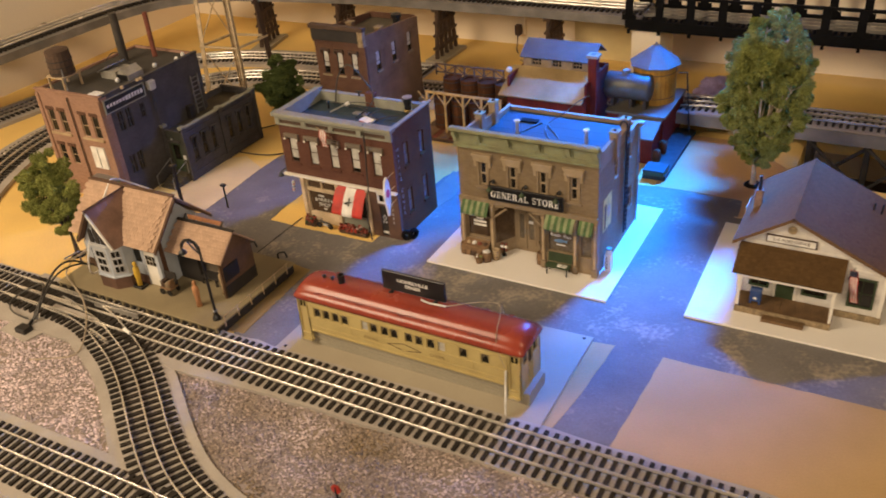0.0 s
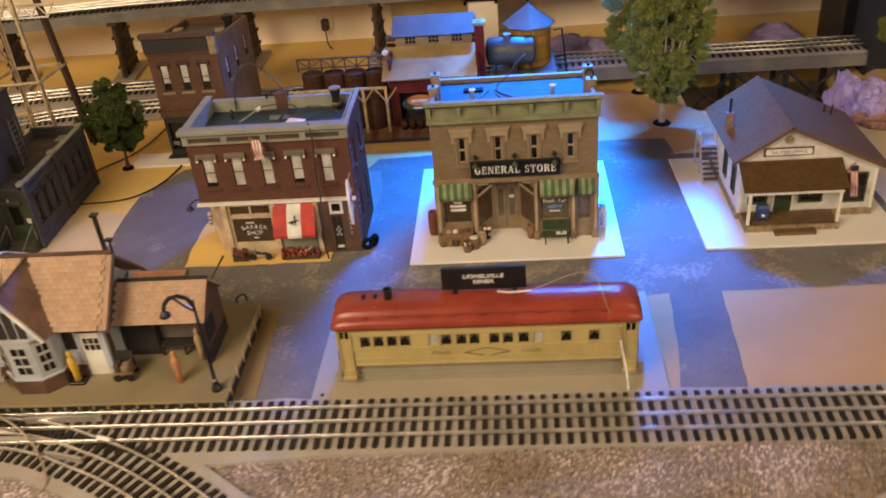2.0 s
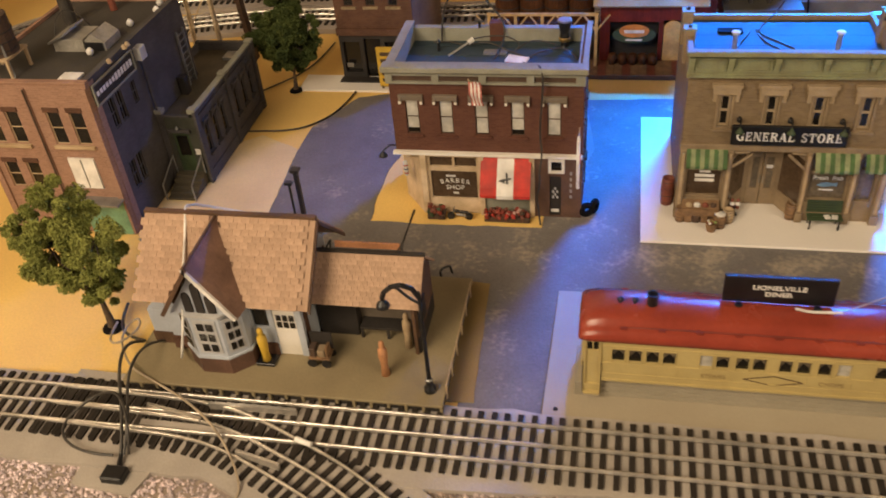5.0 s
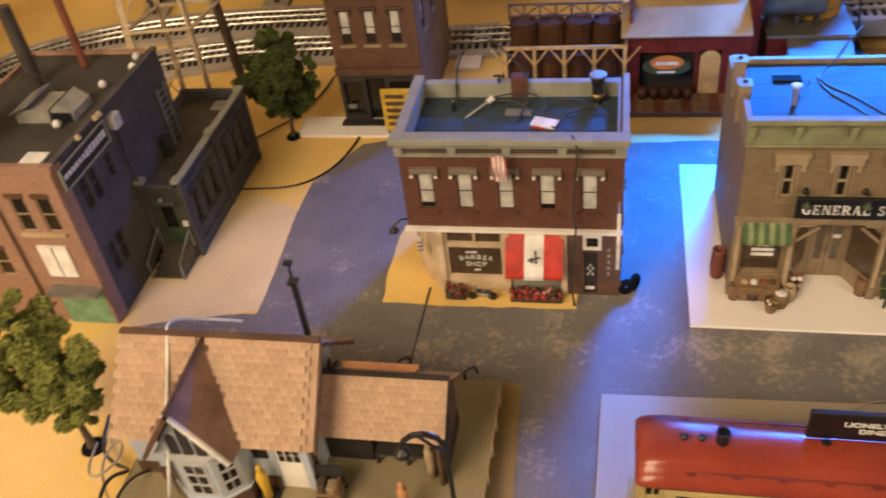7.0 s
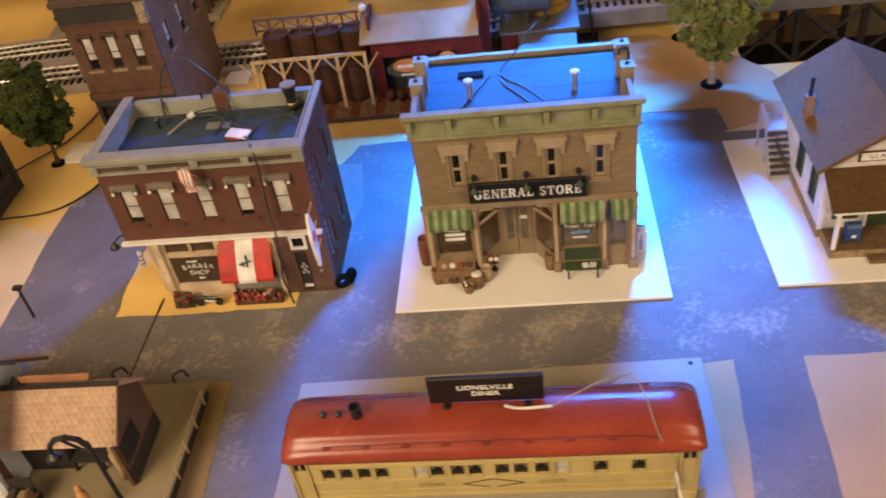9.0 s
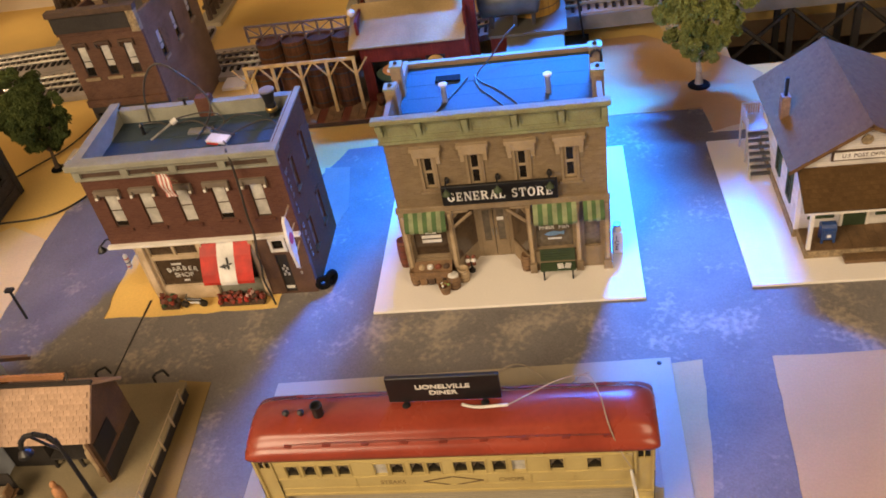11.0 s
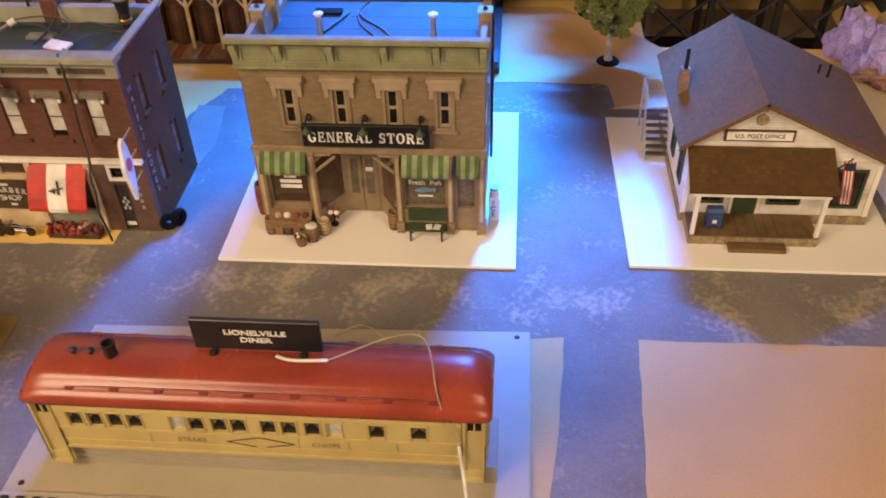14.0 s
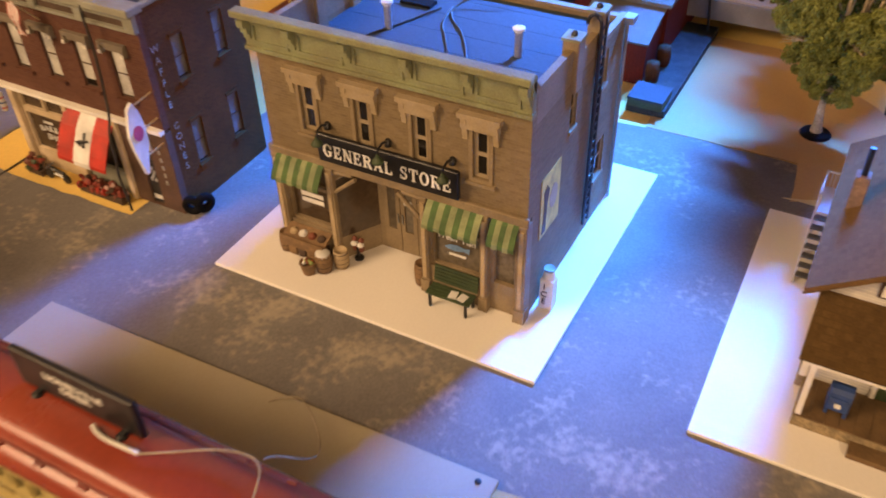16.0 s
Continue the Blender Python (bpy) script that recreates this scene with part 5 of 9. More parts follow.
def flower_bed(x0, x1, y, label, mats, n):
    t = thing("flower_box", ((x0 + x1) / 2, y, 0.0008), label, "flower box", "flowers before the barber shop")
    part("trough", B(x0, x1, y - 0.0040, y + 0.0040, 0.0008, 0.0060), DARK_WOOD, t, bevel=0.0005)
    for k in range(n):
        bm = bmesh.new()
        r = rnd.uniform(0.0013, 0.0028)
        bmesh.ops.create_icosphere(bm, subdivisions=1, radius=r, matrix=Matrix.Translation((rnd.uniform(x0 + 0.001, x1 - 0.001), y + rnd.uniform(-0.0050, 0.0030), rnd.uniform(0.0050, 0.0130))))
        for v in bm.verts:
            v.co += Vector((rnd.uniform(-1, 1), rnd.uniform(-1, 1), rnd.uniform(-1, 1))) * r * 0.3
        part("bloom" if mats[k % len(mats)] is not GREEN else "leaf_tuft", bm, mats[k % len(mats)], t)


flower_bed(-0.1375, -0.0970, 0.0240, "trough of red and white flowers under the striped awning", (RED_DULL, RUST, DARK_WOOD, RED_DULL, PINK_PALE, RUST, RED_DULL, RUST, RED), 90)
flower_bed(-0.1900, -0.1740, 0.0240, "small trough of red flowers beside the barber shop", (RED_DULL, RUST, GREEN, RED_DULL, DARK_WOOD), 34)
moto = thing("motorcycle", (-0.1600, 0.0225, 0.0008), "small black motorcycle parked before the barber shop", "motorcycle")
for x in (-0.1685, -0.1520):
    w = part("wheel", tube(bmesh.new(), (x, 0.0219, 0.0046), (x, 0.0231, 0.0046), 0.0038, n=18), BLACK, moto)
    part("rim", tube(bmesh.new(), (x, 0.0216, 0.0046), (x, 0.0234, 0.0046), 0.0022, n=14), BLACK_WOOD, w)
part("frame", tube(tube(tube(bmesh.new(), (-0.1685, 0.0225, 0.0046), (-0.1650, 0.0225, 0.0115), 0.0006, n=6), (-0.1650, 0.0225, 0.0095), (-0.1520, 0.0225, 0.0050), 0.0006, n=6), (-0.1635, 0.0225, 0.0060), (-0.1540, 0.0225, 0.0050), 0.0010, n=6), STEEL, moto)
part("tank", tube(bmesh.new(), (-0.1645, 0.0225, 0.0098), (-0.1600, 0.0225, 0.0095), 0.0018, 0.0014, n=10), BLACK, moto)
part("saddle", tube(bmesh.new(), (-0.1595, 0.0225, 0.0092), (-0.1525, 0.0225, 0.0088), 0.0013, n=10), BLACK, moto)
part("handlebar", tube(bmesh.new(), (-0.1655, 0.0190, 0.0125), (-0.1655, 0.0260, 0.0125), 0.0005, n=6), STEEL, moto)
cl = thing("tyre_stack", (-0.0450, 0.0380, 0.0008), "dull black tyres leaning against the barber shop's corner", "tyres")
for x, y, z, tilt in ((-0.0475, 0.0360, 0.0075, 20), (-0.0410, 0.0410, 0.0085, 65)):
    bm = bmesh.new()
    rings = []
    for k in range(18):
        a = k * math.tau / 18
        rings.append([bm.verts.new(((0.0046 + 0.0028 * math.cos(b)) * math.cos(a), 0.0028 * math.sin(b), (0.0046 + 0.0028 * math.cos(b)) * math.sin(a))) for b in (j * math.tau / 10 for j in range(10))])
    for k in range(18):
        for j in range(10):
            bm.faces.new((rings[k][j], rings[k][(j + 1) % 10], rings[(k + 1) % 18][(j + 1) % 10], rings[(k + 1) % 18][j]))
    bmesh.ops.recalc_face_normals(bm, faces=bm.faces[:])
    bm.transform(pose(x, y, z, 0, 0, tilt))
    part("tyre", bm, MATT_BLACK, cl, smooth=True)


# ---- diner car ----
def diner():
    d = thing("diner_car", (0.0815, -0.165, 0.0042), "cream railway coach diner with dull red roof on grey board", "diner")
    Y, X0, X1, HALF = -0.165, -0.040, 0.203, 0.0220
    N, E, W = ("n", Y - HALF), ("e", X1), ("w", X0)
    PH = HALF - 0.0055
    part("plinth", B(X0 + 0.006, X1 - 0.006, Y - PH, Y + PH, 0.0042, 0.0235), PLINTH_GREY, d, "grey ribbed styrene plinth")
    for k in range(4):
        part("plinth_rib", B(X0 + 0.006, X1 - 0.006, Y - PH - 0.0007, Y - PH, 0.0052 + k * 0.0046, 0.0086 + k * 0.0046), PLINTH_GREY, d)
    for x0, x1 in ((X0 - 0.005, X0 + 0.006), (X1 - 0.006, X1 + 0.006)):
        part("end_block", B(x0, x1, Y - PH - 0.0015, Y + PH + 0.0015, 0.0042, 0.0175), PLINTH_GREY, d, bevel=0.0004)
    xs = [-0.0165, -0.0055, 0.0055, 0.0162, 0.0395, 0.0497, 0.0620, 0.0725, 0.0885, 0.0995, 0.1120, 0.1235, 0.1460, 0.1680]
    holes = [(x - 0.0040, x + 0.0040, 0.0440, 0.0552) for x in xs]
    part("side_wall", pierced(bmesh.new(), N, X0 + 0.013, X1 - 0.013, -0.0015, 0, 0.0255, 0.0655, holes), DINER_CREAM, d)
    part("far_wall", B(X0 + 0.013, X1 - 0.013, Y + HALF - 0.0015, Y + HALF, 0.0255, 0.0655), DINER_CREAM, d)
    part("floor_pan", B(X0, X1, Y - HALF + 0.0015, Y + HALF - 0.0015, 0.0235, 0.0255), DINER_CREAM, d)
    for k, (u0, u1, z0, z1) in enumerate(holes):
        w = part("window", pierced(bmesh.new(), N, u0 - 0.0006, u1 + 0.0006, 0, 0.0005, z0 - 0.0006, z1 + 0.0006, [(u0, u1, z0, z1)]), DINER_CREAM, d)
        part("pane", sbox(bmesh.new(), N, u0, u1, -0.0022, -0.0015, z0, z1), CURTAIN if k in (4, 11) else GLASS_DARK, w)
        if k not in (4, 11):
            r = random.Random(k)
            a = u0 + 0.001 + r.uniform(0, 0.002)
            part("window_drape", prism(bmesh.new(), [(u0 + 0.0004, z1 - 0.0004), (u1 - 0.0004, z1 - 0.0004), (u1 - 0.0004, z0 + r.uniform(0.004, 0.006)), ((u0 + u1) / 2 + r.uniform(-0.001, 0.001), z1 - r.uniform(0.001, 0.0025)), (u0 + 0.0004, z0 + r.uniform(0.003, 0.006))], Y - HALF + 0.0010, Y - HALF + 0.0013, "y"), GLASS_GREY, w, "grey-tan shape behind the glass")
    for z0, z1, out in ((0.0415, 0.0430, 0.0008), (0.0570, 0.0580, 0.0006), (0.0320, 0.0327, 0.0005), (0.0255, 0.0272, 0.0009)):
        part("belt_rail", sbox(bmesh.new(), N, X0 + 0.013, X1 - 0.013, 0, out, z0, z1), DINER_CREAM, d)
    for u in (0.0220, 0.1030, 0.1300, 0.1560):
        part("panel_joint", sbox(bmesh.new(), N, u - 0.0003, u + 0.0003, 0, 0.0004, 0.0308, 0.0415), DINER_CREAM, d)
    # lettering and the diamond outline
    words("lettering", "STEAKS", 0.0048, Matrix.Translation((0.0450, Y - HALF - 0.0001, 0.0363)) @ FACING_NEAR, FADED_INK, d)
    words("lettering", "CHOPS", 0.0048, Matrix.Translation((0.1180, Y - HALF - 0.0001, 0.0363)) @ FACING_NEAR, FADED_INK, d)
    bm = bmesh.new()
    pts = [(0.0640, 0.0362), (0.0825, 0.0405), (0.1010, 0.0362), (0.0825, 0.0319)]
    for (a, b), (c, e) in zip(pts, pts[1:] + pts[:1]):
        tube(bm, (a, Y - HALF - 0.0001, b), (c, Y - HALF - 0.0001, e), 0.0004, n=4)
    part("diamond", bm, BROWN_INK, d, "brown diamond outline")
    # end vestibules with doors and steps
    for x0, x1, xe in ((X0, X0 + 0.013, X0), (X1 - 0.013, X1, X1)):
        u0, u1 = x0 + 0.0022, x1 - 0.0016
        v = part("vestibule", pierced(bmesh.new(), N, x0, x1, -0.0015, -0.0004, 0.0125, 0.0655, [(u0 + 0.001, u0 + 0.0042, 0.0525, 0.0600), (u0 + 0.0050, u1 - 0.001, 0.0525, 0.0600)]), DINER_CREAM, d)
        part("door_pane", sbox(bmesh.new(), N, x0 + 0.001, x1 - 0.001, -0.0030, -0.0018, 0.0515, 0.0610), GLASS_DARK, v)
        part("door_frame", pierced(bmesh.new(), N, u0 - 0.0012, u1 + 0.0010, -0.0004, 0.0010, 0.0205, 0.0640, [(u0, u1, 0.0215, 0.0625)]), DINER_CREAM, v)
        part("step", B(x0 + 0.001, x1 - 0.001, Y - HALF - 0.0022, Y - HALF + 0.004, 0.0125, 0.0138), DINER_CREAM, v)
        # solid grey block put in for the shadow gap below the step
        part("step_bracket", B(x0 + 0.0012, x1 - 0.0012, Y - HALF - 0.0010, Y - HALF + 0.0035, 0.0100, 0.0125), BOARD_GREY, v, "grey block for the shadow gap under the step")
        for x in (x0 + 0.0004, x1 - 0.0004):
            part("grab_rail", tube(bmesh.new(), (x, Y - HALF - 0.0008, 0.0140), (x, Y - HALF - 0.0008, 0.0420), 0.0003, n=6), BLACK, v)
        side = ("w", X0) if xe == X0 else ("e", X1)
        ew = part("end_wall", pierced(bmesh.new(), side, Y - HALF, Y + HALF, -0.0015, 0, 0.0125, 0.0655, [(Y - 0.0155, Y - 0.0060, 0.0470, 0.0600), (Y + 0.0060, Y + 0.0155, 0.0470, 0.0600), (Y - 0.0050, Y + 0.0050, 0.0215, 0.0600)]), DINER_CREAM, d)
        part("end_pane", sbox(bmesh.new(), side, Y - 0.0160, Y + 0.0160, -0.0032, -0.0020, 0.0210, 0.0610), GLASS_DARK, ew)
        bm = bmesh.new()
        for k in range(3):
            sbox(bm, side, Y - 0.0048 + 0.0034 * k, Y - 0.0038 + 0.0034 * k, 0, 0.0012, 0.0205, 0.0440)
        part("gate", bm, DINER_CREAM, ew)
        part("far_vestibule", B(x0, x1, Y + HALF - 0.0015, Y + HALF - 0.0002, 0.0125, 0.0655), DINER_CREAM, d)
    # roof lofted from a rounded section, drooping at both ends
    sec = [(-0.0245, 0.0630), (-0.0248, 0.0655), (-0.0235, 0.0685), (-0.0205, 0.0712), (-0.0165, 0.0728), (-0.0160, 0.0742), (-0.0120, 0.0765), (-0.0060, 0.0778), (0.0, 0.0782)]
    sec = sec + [(-a, b) for a, b in sec[-2::-1]]
    bm, rings = bmesh.new(), []
    L, R = X0 - 0.0030, X1 + 0.0030
    stations = [L, L + 0.0006, L + 0.0025, L + 0.006, L + 0.011, L + 0.018] + [L + 0.03 + k * (R - L - 0.06) / 8 for k in range(9)] + [R - 0.018, R - 0.011, R - 0.006, R - 0.0025, R - 0.0006, R]
    for x in stations:
        e = min(x - L, R - x)
        f = min(1.0, math.sqrt(max(0.0, 1 - (1 - min(e / 0.018, 1)) ** 2)))
        g = min(1.0, math.sqrt(max(0.0, 1 - (1 - min(e / 0.010, 1)) ** 2)))
        rings.append([bm.verts.new((x, Y + a * (0.86 + 0.14 * g), 0.0630 + (b - 0.0630) * (0.30 + 0.70 * f))) for a, b in sec])
    for p, q in zip(rings, rings[1:]):
        for k in range(len(sec) - 1):
            bm.faces.new((p[k], q[k], q[k + 1], p[k + 1]))
        bm.faces.new((p[-1], q[-1], q[0], p[0]))
    bm.faces.new(rings[0]), bm.faces.new(rings[-1][::-1])
    bmesh.ops.recalc_face_normals(bm, faces=bm.faces[:])
    roof = part("roof", bm, DINER_RED, d, "dull red moulded plastic roof", smooth=True)
    # moulded rib with eyelets along each slope
    for s in (-1, 1):
        bm = bmesh.new()
        for k in range(40):
            xa, xb = X0 + 0.006 + k * 0.00578, X0 + 0.006 + (k + 1) * 0.00578
            za, zb = (0.0722 - 0.0026 * (abs(2 * q / 40 - 1)) ** 6 for q in (k, k + 1))
            tube(bm, (xa, Y + s * 0.0186, za), (xb, Y + s * 0.0186, zb), 0.0006, n=6)
        part("rib", bm, DINER_SHADE, roof)
        for k in range(9):
            x = X0 + 0.026 + k * 0.0238
            part("eyelet", tube(bmesh.new(), (x - 0.0022, Y + s * 0.0196, 0.0716), (x + 0.0022, Y + s * 0.0196, 0.0716), 0.0011, n=8), DINER_SHADE, roof)
    for x, r, h, m in ((-0.0170, 0.0022, 0.0045, BLACK), (-0.0075, 0.0022, 0.0045, BLACK)):
        v = part("roof_vent", lathe(bmesh.new(), (x, Y - 0.001, 0.0778), [(0.0012, 0), (0.0010, 0.0018), (r, 0.0024), (r, 0.0034), (0.0008, h)], 12), m, d)
    part("roof_vent_pipe", lathe(bmesh.new(), (0.0035, Y - 0.001, 0.0770), [(0.0034, 0), (0.0034, 0.0080), (0.0039, 0.0084), (0.0039, 0.0098), (0.0030, 0.0098), (0.0028, 0.0070)], 16), BLACK, d, "black ribbed vent pipe")
    # name board on two feet
    sign = part("name_board", B(0.0475, 0.1160, Y + 0.0050, Y + 0.0082, 0.0790, 0.1000), BLACK, d, "black name board with white lettering", bevel=0.0005)
    words("lettering", "LIONELVILLE", 0.0048, Matrix.Translation((0.0815, Y + 0.0049, 0.0918)) @ FACING_NEAR @ Matrix.Diagonal((1.22, 1, 1, 1)), LETTER, sign, bold=0.00014)
    words("lettering", "DINER", 0.0048, Matrix.Translation((0.0815, Y + 0.0049, 0.0866)) @ FACING_NEAR @ Matrix.Diagonal((1.22, 1, 1, 1)), LETTER, sign, bold=0.00014)
    for x in (0.0580, 0.1060):
        f = part("sign_foot", B(x - 0.0012, x + 0.0012, Y + 0.0030, Y + 0.0075, 0.0770, 0.0795), BLACK, sign)
        part("foot_disc", lathe(bmesh.new(), (x, Y + 0.0030, 0.0772), [(0.0028, 0), (0.0026, 0.0012), (0.0012, 0.0018)], 12), BLACK, sign)
    # wires from the roof to the end
    wire("sleeve", [(0.0925, Y + 0.0010, 0.0795), (0.0960, Y - 0.0010, 0.0800), (0.1020, Y - 0.0020, 0.0800), (0.1080, Y - 0.0020, 0.0802), (0.1200, Y - 0.0015, 0.0806)], 0.0010, PAPER, "white wire sleeve", "wire", d)
    wire("wire", [(0.1200, Y - 0.0015, 0.0806), (0.1330, Y + 0.004, 0.0830), (0.1500, Y + 0.014, 0.0840), (0.1680, Y + 0.016, 0.0860), (0.1740, Y + 0.002, 0.0835), (0.1770, Y - 0.016, 0.0770), (0.1830, Y - 0.0262, 0.0640), (0.1890, Y - 0.0246, 0.0480)], 0.00045, CABLE_TAN, "thin tan wire", "wire", d)
    wire("wire", [(0.1890, Y - 0.0235, 0.0440), (0.1900, Y - 0.0270, 0.0360), (0.1925, Y - 0.0330, 0.0240), (0.1940, Y - 0.0380, 0.0100), (0.1945, Y - 0.0390, 0.0048)], 0.0010, PAPER, "white wire end", "wire", d)
    wire("wire", [(0.1000, -0.0760, 0.0050), (0.1120, -0.0680, 0.0100), (0.1280, -0.0760, 0.0140), (0.1420, -0.0880, 0.0060), (0.1560, -0.1100, 0.0300), (0.1640, -0.1420, 0.0780), (0.1680, Y + 0.016, 0.0855)], 0.00045, CABLE_TAN, "thin tan wire", "wire", d)
    return d


diner()


# ---- post office ----
SIDING = courses("white_clapboard", (0.90, 0.87, 0.81), (0.78, 0.74, 0.67), width=0.5, height=0.0021, joint=0.00018, rough=0.6, vary=0.04)
SHINGLE_BROWN = courses("grey_brown_shingles", (0.185, 0.108, 0.052), (0.155, 0.090, 0.044), width=0.0040, height=0.0019, joint=0.00020, rough=0.9, vary=0.08, second=(0.162, 0.095, 0.046))
SHINGLE_PORCH = courses("brown_porch_shingles", (0.110, 0.064, 0.026), (0.085, 0.050, 0.020), width=0.0040, height=0.0019, joint=0.00020, rough=0.9, vary=0.12, second=(0.092, 0.053, 0.022))
STONE_BASE = material("tan_stone_base", (0.32, 0.24, 0.14), 0.85, fine=600, coarse=150, vary=0.25)


def framed(parent, side, u0, u1, z0, z1, trim, rows=2, cols=2, tw=0.0022, label=""):
    """A window standing proud of the wall in a broad trim."""
    f = part("window", pierced(bmesh.new(), side, u0, u1, 0.0001, 0.0014, z0, z1, [(u0 + tw, u1 - tw, z0 + tw, z1 - tw)]), trim, parent, label)
    part("pane", sbox(bmesh.new(), side, u0 + tw, u1 - tw, 0.0001, 0.0004, z0 + tw, z1 - tw), GLASS_DARK, f)
    bm = bmesh.new()
    for k in range(1, cols):
        u = u0 + tw + (u1 - u0 - 2 * tw) * k / cols
        sbox(bm, side, u - 0.0003, u + 0.0003, 0.0004, 0.0009, z0 + tw, z1 - tw)
    for k in range(1, rows):
        z = z0 + tw + (z1 - z0 - 2 * tw) * k / rows
        sbox(bm, side, u0 + tw, u1 - tw, 0.0004, 0.00095, z - 0.0003, z + 0.0003)
    part("muntin", bm, trim, f)
    return f


PORCH_BROWN = material("brown_porch_paint", (0.165, 0.095, 0.042), 0.7, fine=700, coarse=80, vary=0.15)


def post_office():
    p = thing("post_office", (0.405, 0.132, 0.0032), "white clapboard post office with grey-brown shingle roof on white board", "post office")
    X0, X1, XR, YF, YB, Z = 0.3400, 0.4740, 0.3835, 0.0620, 0.1890, 0.0032
    ze, zr, zl = 0.0575, 0.1070, 0.0710
    N, W, E = ("n", YF), ("w", X0), ("e", X1)
    part("stone_base", B(X0 - 0.0012, X1 + 0.0012, YF - 0.0014, YB + 0.001, Z, 0.0105), STONE_BASE, p)
    zw = lambda x: zl + (zr - zl) * (x - X0 + 0.011) / (XR - X0 + 0.011) if x < XR else ze + (zr - ze) * (X1 + 0.012 - x) / (X1 + 0.012 - XR)
    gable = [(X0, 0.0105), (X1, 0.0105), (X1, zw(X1) - 0.003), (XR, zr - 0.003), (X0, zw(X0) - 0.003)]
    part("front_gable", prism(bmesh.new(), gable, YF, YF + 0.003, "y"), SIDING, p)
    part("back_gable", prism(bmesh.new(), gable, YB - 0.003, YB, "y"), SIDING, p)
    part("left_wall", B(X0, X0 + 0.003, YF + 0.003, YB - 0.003, 0.0105, zw(X0) - 0.003), SIDING, p)
    part("right_wall", B(X1 - 0.003, X1, YF + 0.003, YB - 0.003, 0.0105, zw(X1) - 0.003), SIDING, p)
    yf, yb = YF - 0.0060, YB + 0.006
    for xa, za in ((X0 - 0.011, zl), (X1 + 0.012, ze)):
        r = part("roof_slope", slab(bmesh.new(), [(xa, yf, za), (XR, yf, zr), (XR, yb, zr), (xa, yb, za)], 0.0022), SHINGLE_BROWN, p)
        part("fascia", slab(bmesh.new(), [(xa, yf - 0.0008, za - 0.0022), (XR, yf - 0.0008, zr - 0.0022), (XR, yf + 0.0008, zr - 0.0022), (xa, yf + 0.0008, za - 0.0022)], 0.0008), SHINGLE_BROWN, r)
    part("ridge_cap", prism(bmesh.new(), [(XR - 0.003, zr - 0.0016), (XR, zr + 0.0009), (XR + 0.003, zr - 0.0010)], yf, yb, "y"), SHINGLE_BROWN, p)
    # front: sign, louvre, door, windows
    sg = part("sign_board", sbox(bmesh.new(), N, 0.3600, 0.4080, 0, 0.0014, 0.0745, 0.0835), DARK_WOOD, p, "white sign in a dark frame")
    part("sign_face", sbox(bmesh.new(), N, 0.3615, 0.4065, 0.0014, 0.0020, 0.0758, 0.0822), PAPER, sg)
    words("lettering", "U.S. POST OFFICE", 0.0044, Matrix.Translation((0.3840, YF - 0.0021, 0.0791)) @ FACING_NEAR, BROWN_INK, sg)
    part("louvre", lathe(bmesh.new(), (0, 0, 0), [(0.0045, 0), (0.0045, 0.0012)], 8), STONE_BASE, p)
    bpy.data.objects["louvre"].matrix_basis = Matrix.Translation((0.3835, YF, 0.0915)) @ pose(0, 0, 0, 90, 0, 0)
    dr = part("door", sbox(bmesh.new(), N, 0.3760, 0.3930, 0, 0.0012, 0.0105, 0.0500), GREEN, p, "dark green panelled door")
    part("door_trim", pierced(bmesh.new(), N, 0.3735, 0.3955, 0, 0.0018, 0.0105, 0.0525, [(0.3757, 0.3933, 0.0100, 0.0503)]), WHITE, dr)
    part("door_notice", sbox(bmesh.new(), N, 0.3800, 0.3890, 0.0012, 0.0016, 0.0330, 0.0352), PAPER, dr)
    framed(p, N, 0.3490, 0.3690, 0.0200, 0.0480, GREEN)
    framed(p, N, 0.4000, 0.4240, 0.0200, 0.0480, GREEN)
    framed(p, N, 0.4420, 0.4660, 0.0180, 0.0520, GREEN, label="dark green window frame")
    for u in (0.0790, 0.1160):
        framed(p, W, u, u + 0.0150, 0.0230, 0.0560, GREEN)
    framed(p, E, 0.0900, 0.1080, 0.0200, 0.0480, GREEN)
    for x in (X0 + 0.0012, X1 - 0.0012):
        part("corner_board", B(x - 0.0018, x + 0.0018, YF - 0.0010, YF + 0.0015, 0.0105, 0.0570), WHITE, p)
    # porch
    part("porch_floor", B(0.3420, 0.4330, 0.0330, YF - 0.0014, Z, 0.0105), STONE_BASE, p)
    for k in range(13):
        part("porch_plank", B(0.3425 + 0.0070 * k, 0.3423 + 0.0070 * (k + 1), 0.0328, YF - 0.0015, 0.0105, 0.0114 + 0.0002 * (k % 2)), PORCH_BROWN, p)
    part("porch_step", B(0.3700, 0.4100, 0.0240, 0.0326, Z, 0.0066), PORCH_BROWN, p)
    part("porch_roof", slab(bmesh.new(), [(0.3365, 0.0300, 0.0515), (0.4375, 0.0300, 0.0515), (0.4375, YF, 0.0695), (0.3365, YF, 0.0695)], 0.0020), SHINGLE_PORCH, p, "brown shingled porch roof")
    part("porch_beam", B(0.3400, 0.4340, 0.0335, 0.0360, 0.0455, 0.0485), WHITE, p)
    for x in (0.3440, 0.4315):
        part("porch_post", B(x - 0.0014, x + 0.0014, 0.0335, 0.0363, 0.0114, 0.0455), WHITE, p)
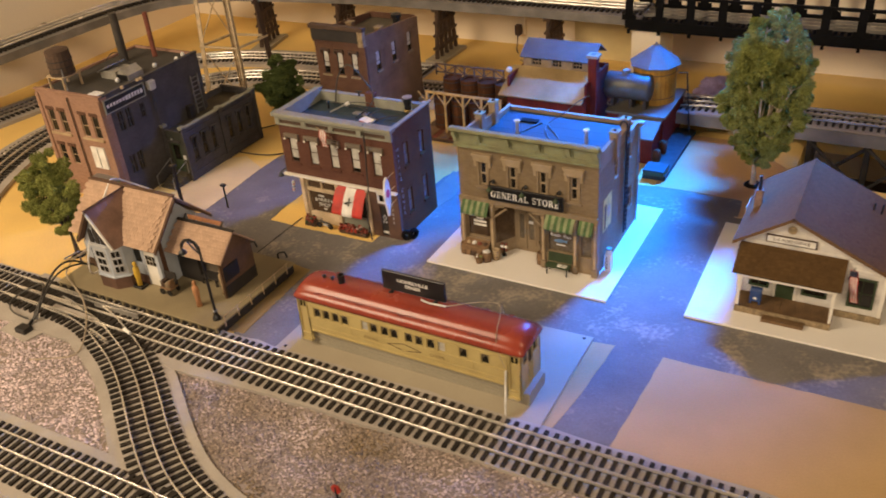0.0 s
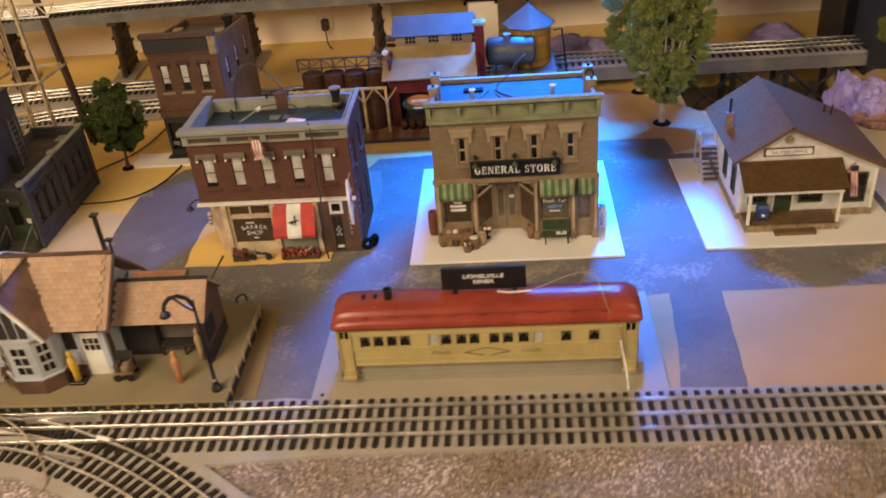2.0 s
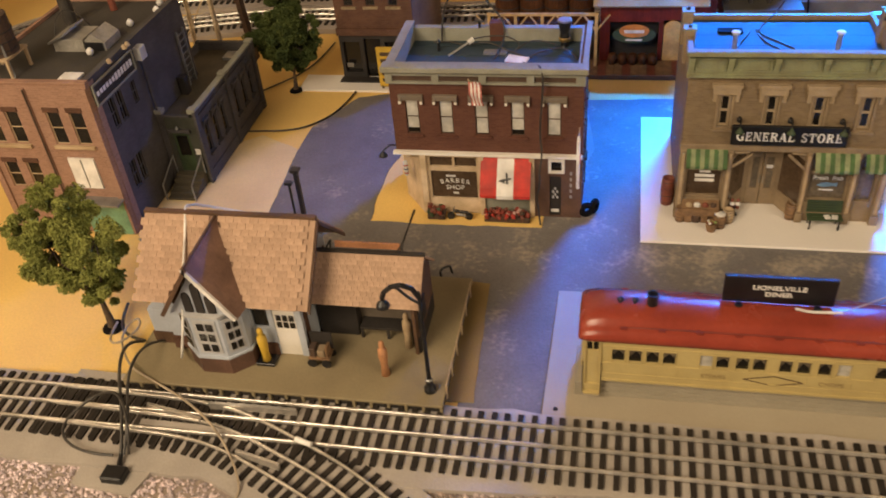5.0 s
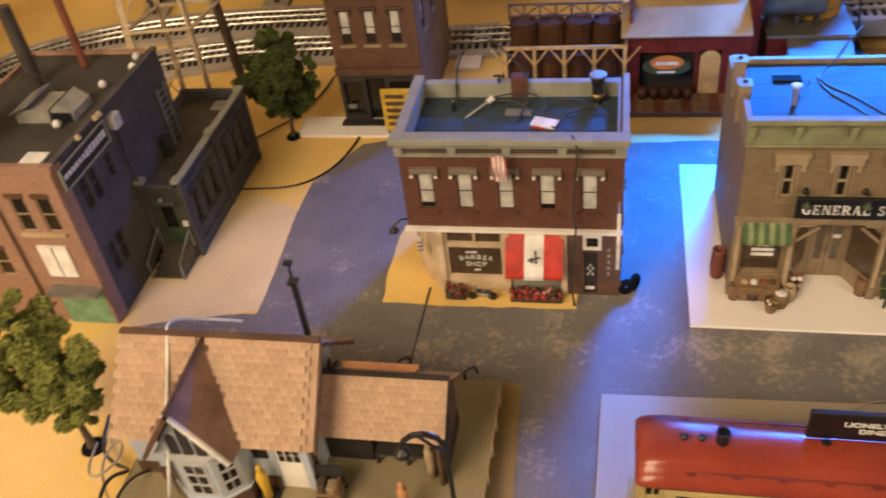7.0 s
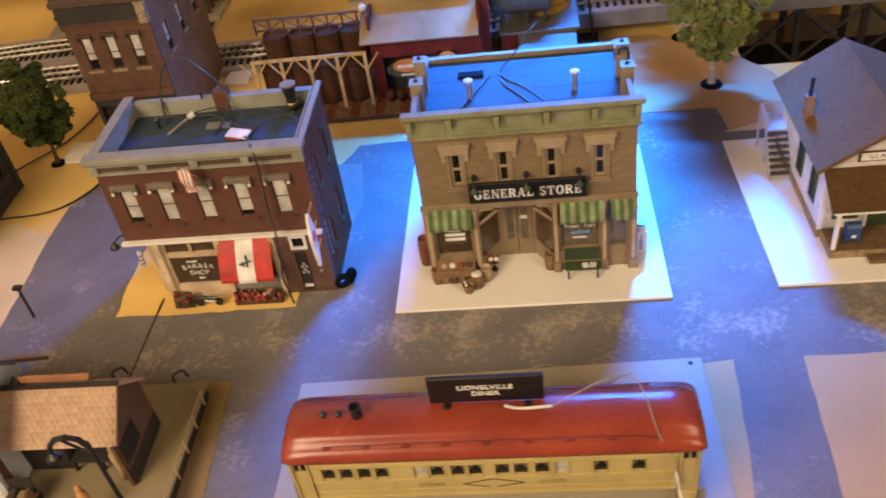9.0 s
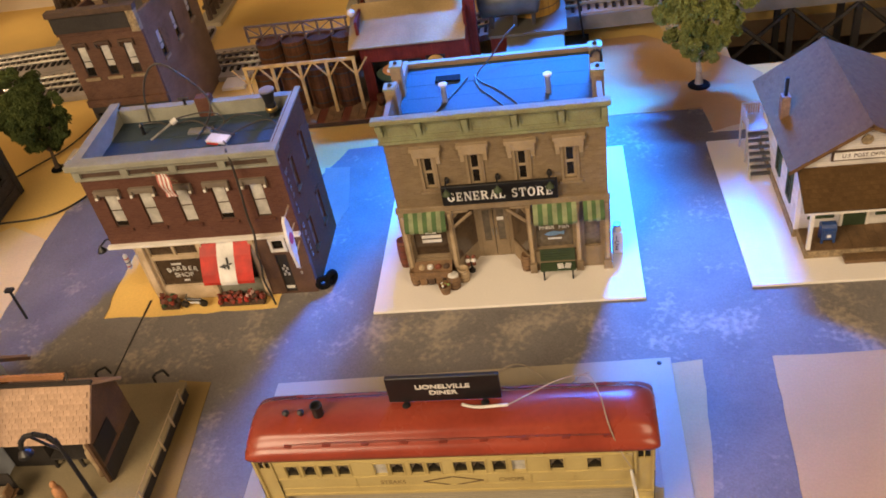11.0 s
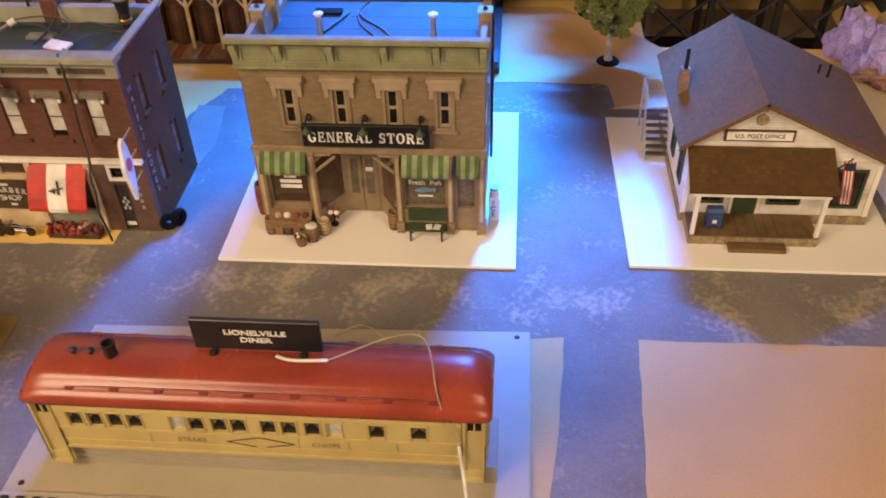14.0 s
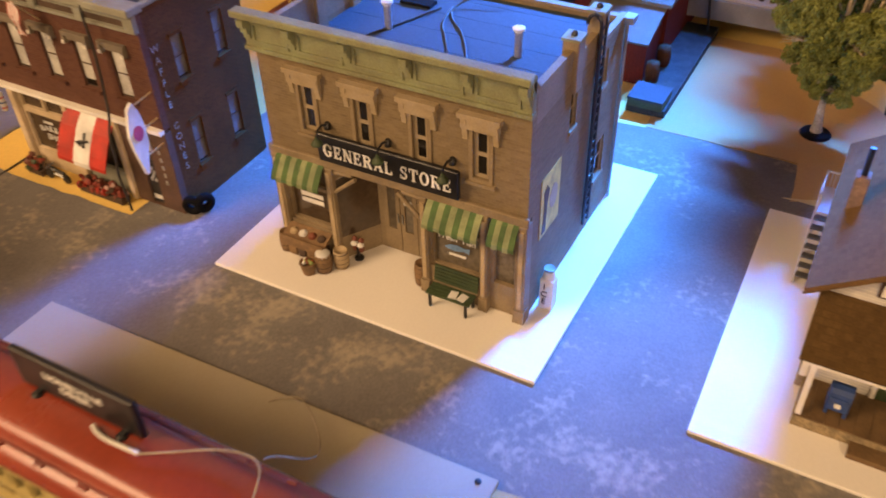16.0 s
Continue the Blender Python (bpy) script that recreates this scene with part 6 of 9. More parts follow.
    # chimney
    c = part("chimney", B(0.3360, 0.3430, 0.1220, 0.1300, 0.0700, 0.0960), material("brick_chimney", (0.27, 0.17, 0.13), 0.8, coarse=200, vary=0.2), p, "brick chimney with a black pipe", bevel=0.0003)
    part("flue", tube(bmesh.new(), (0.3395, 0.1260, 0.0960), (0.3395, 0.1260, 0.1120), 0.0016, n=10), BLACK, c)
    for x in (0.4480, 0.4560):
        part("vent_pipe", tube(bmesh.new(), (x, 0.1600, 0.0640), (x + 0.001, 0.1600, 0.0830), 0.0010, n=8), BLACK, p)
    # side stair up to a landing
    st = part("side_stair", B(0.3220, 0.3400, 0.1680, 0.1960, 0.0360, 0.0380), BAY_GREY, p, "grey side stair with railing and dark treads")
    for k in range(7):
        part("tread", B(0.3222, 0.3398, 0.1420 + k * 0.0038, 0.1462 + k * 0.0038, 0.0074 + k * 0.0044, 0.0086 + k * 0.0044), material("grey_tread", (0.10, 0.10, 0.11), 0.6) if k == 0 else bpy.data.materials["grey_tread"], st)
    for x in (0.3218, 0.3402):
        part("stringer", slab(bmesh.new(), [(x - 0.0006, 0.1400, 0.0034), (x + 0.0006, 0.1400, 0.0034), (x + 0.0006, 0.1690, 0.0375), (x - 0.0006, 0.1690, 0.0375)], 0.0030), BAY_GREY, st)
    for x in (0.3222, 0.3398):
        for y in (0.1690, 0.1950):
            part("landing_post", B(x - 0.0008, x + 0.0008, y - 0.0008, y + 0.0008, Z, 0.0500), BAY_GREY, st)
    for k in range(9):
        part("baluster", B(0.3226 + k * 0.0021, 0.3231 + k * 0.0021, 0.1945, 0.1950, 0.0380, 0.0490), BAY_GREY, st)
        part("baluster", B(0.3219, 0.3224, 0.1700 + k * 0.0028, 0.1705 + k * 0.0028, 0.0380, 0.0490), BAY_GREY, st)
    part("hand_rail", B(0.3215, 0.3405, 0.1942, 0.1953, 0.0490, 0.0500), BAY_GREY, st)
    part("hand_rail", B(0.3214, 0.3228, 0.1680, 0.1953, 0.0490, 0.0500), BAY_GREY, st)
    staff = part("flag_staff", tube(bmesh.new(), (0.4400, YF, 0.0480), (0.4445, YF - 0.0170, 0.0720), 0.0006, n=6), BLACK, p)
    us_flag(staff, pose(0.4475, YF - 0.0165, 0.0690, 0, 82, -12), 0.0360, 0.0074, canton=0.16)
    return p


post_office()
mb = thing("mailbox", (0.3600, 0.0450, 0.0114), "blue metal mailbox standing on the porch", "mailbox")
part("case", B(0.3545, 0.3655, 0.0400, 0.0490, 0.0144, 0.0235), BLUE, mb, bevel=0.0006)
bm = bmesh.new()
prism(bm, [(0.0400, 0.0235), (0.0490, 0.0235), (0.0486, 0.0262), (0.0470, 0.0284), (0.0445, 0.0292), (0.0420, 0.0284), (0.0404, 0.0262)], 0.3545, 0.3655, "x")
part("hood", bm, BLUE, mb)
part("flap", B(0.3565, 0.3635, 0.0394, 0.0402, 0.0215, 0.0240), BLUE, mb)
part("badge", B(0.3585, 0.3615, 0.0394, 0.0400, 0.0175, 0.0200), PAPER, mb, "white badge")
for x in (0.3555, 0.3645):
    for y in (0.0410, 0.0480):
        part("leg", B(x - 0.0008, x + 0.0008, y - 0.0008, y + 0.0008, 0.0114, 0.0144), BLUE, mb)


# ---- railway station ----
SHINGLE_TAN = material("tan_roof_shingle", (0.47, 0.325, 0.230), 0.8, fine=900, coarse=35, vary=0.10, second=(0.37, 0.245, 0.165), per_piece=0.10, gloss=0.2)
SHINGLE_MAUVE = material("dull_red_brown_shingle", (0.25, 0.145, 0.105), 0.8, fine=900, coarse=60, vary=0.15)
PLATFORM = material("grey_tan_platform", (0.27, 0.22, 0.125), 0.75, fine=900, coarse=20, vary=0.07, second=(0.22, 0.175, 0.10))
STUCCO = material("grey_white_stucco", (0.46, 0.50, 0.56), 0.75, fine=1200, coarse=60, vary=0.08, second=(0.38, 0.41, 0.46))
BROWN = material("brown_paint", (0.12, 0.065, 0.035), 0.65, vary=0.2)


def platform():
    p = thing("platform", (-0.253, -0.147, 0.0), "grey-tan station platform with dark slotted edge and rail", "platform")
    X0, X1, Y0, Y1, T = -0.3740, -0.1330, -0.2140, -0.0760, 0.0150
    part("deck", B(X0, X1, Y0, Y1, 0.0125, T), PLATFORM, p, bevel=0.0004)
    part("core", B(X0 + 0.002, X1 - 0.002, Y0 + 0.0025, Y1 - 0.002, 0.0, 0.0125), BLACK_WOOD, p)
    n = 19
    for k in range(n + 1):
        x = X0 + 0.0012 + (X1 - X0 - 0.0024) * k / n
        part("edge_post", B(x - 0.0010, x + 0.0010, Y0 + 0.0003, Y0 + 0.0025, 0.0008, 0.0125), PLATFORM, p)
    part("edge_sill", B(X0, X1, Y0 + 0.0001, Y0 + 0.0025, 0.0, 0.0022), PLATFORM, p)
    # thin pale railing on the street end
    rail = part("railing", tube(bmesh.new(), (X1 + 0.0008, -0.2010, 0.0222), (X1 + 0.0008, -0.0900, 0.0222), 0.0004, n=6), TAN_TRIM, p, "thin pale railing")
    for k in range(6):
        y = -0.2005 + k * 0.0215
        part("rail_post", B(X1 + 0.0002, X1 + 0.0014, y - 0.0006, y + 0.0006, 0.0090, 0.0226), TAN_TRIM, rail)
    return p


def shingled(parent, name, o, u, v, nu, nv, w, h, mesh, lift=0.0006, clip=None):
    """Rows of single shingles over a slope: o is the eave's corner, u runs along it and v up the slope."""
    o, u, v = Vector(o), Vector(u).normalized(), Vector(v).normalized()
    n = u.cross(v).normalized()
    n = n if n.z > 0 else -n
    turn = Matrix((u, v, n)).transposed().to_4x4()
    rnd = random.Random(nu * 31 + nv)
    for j in range(nv):
        for i in range(nu):
            c = o + u * ((i + 0.5 + 0.5 * (j % 2) - 0.25) * w) + v * ((j + 0.5) * h) + n * lift
            if clip and not clip(c):
                continue
            ob = new(name, mesh)
            ob.parent = parent
            ob.matrix_basis = Matrix.Translation(c) @ turn @ pose(0, 0, rnd.uniform(0, 0.00015), -3.2 + rnd.uniform(-0.6, 0.6), 0, rnd.uniform(-1, 1))


def station():
    s = thing("station", (-0.292, -0.147, 0.0150), "small station with steep tan shingled roof, white bay and grey walls", "railway station")
    X0, X1, T = -0.3460, -0.2400, 0.0150
    N = ("n", -0.1760)
    ridge_y, ridge_z, eave_z = -0.1420, 0.1180, 0.0720
    YB = -0.1080
    holes = [(-0.2620, -0.2450, T, 0.0620), (-0.2780, -0.2660, 0.0420, 0.0640)]
    part("front_wall", pierced(bmesh.new(), N, X0, X1, -0.003, 0, T, 0.0790, holes), STUCCO, s)
    part("back_wall", B(X0, X1, YB - 0.003, YB, T, 0.0790), STUCCO, s)
    prof = [(-0.1730, T), (YB - 0.003, T), (YB - 0.003, 0.0790), (ridge_y, 0.1130), (-0.1730, 0.0790)]
    part("left_wall", prism(bmesh.new(), prof, X0, X0 + 0.003, "x"), STUCCO, s)
    part("right_wall", prism(bmesh.new(), prof, X1 - 0.003, X1, "x"), STUCCO, s)
    part("stone_skirt", B(X0 - 0.0006, -0.2625, -0.1775, -0.1762, T, 0.0270), BRICK_DARK, s)
    part("gable_louvre", tube(bmesh.new(), (X1 - 0.0005, ridge_y, 0.0980), (X1 + 0.0008, ridge_y, 0.0980), 0.0042, n=14), BROWN, s)
    for y0, y1 in ((-0.172, -0.166), (-0.118, -0.112)):
        part("quoin", B(X1, X1 + 0.0008, y0, y1, T, 0.070), BRICK_DARK, s)
    # main roof: boards below, single shingles above
    xa, xb = -0.3580, -0.2280
    front = part("roof_slope", slab(bmesh.new(), [(xa, -0.1890, eave_z), (xb, -0.1890, eave_z), (xb, ridge_y, ridge_z), (xa, ridge_y, ridge_z)], 0.0022), SHINGLE_TAN, s, "steep tan shingled roof")
    part("roof_slope", slab(bmesh.new(), [(xa, -0.0950, eave_z), (xb, -0.0950, eave_z), (xb, ridge_y, ridge_z), (xa, ridge_y, ridge_z)], 0.0022), SHINGLE_TAN, s)
    part("ridge_cap", B(xa, xb, ridge_y - 0.0022, ridge_y + 0.0022, ridge_z - 0.0008, ridge_z + 0.0012), BROWN, s)
    for y in (-0.1890, -0.0950):
        part("barge_board", slab(bmesh.new(), [(xb, y, eave_z - 0.0024), (xb + 0.0012, y, eave_z - 0.0024), (xb + 0.0012, ridge_y, ridge_z - 0.0024), (xb, ridge_y, ridge_z - 0.0024)], 0.0024), BROWN, s)
    slope = math.hypot(-0.1890 - ridge_y, ridge_z - eave_z)
    sh, wd, ht = None, 0.0062, 0.0046
    sh = finish("shingle", B(-0.0030, 0.0030, -0.0027, 0.0027, 0, 0.0006), SHINGLE_TAN)
    gx, gw = -0.3030, 0.0330
    def clear(c):
        f = (ridge_z - c.z) / (ridge_z - eave_z)
        return abs(c.x - gx) > gw * f * 0.88
    shingled(front, "shingle", (xa, -0.1890, eave_z), (1, 0, 0), (0, ridge_y + 0.1890, ridge_z - eave_z), int(0.130 / wd), int(slope / ht), wd, ht, sh, clip=clear)
    # cross gable over the bay
    yf = -0.2020
    gz = 0.1150
    for k in (-1, 1):
        g = part("gable_slope", slab(bmesh.new(), [(gx, yf, gz), (gx + k * gw * 0.86, yf, 0.0720), (gx + k * gw * 0.93, -0.1860, 0.0720), (gx, ridge_y, gz + 0.0015)], 0.0020), SHINGLE_MAUVE, s, "dull red-brown gable roof")
        part("rake", slab(bmesh.new(), [(gx, yf - 0.0010, gz + 0.0006), (gx + k * gw * 0.86, yf - 0.0010, 0.0726), (gx + k * gw * 0.86, yf + 0.0010, 0.0726), (gx, yf + 0.0010, gz + 0.0006)], 0.0030), PAPER if k > 0 else BROWN, g)
        part("valley", tube(bmesh.new(), (gx, ridge_y, gz + 0.0020), (gx + k * gw * 0.93, -0.1868, 0.0728), 0.0011, n=6), BROWN, g)
    part("gable_ridge", tube(bmesh.new(), (gx, yf - 0.001, gz + 0.0006), (gx, ridge_y, gz + 0.0022), 0.0012, n=6), BROWN, s)
    part("gable_wall", prism(bmesh.new(), [(gx - 0.0245, 0.0700), (gx + 0.0245, 0.0700), (gx, 0.1080)], -0.1965, -0.1945, "y"), STUCCO, s)
    bm = bmesh.new()
    for dx, top in ((-0.0085, 0.090), (0.0, 0.099), (0.0085, 0.090)):
        prism(bm, [(gx + dx - 0.0030, 0.0725), (gx + dx + 0.0030, 0.0725), (gx + dx + 0.0030, top - 0.004), (gx + dx + 0.0018, top - 0.001), (gx + dx, top), (gx + dx - 0.0018, top - 0.001), (gx + dx - 0.0030, top - 0.004)], -0.1978, -0.1966, "y")
    part("arched_panel", bm, BLACK_WOOD, s, "dark arched panels in the gable")
    # bay window
    def bay(r, z0, z1, name, mat):
        pts = [(gx - r, -0.1765), (gx + r, -0.1765), (gx + r * 0.98, -0.1880), (gx + r * 0.46, -0.1760 - r * 0.92), (gx - r * 0.46, -0.1760 - r * 0.92), (gx - r * 0.98, -0.1880)]
        return part(name, prism(bmesh.new(), pts, z0, z1), mat, s), pts
    bay(0.0255, T, 0.0300, "bay_base", BAY_BROWN)
    w, pts = bay(0.0245, 0.0300, 0.0690, "bay", STUCCO)
    bay(0.0262, 0.0690, 0.0712, "bay_head", BAY_GREY)
    bay(0.0262, 0.0296, 0.0312, "bay_sill", STUCCO)
    for a, b in zip(pts[1:], pts[2:]):
        a, b = Vector((*a, 0)), Vector((*b, 0))
        d = (b - a)
        out = Vector((d.y, -d.x, 0)).normalized()
        out = out if out.y < 0.3 else -out
        at = lambda f, z, o: tuple(a + d * f + out * o + Vector((0, 0, z)))
        fr = part("bay_window", slab(bmesh.new(), [at(0.12, 0.0350, 0.0004), at(0.88, 0.0350, 0.0004), at(0.88, 0.0665, 0.0004), at(0.12, 0.0665, 0.0004)], 0.0003), BAY_GREY, w)
        for i in range(2):
            for j in range(3):
                f0, f1 = 0.23 + 0.30 * i, 0.45 + 0.30 * i
                z0 = 0.0372 + j * 0.0098
                part("pane", slab(bmesh.new(), [at(f0, z0, 0.0010), at(f1, z0, 0.0010), at(f1, z0 + 0.0066, 0.0010), at(f0, z0 + 0.0066, 0.0010)], 0.0004), GLASS_DARK, fr)
    # door, arched light, side annex
    d = part("door", sbox(bmesh.new(), N, -0.2618, -0.2452, -0.0022, -0.0008, T, 0.0618), WHITE, s, "white door with small panes")
    for i in range(3):
        for j in range(2):
            part("pane", sbox(bmesh.new(), N, -0.2600 + 0.0050 * i, -0.2562 + 0.0050 * i, -0.0008, -0.0003, 0.0420 + 0.0066 * j, 0.0474 + 0.0066 * j), GLASS_DARK, d)
    part("door_head", sbox(bmesh.new(), N, -0.2640, -0.2430, 0, 0.0020, 0.0618, 0.0690), BLACK_WOOD, s)
    al = part("arched_light", prism(bmesh.new(), [(-0.2772, 0.0430), (-0.2668, 0.0430)] + [(-0.2720 + 0.0052 * math.cos(a * math.pi / 8), 0.0560 + 0.0070 * math.sin(a * math.pi / 8)) for a in range(9)], -0.1752, -0.1740, "y"), GLASS_DARK, s, "dark arched window")
    part("lean_to", B(-0.3640, X0, -0.1720, -0.1180, T, 0.0480), STUCCO, s)
    part("lean_to_base", B(-0.3650, X0 - 0.001, -0.1730, -0.1170, T, 0.0260), BROWN, s)
    ch = part("stove_pipe", B(-0.2500, -0.2470, -0.1160, -0.1130, 0.0900, 0.1380), BLACK, s, "black stove pipe")
    part("stack_cap", B(-0.2515, -0.2455, -0.1175, -0.1115, 0.1380, 0.1400), BLACK, ch)
    # waiting canopy
    cz, cy = 0.0880, -0.1400
    part("canopy_slope", slab(bmesh.new(), [(-0.2330, -0.1690, 0.0615), (-0.1540, -0.1690, 0.0615), (-0.1540, cy, cz), (-0.2330, cy, cz)], 0.0018), SHINGLE_TAN, s, "tan shingled canopy roof")
    cfront = s.children[-1]
    part("canopy_slope", slab(bmesh.new(), [(-0.2330, -0.1110, 0.0615), (-0.1540, -0.1110, 0.0615), (-0.1540, cy, cz), (-0.2330, cy, cz)], 0.0018), SHINGLE_TAN, s)
    tiny = finish("canopy_shingle", B(-0.0022, 0.0022, -0.0021, 0.0021, 0, 0.0005), SHINGLE_TAN)
    shingled(cfront, "canopy_shingle", (-0.2330, -0.1690, 0.0615), (1, 0, 0), (0, 0.0290, 0.0265), 17, 10, 0.0046, 0.0037, tiny, lift=0.0003)
    part("canopy_ridge", B(-0.2330, -0.1530, cy - 0.0016, cy + 0.0016, cz - 0.0006, cz + 0.0012), BLACK_WOOD, s)
    part("roof_board", B(-0.2200, -0.1720, cy + 0.0030, cy + 0.0045, cz + 0.0010, cz + 0.0060), material("orange_board", (0.45, 0.20, 0.09), 0.7), s, "orange-brown board on the canopy ridge")
    for x in (-0.2230, -0.1700):
        part("board_brace", tube(tube(bmesh.new(), (x, cy, cz), (x, cy + 0.004, cz + 0.0065), 0.0008, n=6), (x - 0.004, cy + 0.003, cz), (x, cy + 0.004, cz + 0.0065), 0.0007, n=6), BLACK_WOOD, s)
    part("canopy_end", prism(bmesh.new(), [(-0.1640, 0.0300), (-0.1140, 0.0300), (-0.1140, 0.0610), (cy, 0.0855), (-0.1640, 0.0610)], -0.1600, -0.1575, "x"), BROWN, s)
    part("end_dado", B(-0.1598, -0.1572, -0.1640, -0.1140, T, 0.0300), BLACK_WOOD, s)
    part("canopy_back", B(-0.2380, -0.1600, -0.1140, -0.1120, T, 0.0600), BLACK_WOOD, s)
    for x in (-0.1600,):
        part("canopy_post", B(x - 0.0012, x + 0.0012, -0.1660, -0.1636, T, 0.0620), BROWN, s)
    # bench against a middle partition, and a black-stained block beside it
    part("partition", B(-0.2080, -0.1610, -0.1405, -0.1385, T, 0.0620), HOOD_GREY, s, "grey partition under the canopy")
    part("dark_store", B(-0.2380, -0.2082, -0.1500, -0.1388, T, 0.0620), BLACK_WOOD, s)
    part("canopy_bench", B(-0.2060, -0.1640, -0.1530, -0.1408, 0.0245, 0.0262), BLACK_WOOD, s, "dark bench under the canopy")
    for x in (-0.2050, -0.1850, -0.1655):
        part("bench_leg", B(x - 0.0010, x + 0.0010, -0.1525, -0.1505, T, 0.0245), BLACK_WOOD, s)
    part("end_window", B(-0.1574, -0.1568, -0.1640, -0.1400, 0.0350, 0.0530), BLACK, s, "black window in the canopy's end")
    wire("wire", [(-0.300, -0.100, 0.088), (-0.328, -0.118, 0.108), (-0.330, -0.134, 0.1180), (-0.326, -0.142, 0.1195), (-0.3220, -0.165, 0.1000), (-0.3200, -0.187, 0.0820), (-0.3160, -0.200, 0.0700), (-0.3220, -0.206, 0.0420), (-0.3330, -0.196, 0.0200), (-0.3440, -0.172, 0.0162)], 0.0010, PAPER, "white wire draped over the roof", "wire", s)
    return s


platform()
station()


def lamp_post():
    t = thing("street_lamp", (-0.1440, -0.2000, 0.0150), "black cast lamp post with curled arm on the platform", "street lamp")
    x, y = -0.1440, -0.2000
    part("base", lathe(bmesh.new(), (x, y, 0.0150), [(0.0044, 0), (0.0044, 0.0030), (0.0026, 0.0060), (0.0022, 0.0100)], 12), BLACK, t)
    part("collar", lathe(bmesh.new(), (x, y, 0.0250), [(0.0024, 0), (0.0026, 0.0012), (0.0018, 0.0020)], 12), STEEL, t)
    part("pole", tube(bmesh.new(), (x, y, 0.0250), (x, y, 0.1060), 0.0016, 0.0012, n=10), BLACK, t)
    bm = bmesh.new()
    pts = [(x, 0.1010), (x - 0.004, 0.1085), (x - 0.011, 0.1110), (x - 0.018, 0.1090), (x - 0.023, 0.1040), (x - 0.025, 0.0985)]
    for a, b in zip(pts, pts[1:]):
        tube(bm, (a[0], y, a[1]), (b[0], y, b[1]), 0.0017, n=8)
    pts = [(x, 0.0960), (x - 0.006, 0.1000), (x - 0.011, 0.1050), (x - 0.015, 0.1095)]
    for a, b in zip(pts, pts[1:]):
        tube(bm, (a[0], y, a[1]), (b[0], y, b[1]), 0.0010, n=6)
    part("arm", bm, BLACK, t)
    h = part("lamp_head", lathe(bmesh.new(), (x - 0.025, y, 0.0920), [(0.0048, 0), (0.0040, 0.0022), (0.0012, 0.0050), (0.0010, 0.0066)], 12), BLACK, t)
    part("bulb", lathe(bmesh.new(), (x - 0.025, y, 0.0890), [(0.0012, 0), (0.0024, 0.0016), (0.0020, 0.0030)], 10), material("pale_green_glass", (0.55, 0.72, 0.60), 0.2), h, "pale green glass bulb")
    return t


lamp_post()


def figurine(x, y, z, h, mat, label):
    """A plain turned figure without features."""
    solid("figurine", lathe(bmesh.new(), (x, y, z), [(h * 0.10, 0), (h * 0.08, h * 0.30), (h * 0.11, h * 0.60), (h * 0.10, h * 0.76), (h * 0.04, h * 0.81), (h * 0.07, h * 0.89), (h * 0.05, h * 0.97), (h * 0.02, h)], 10), mat, label, "figurine", "figurines on the platform", smooth=True)


figurine(-0.2700, -0.1850, 0.0150, 0.0340, YELLOW, "small yellow plastic figurine on a black stand by the bay")
figurine(-0.1790, -0.1880, 0.0150, 0.0330, material("orange_tan_plastic", (0.50, 0.24, 0.11), 0.6), "small orange-tan plastic figurine on the platform")
figurine(-0.1680, -0.1580, 0.0150, 0.0330, TAN_TRIM, "small tan plastic figurine under the canopy")
solid("figurine_stand", B(-0.2770, -0.2630, -0.1900, -0.1790, 0.0150, 0.0178), BLACK, "black stand under the yellow figurine", "stand", bevel=0.0004)
cart = thing("luggage_cart", (-0.2290, -0.1800, 0.0150), "grey-brown luggage cart loaded with bags on the platform", "cart")
part("bed", B(-0.2370, -0.2210, -0.1860, -0.1740, 0.0220, 0.0236), CRATE, cart)
for k, (x, w, h) in enumerate(((-0.2350, 0.0050, 0.0080), (-0.2292, 0.0060, 0.0060), (-0.2228, 0.0020, 0.0090))):
    part("bag", B(x - 0.001, x + w - 0.0012, -0.1850, -0.1765, 0.0236, 0.0236 + h), (DARK_WOOD, TAUPE, CRATE)[k], cart, bevel=0.0006)
part("rack", B(-0.2372, -0.2208, -0.1748, -0.1736, 0.0236, 0.0390), BLACK_WOOD, cart)
for x in (-0.2345, -0.2235):
    for y in (-0.1866, -0.1742):
        part("wheel", tube(bmesh.new(), (x, y, 0.0186), (x, y + 0.0012, 0.0186), 0.0036, n=14), BLACK, cart)
hook = thing("hitching_rail", (-0.1580, -0.0700, 0.0008), "bent black metal rail standing by the street", "rail", "bent rails by the platform")
bm = tube(bmesh.new(), (-0.1600, -0.0730, 0.0008), (-0.1600, -0.0730, 0.0180), 0.0010, n=8)
tube(bm, (-0.1600, -0.0730, 0.0180), (-0.1580, -0.0715, 0.0200), 0.0010, n=8)
tube(bm, (-0.1580, -0.0715, 0.0200), (-0.1530, -0.0680, 0.0200), 0.0010, n=8)
part("rail", tube(bm, (-0.1530, -0.0680, 0.0200), (-0.1515, -0.0670, 0.0120), 0.0010, n=8), BLACK, hook)
copy_thing(hook, pose(-0.2080, -0.0640, 0.0008))


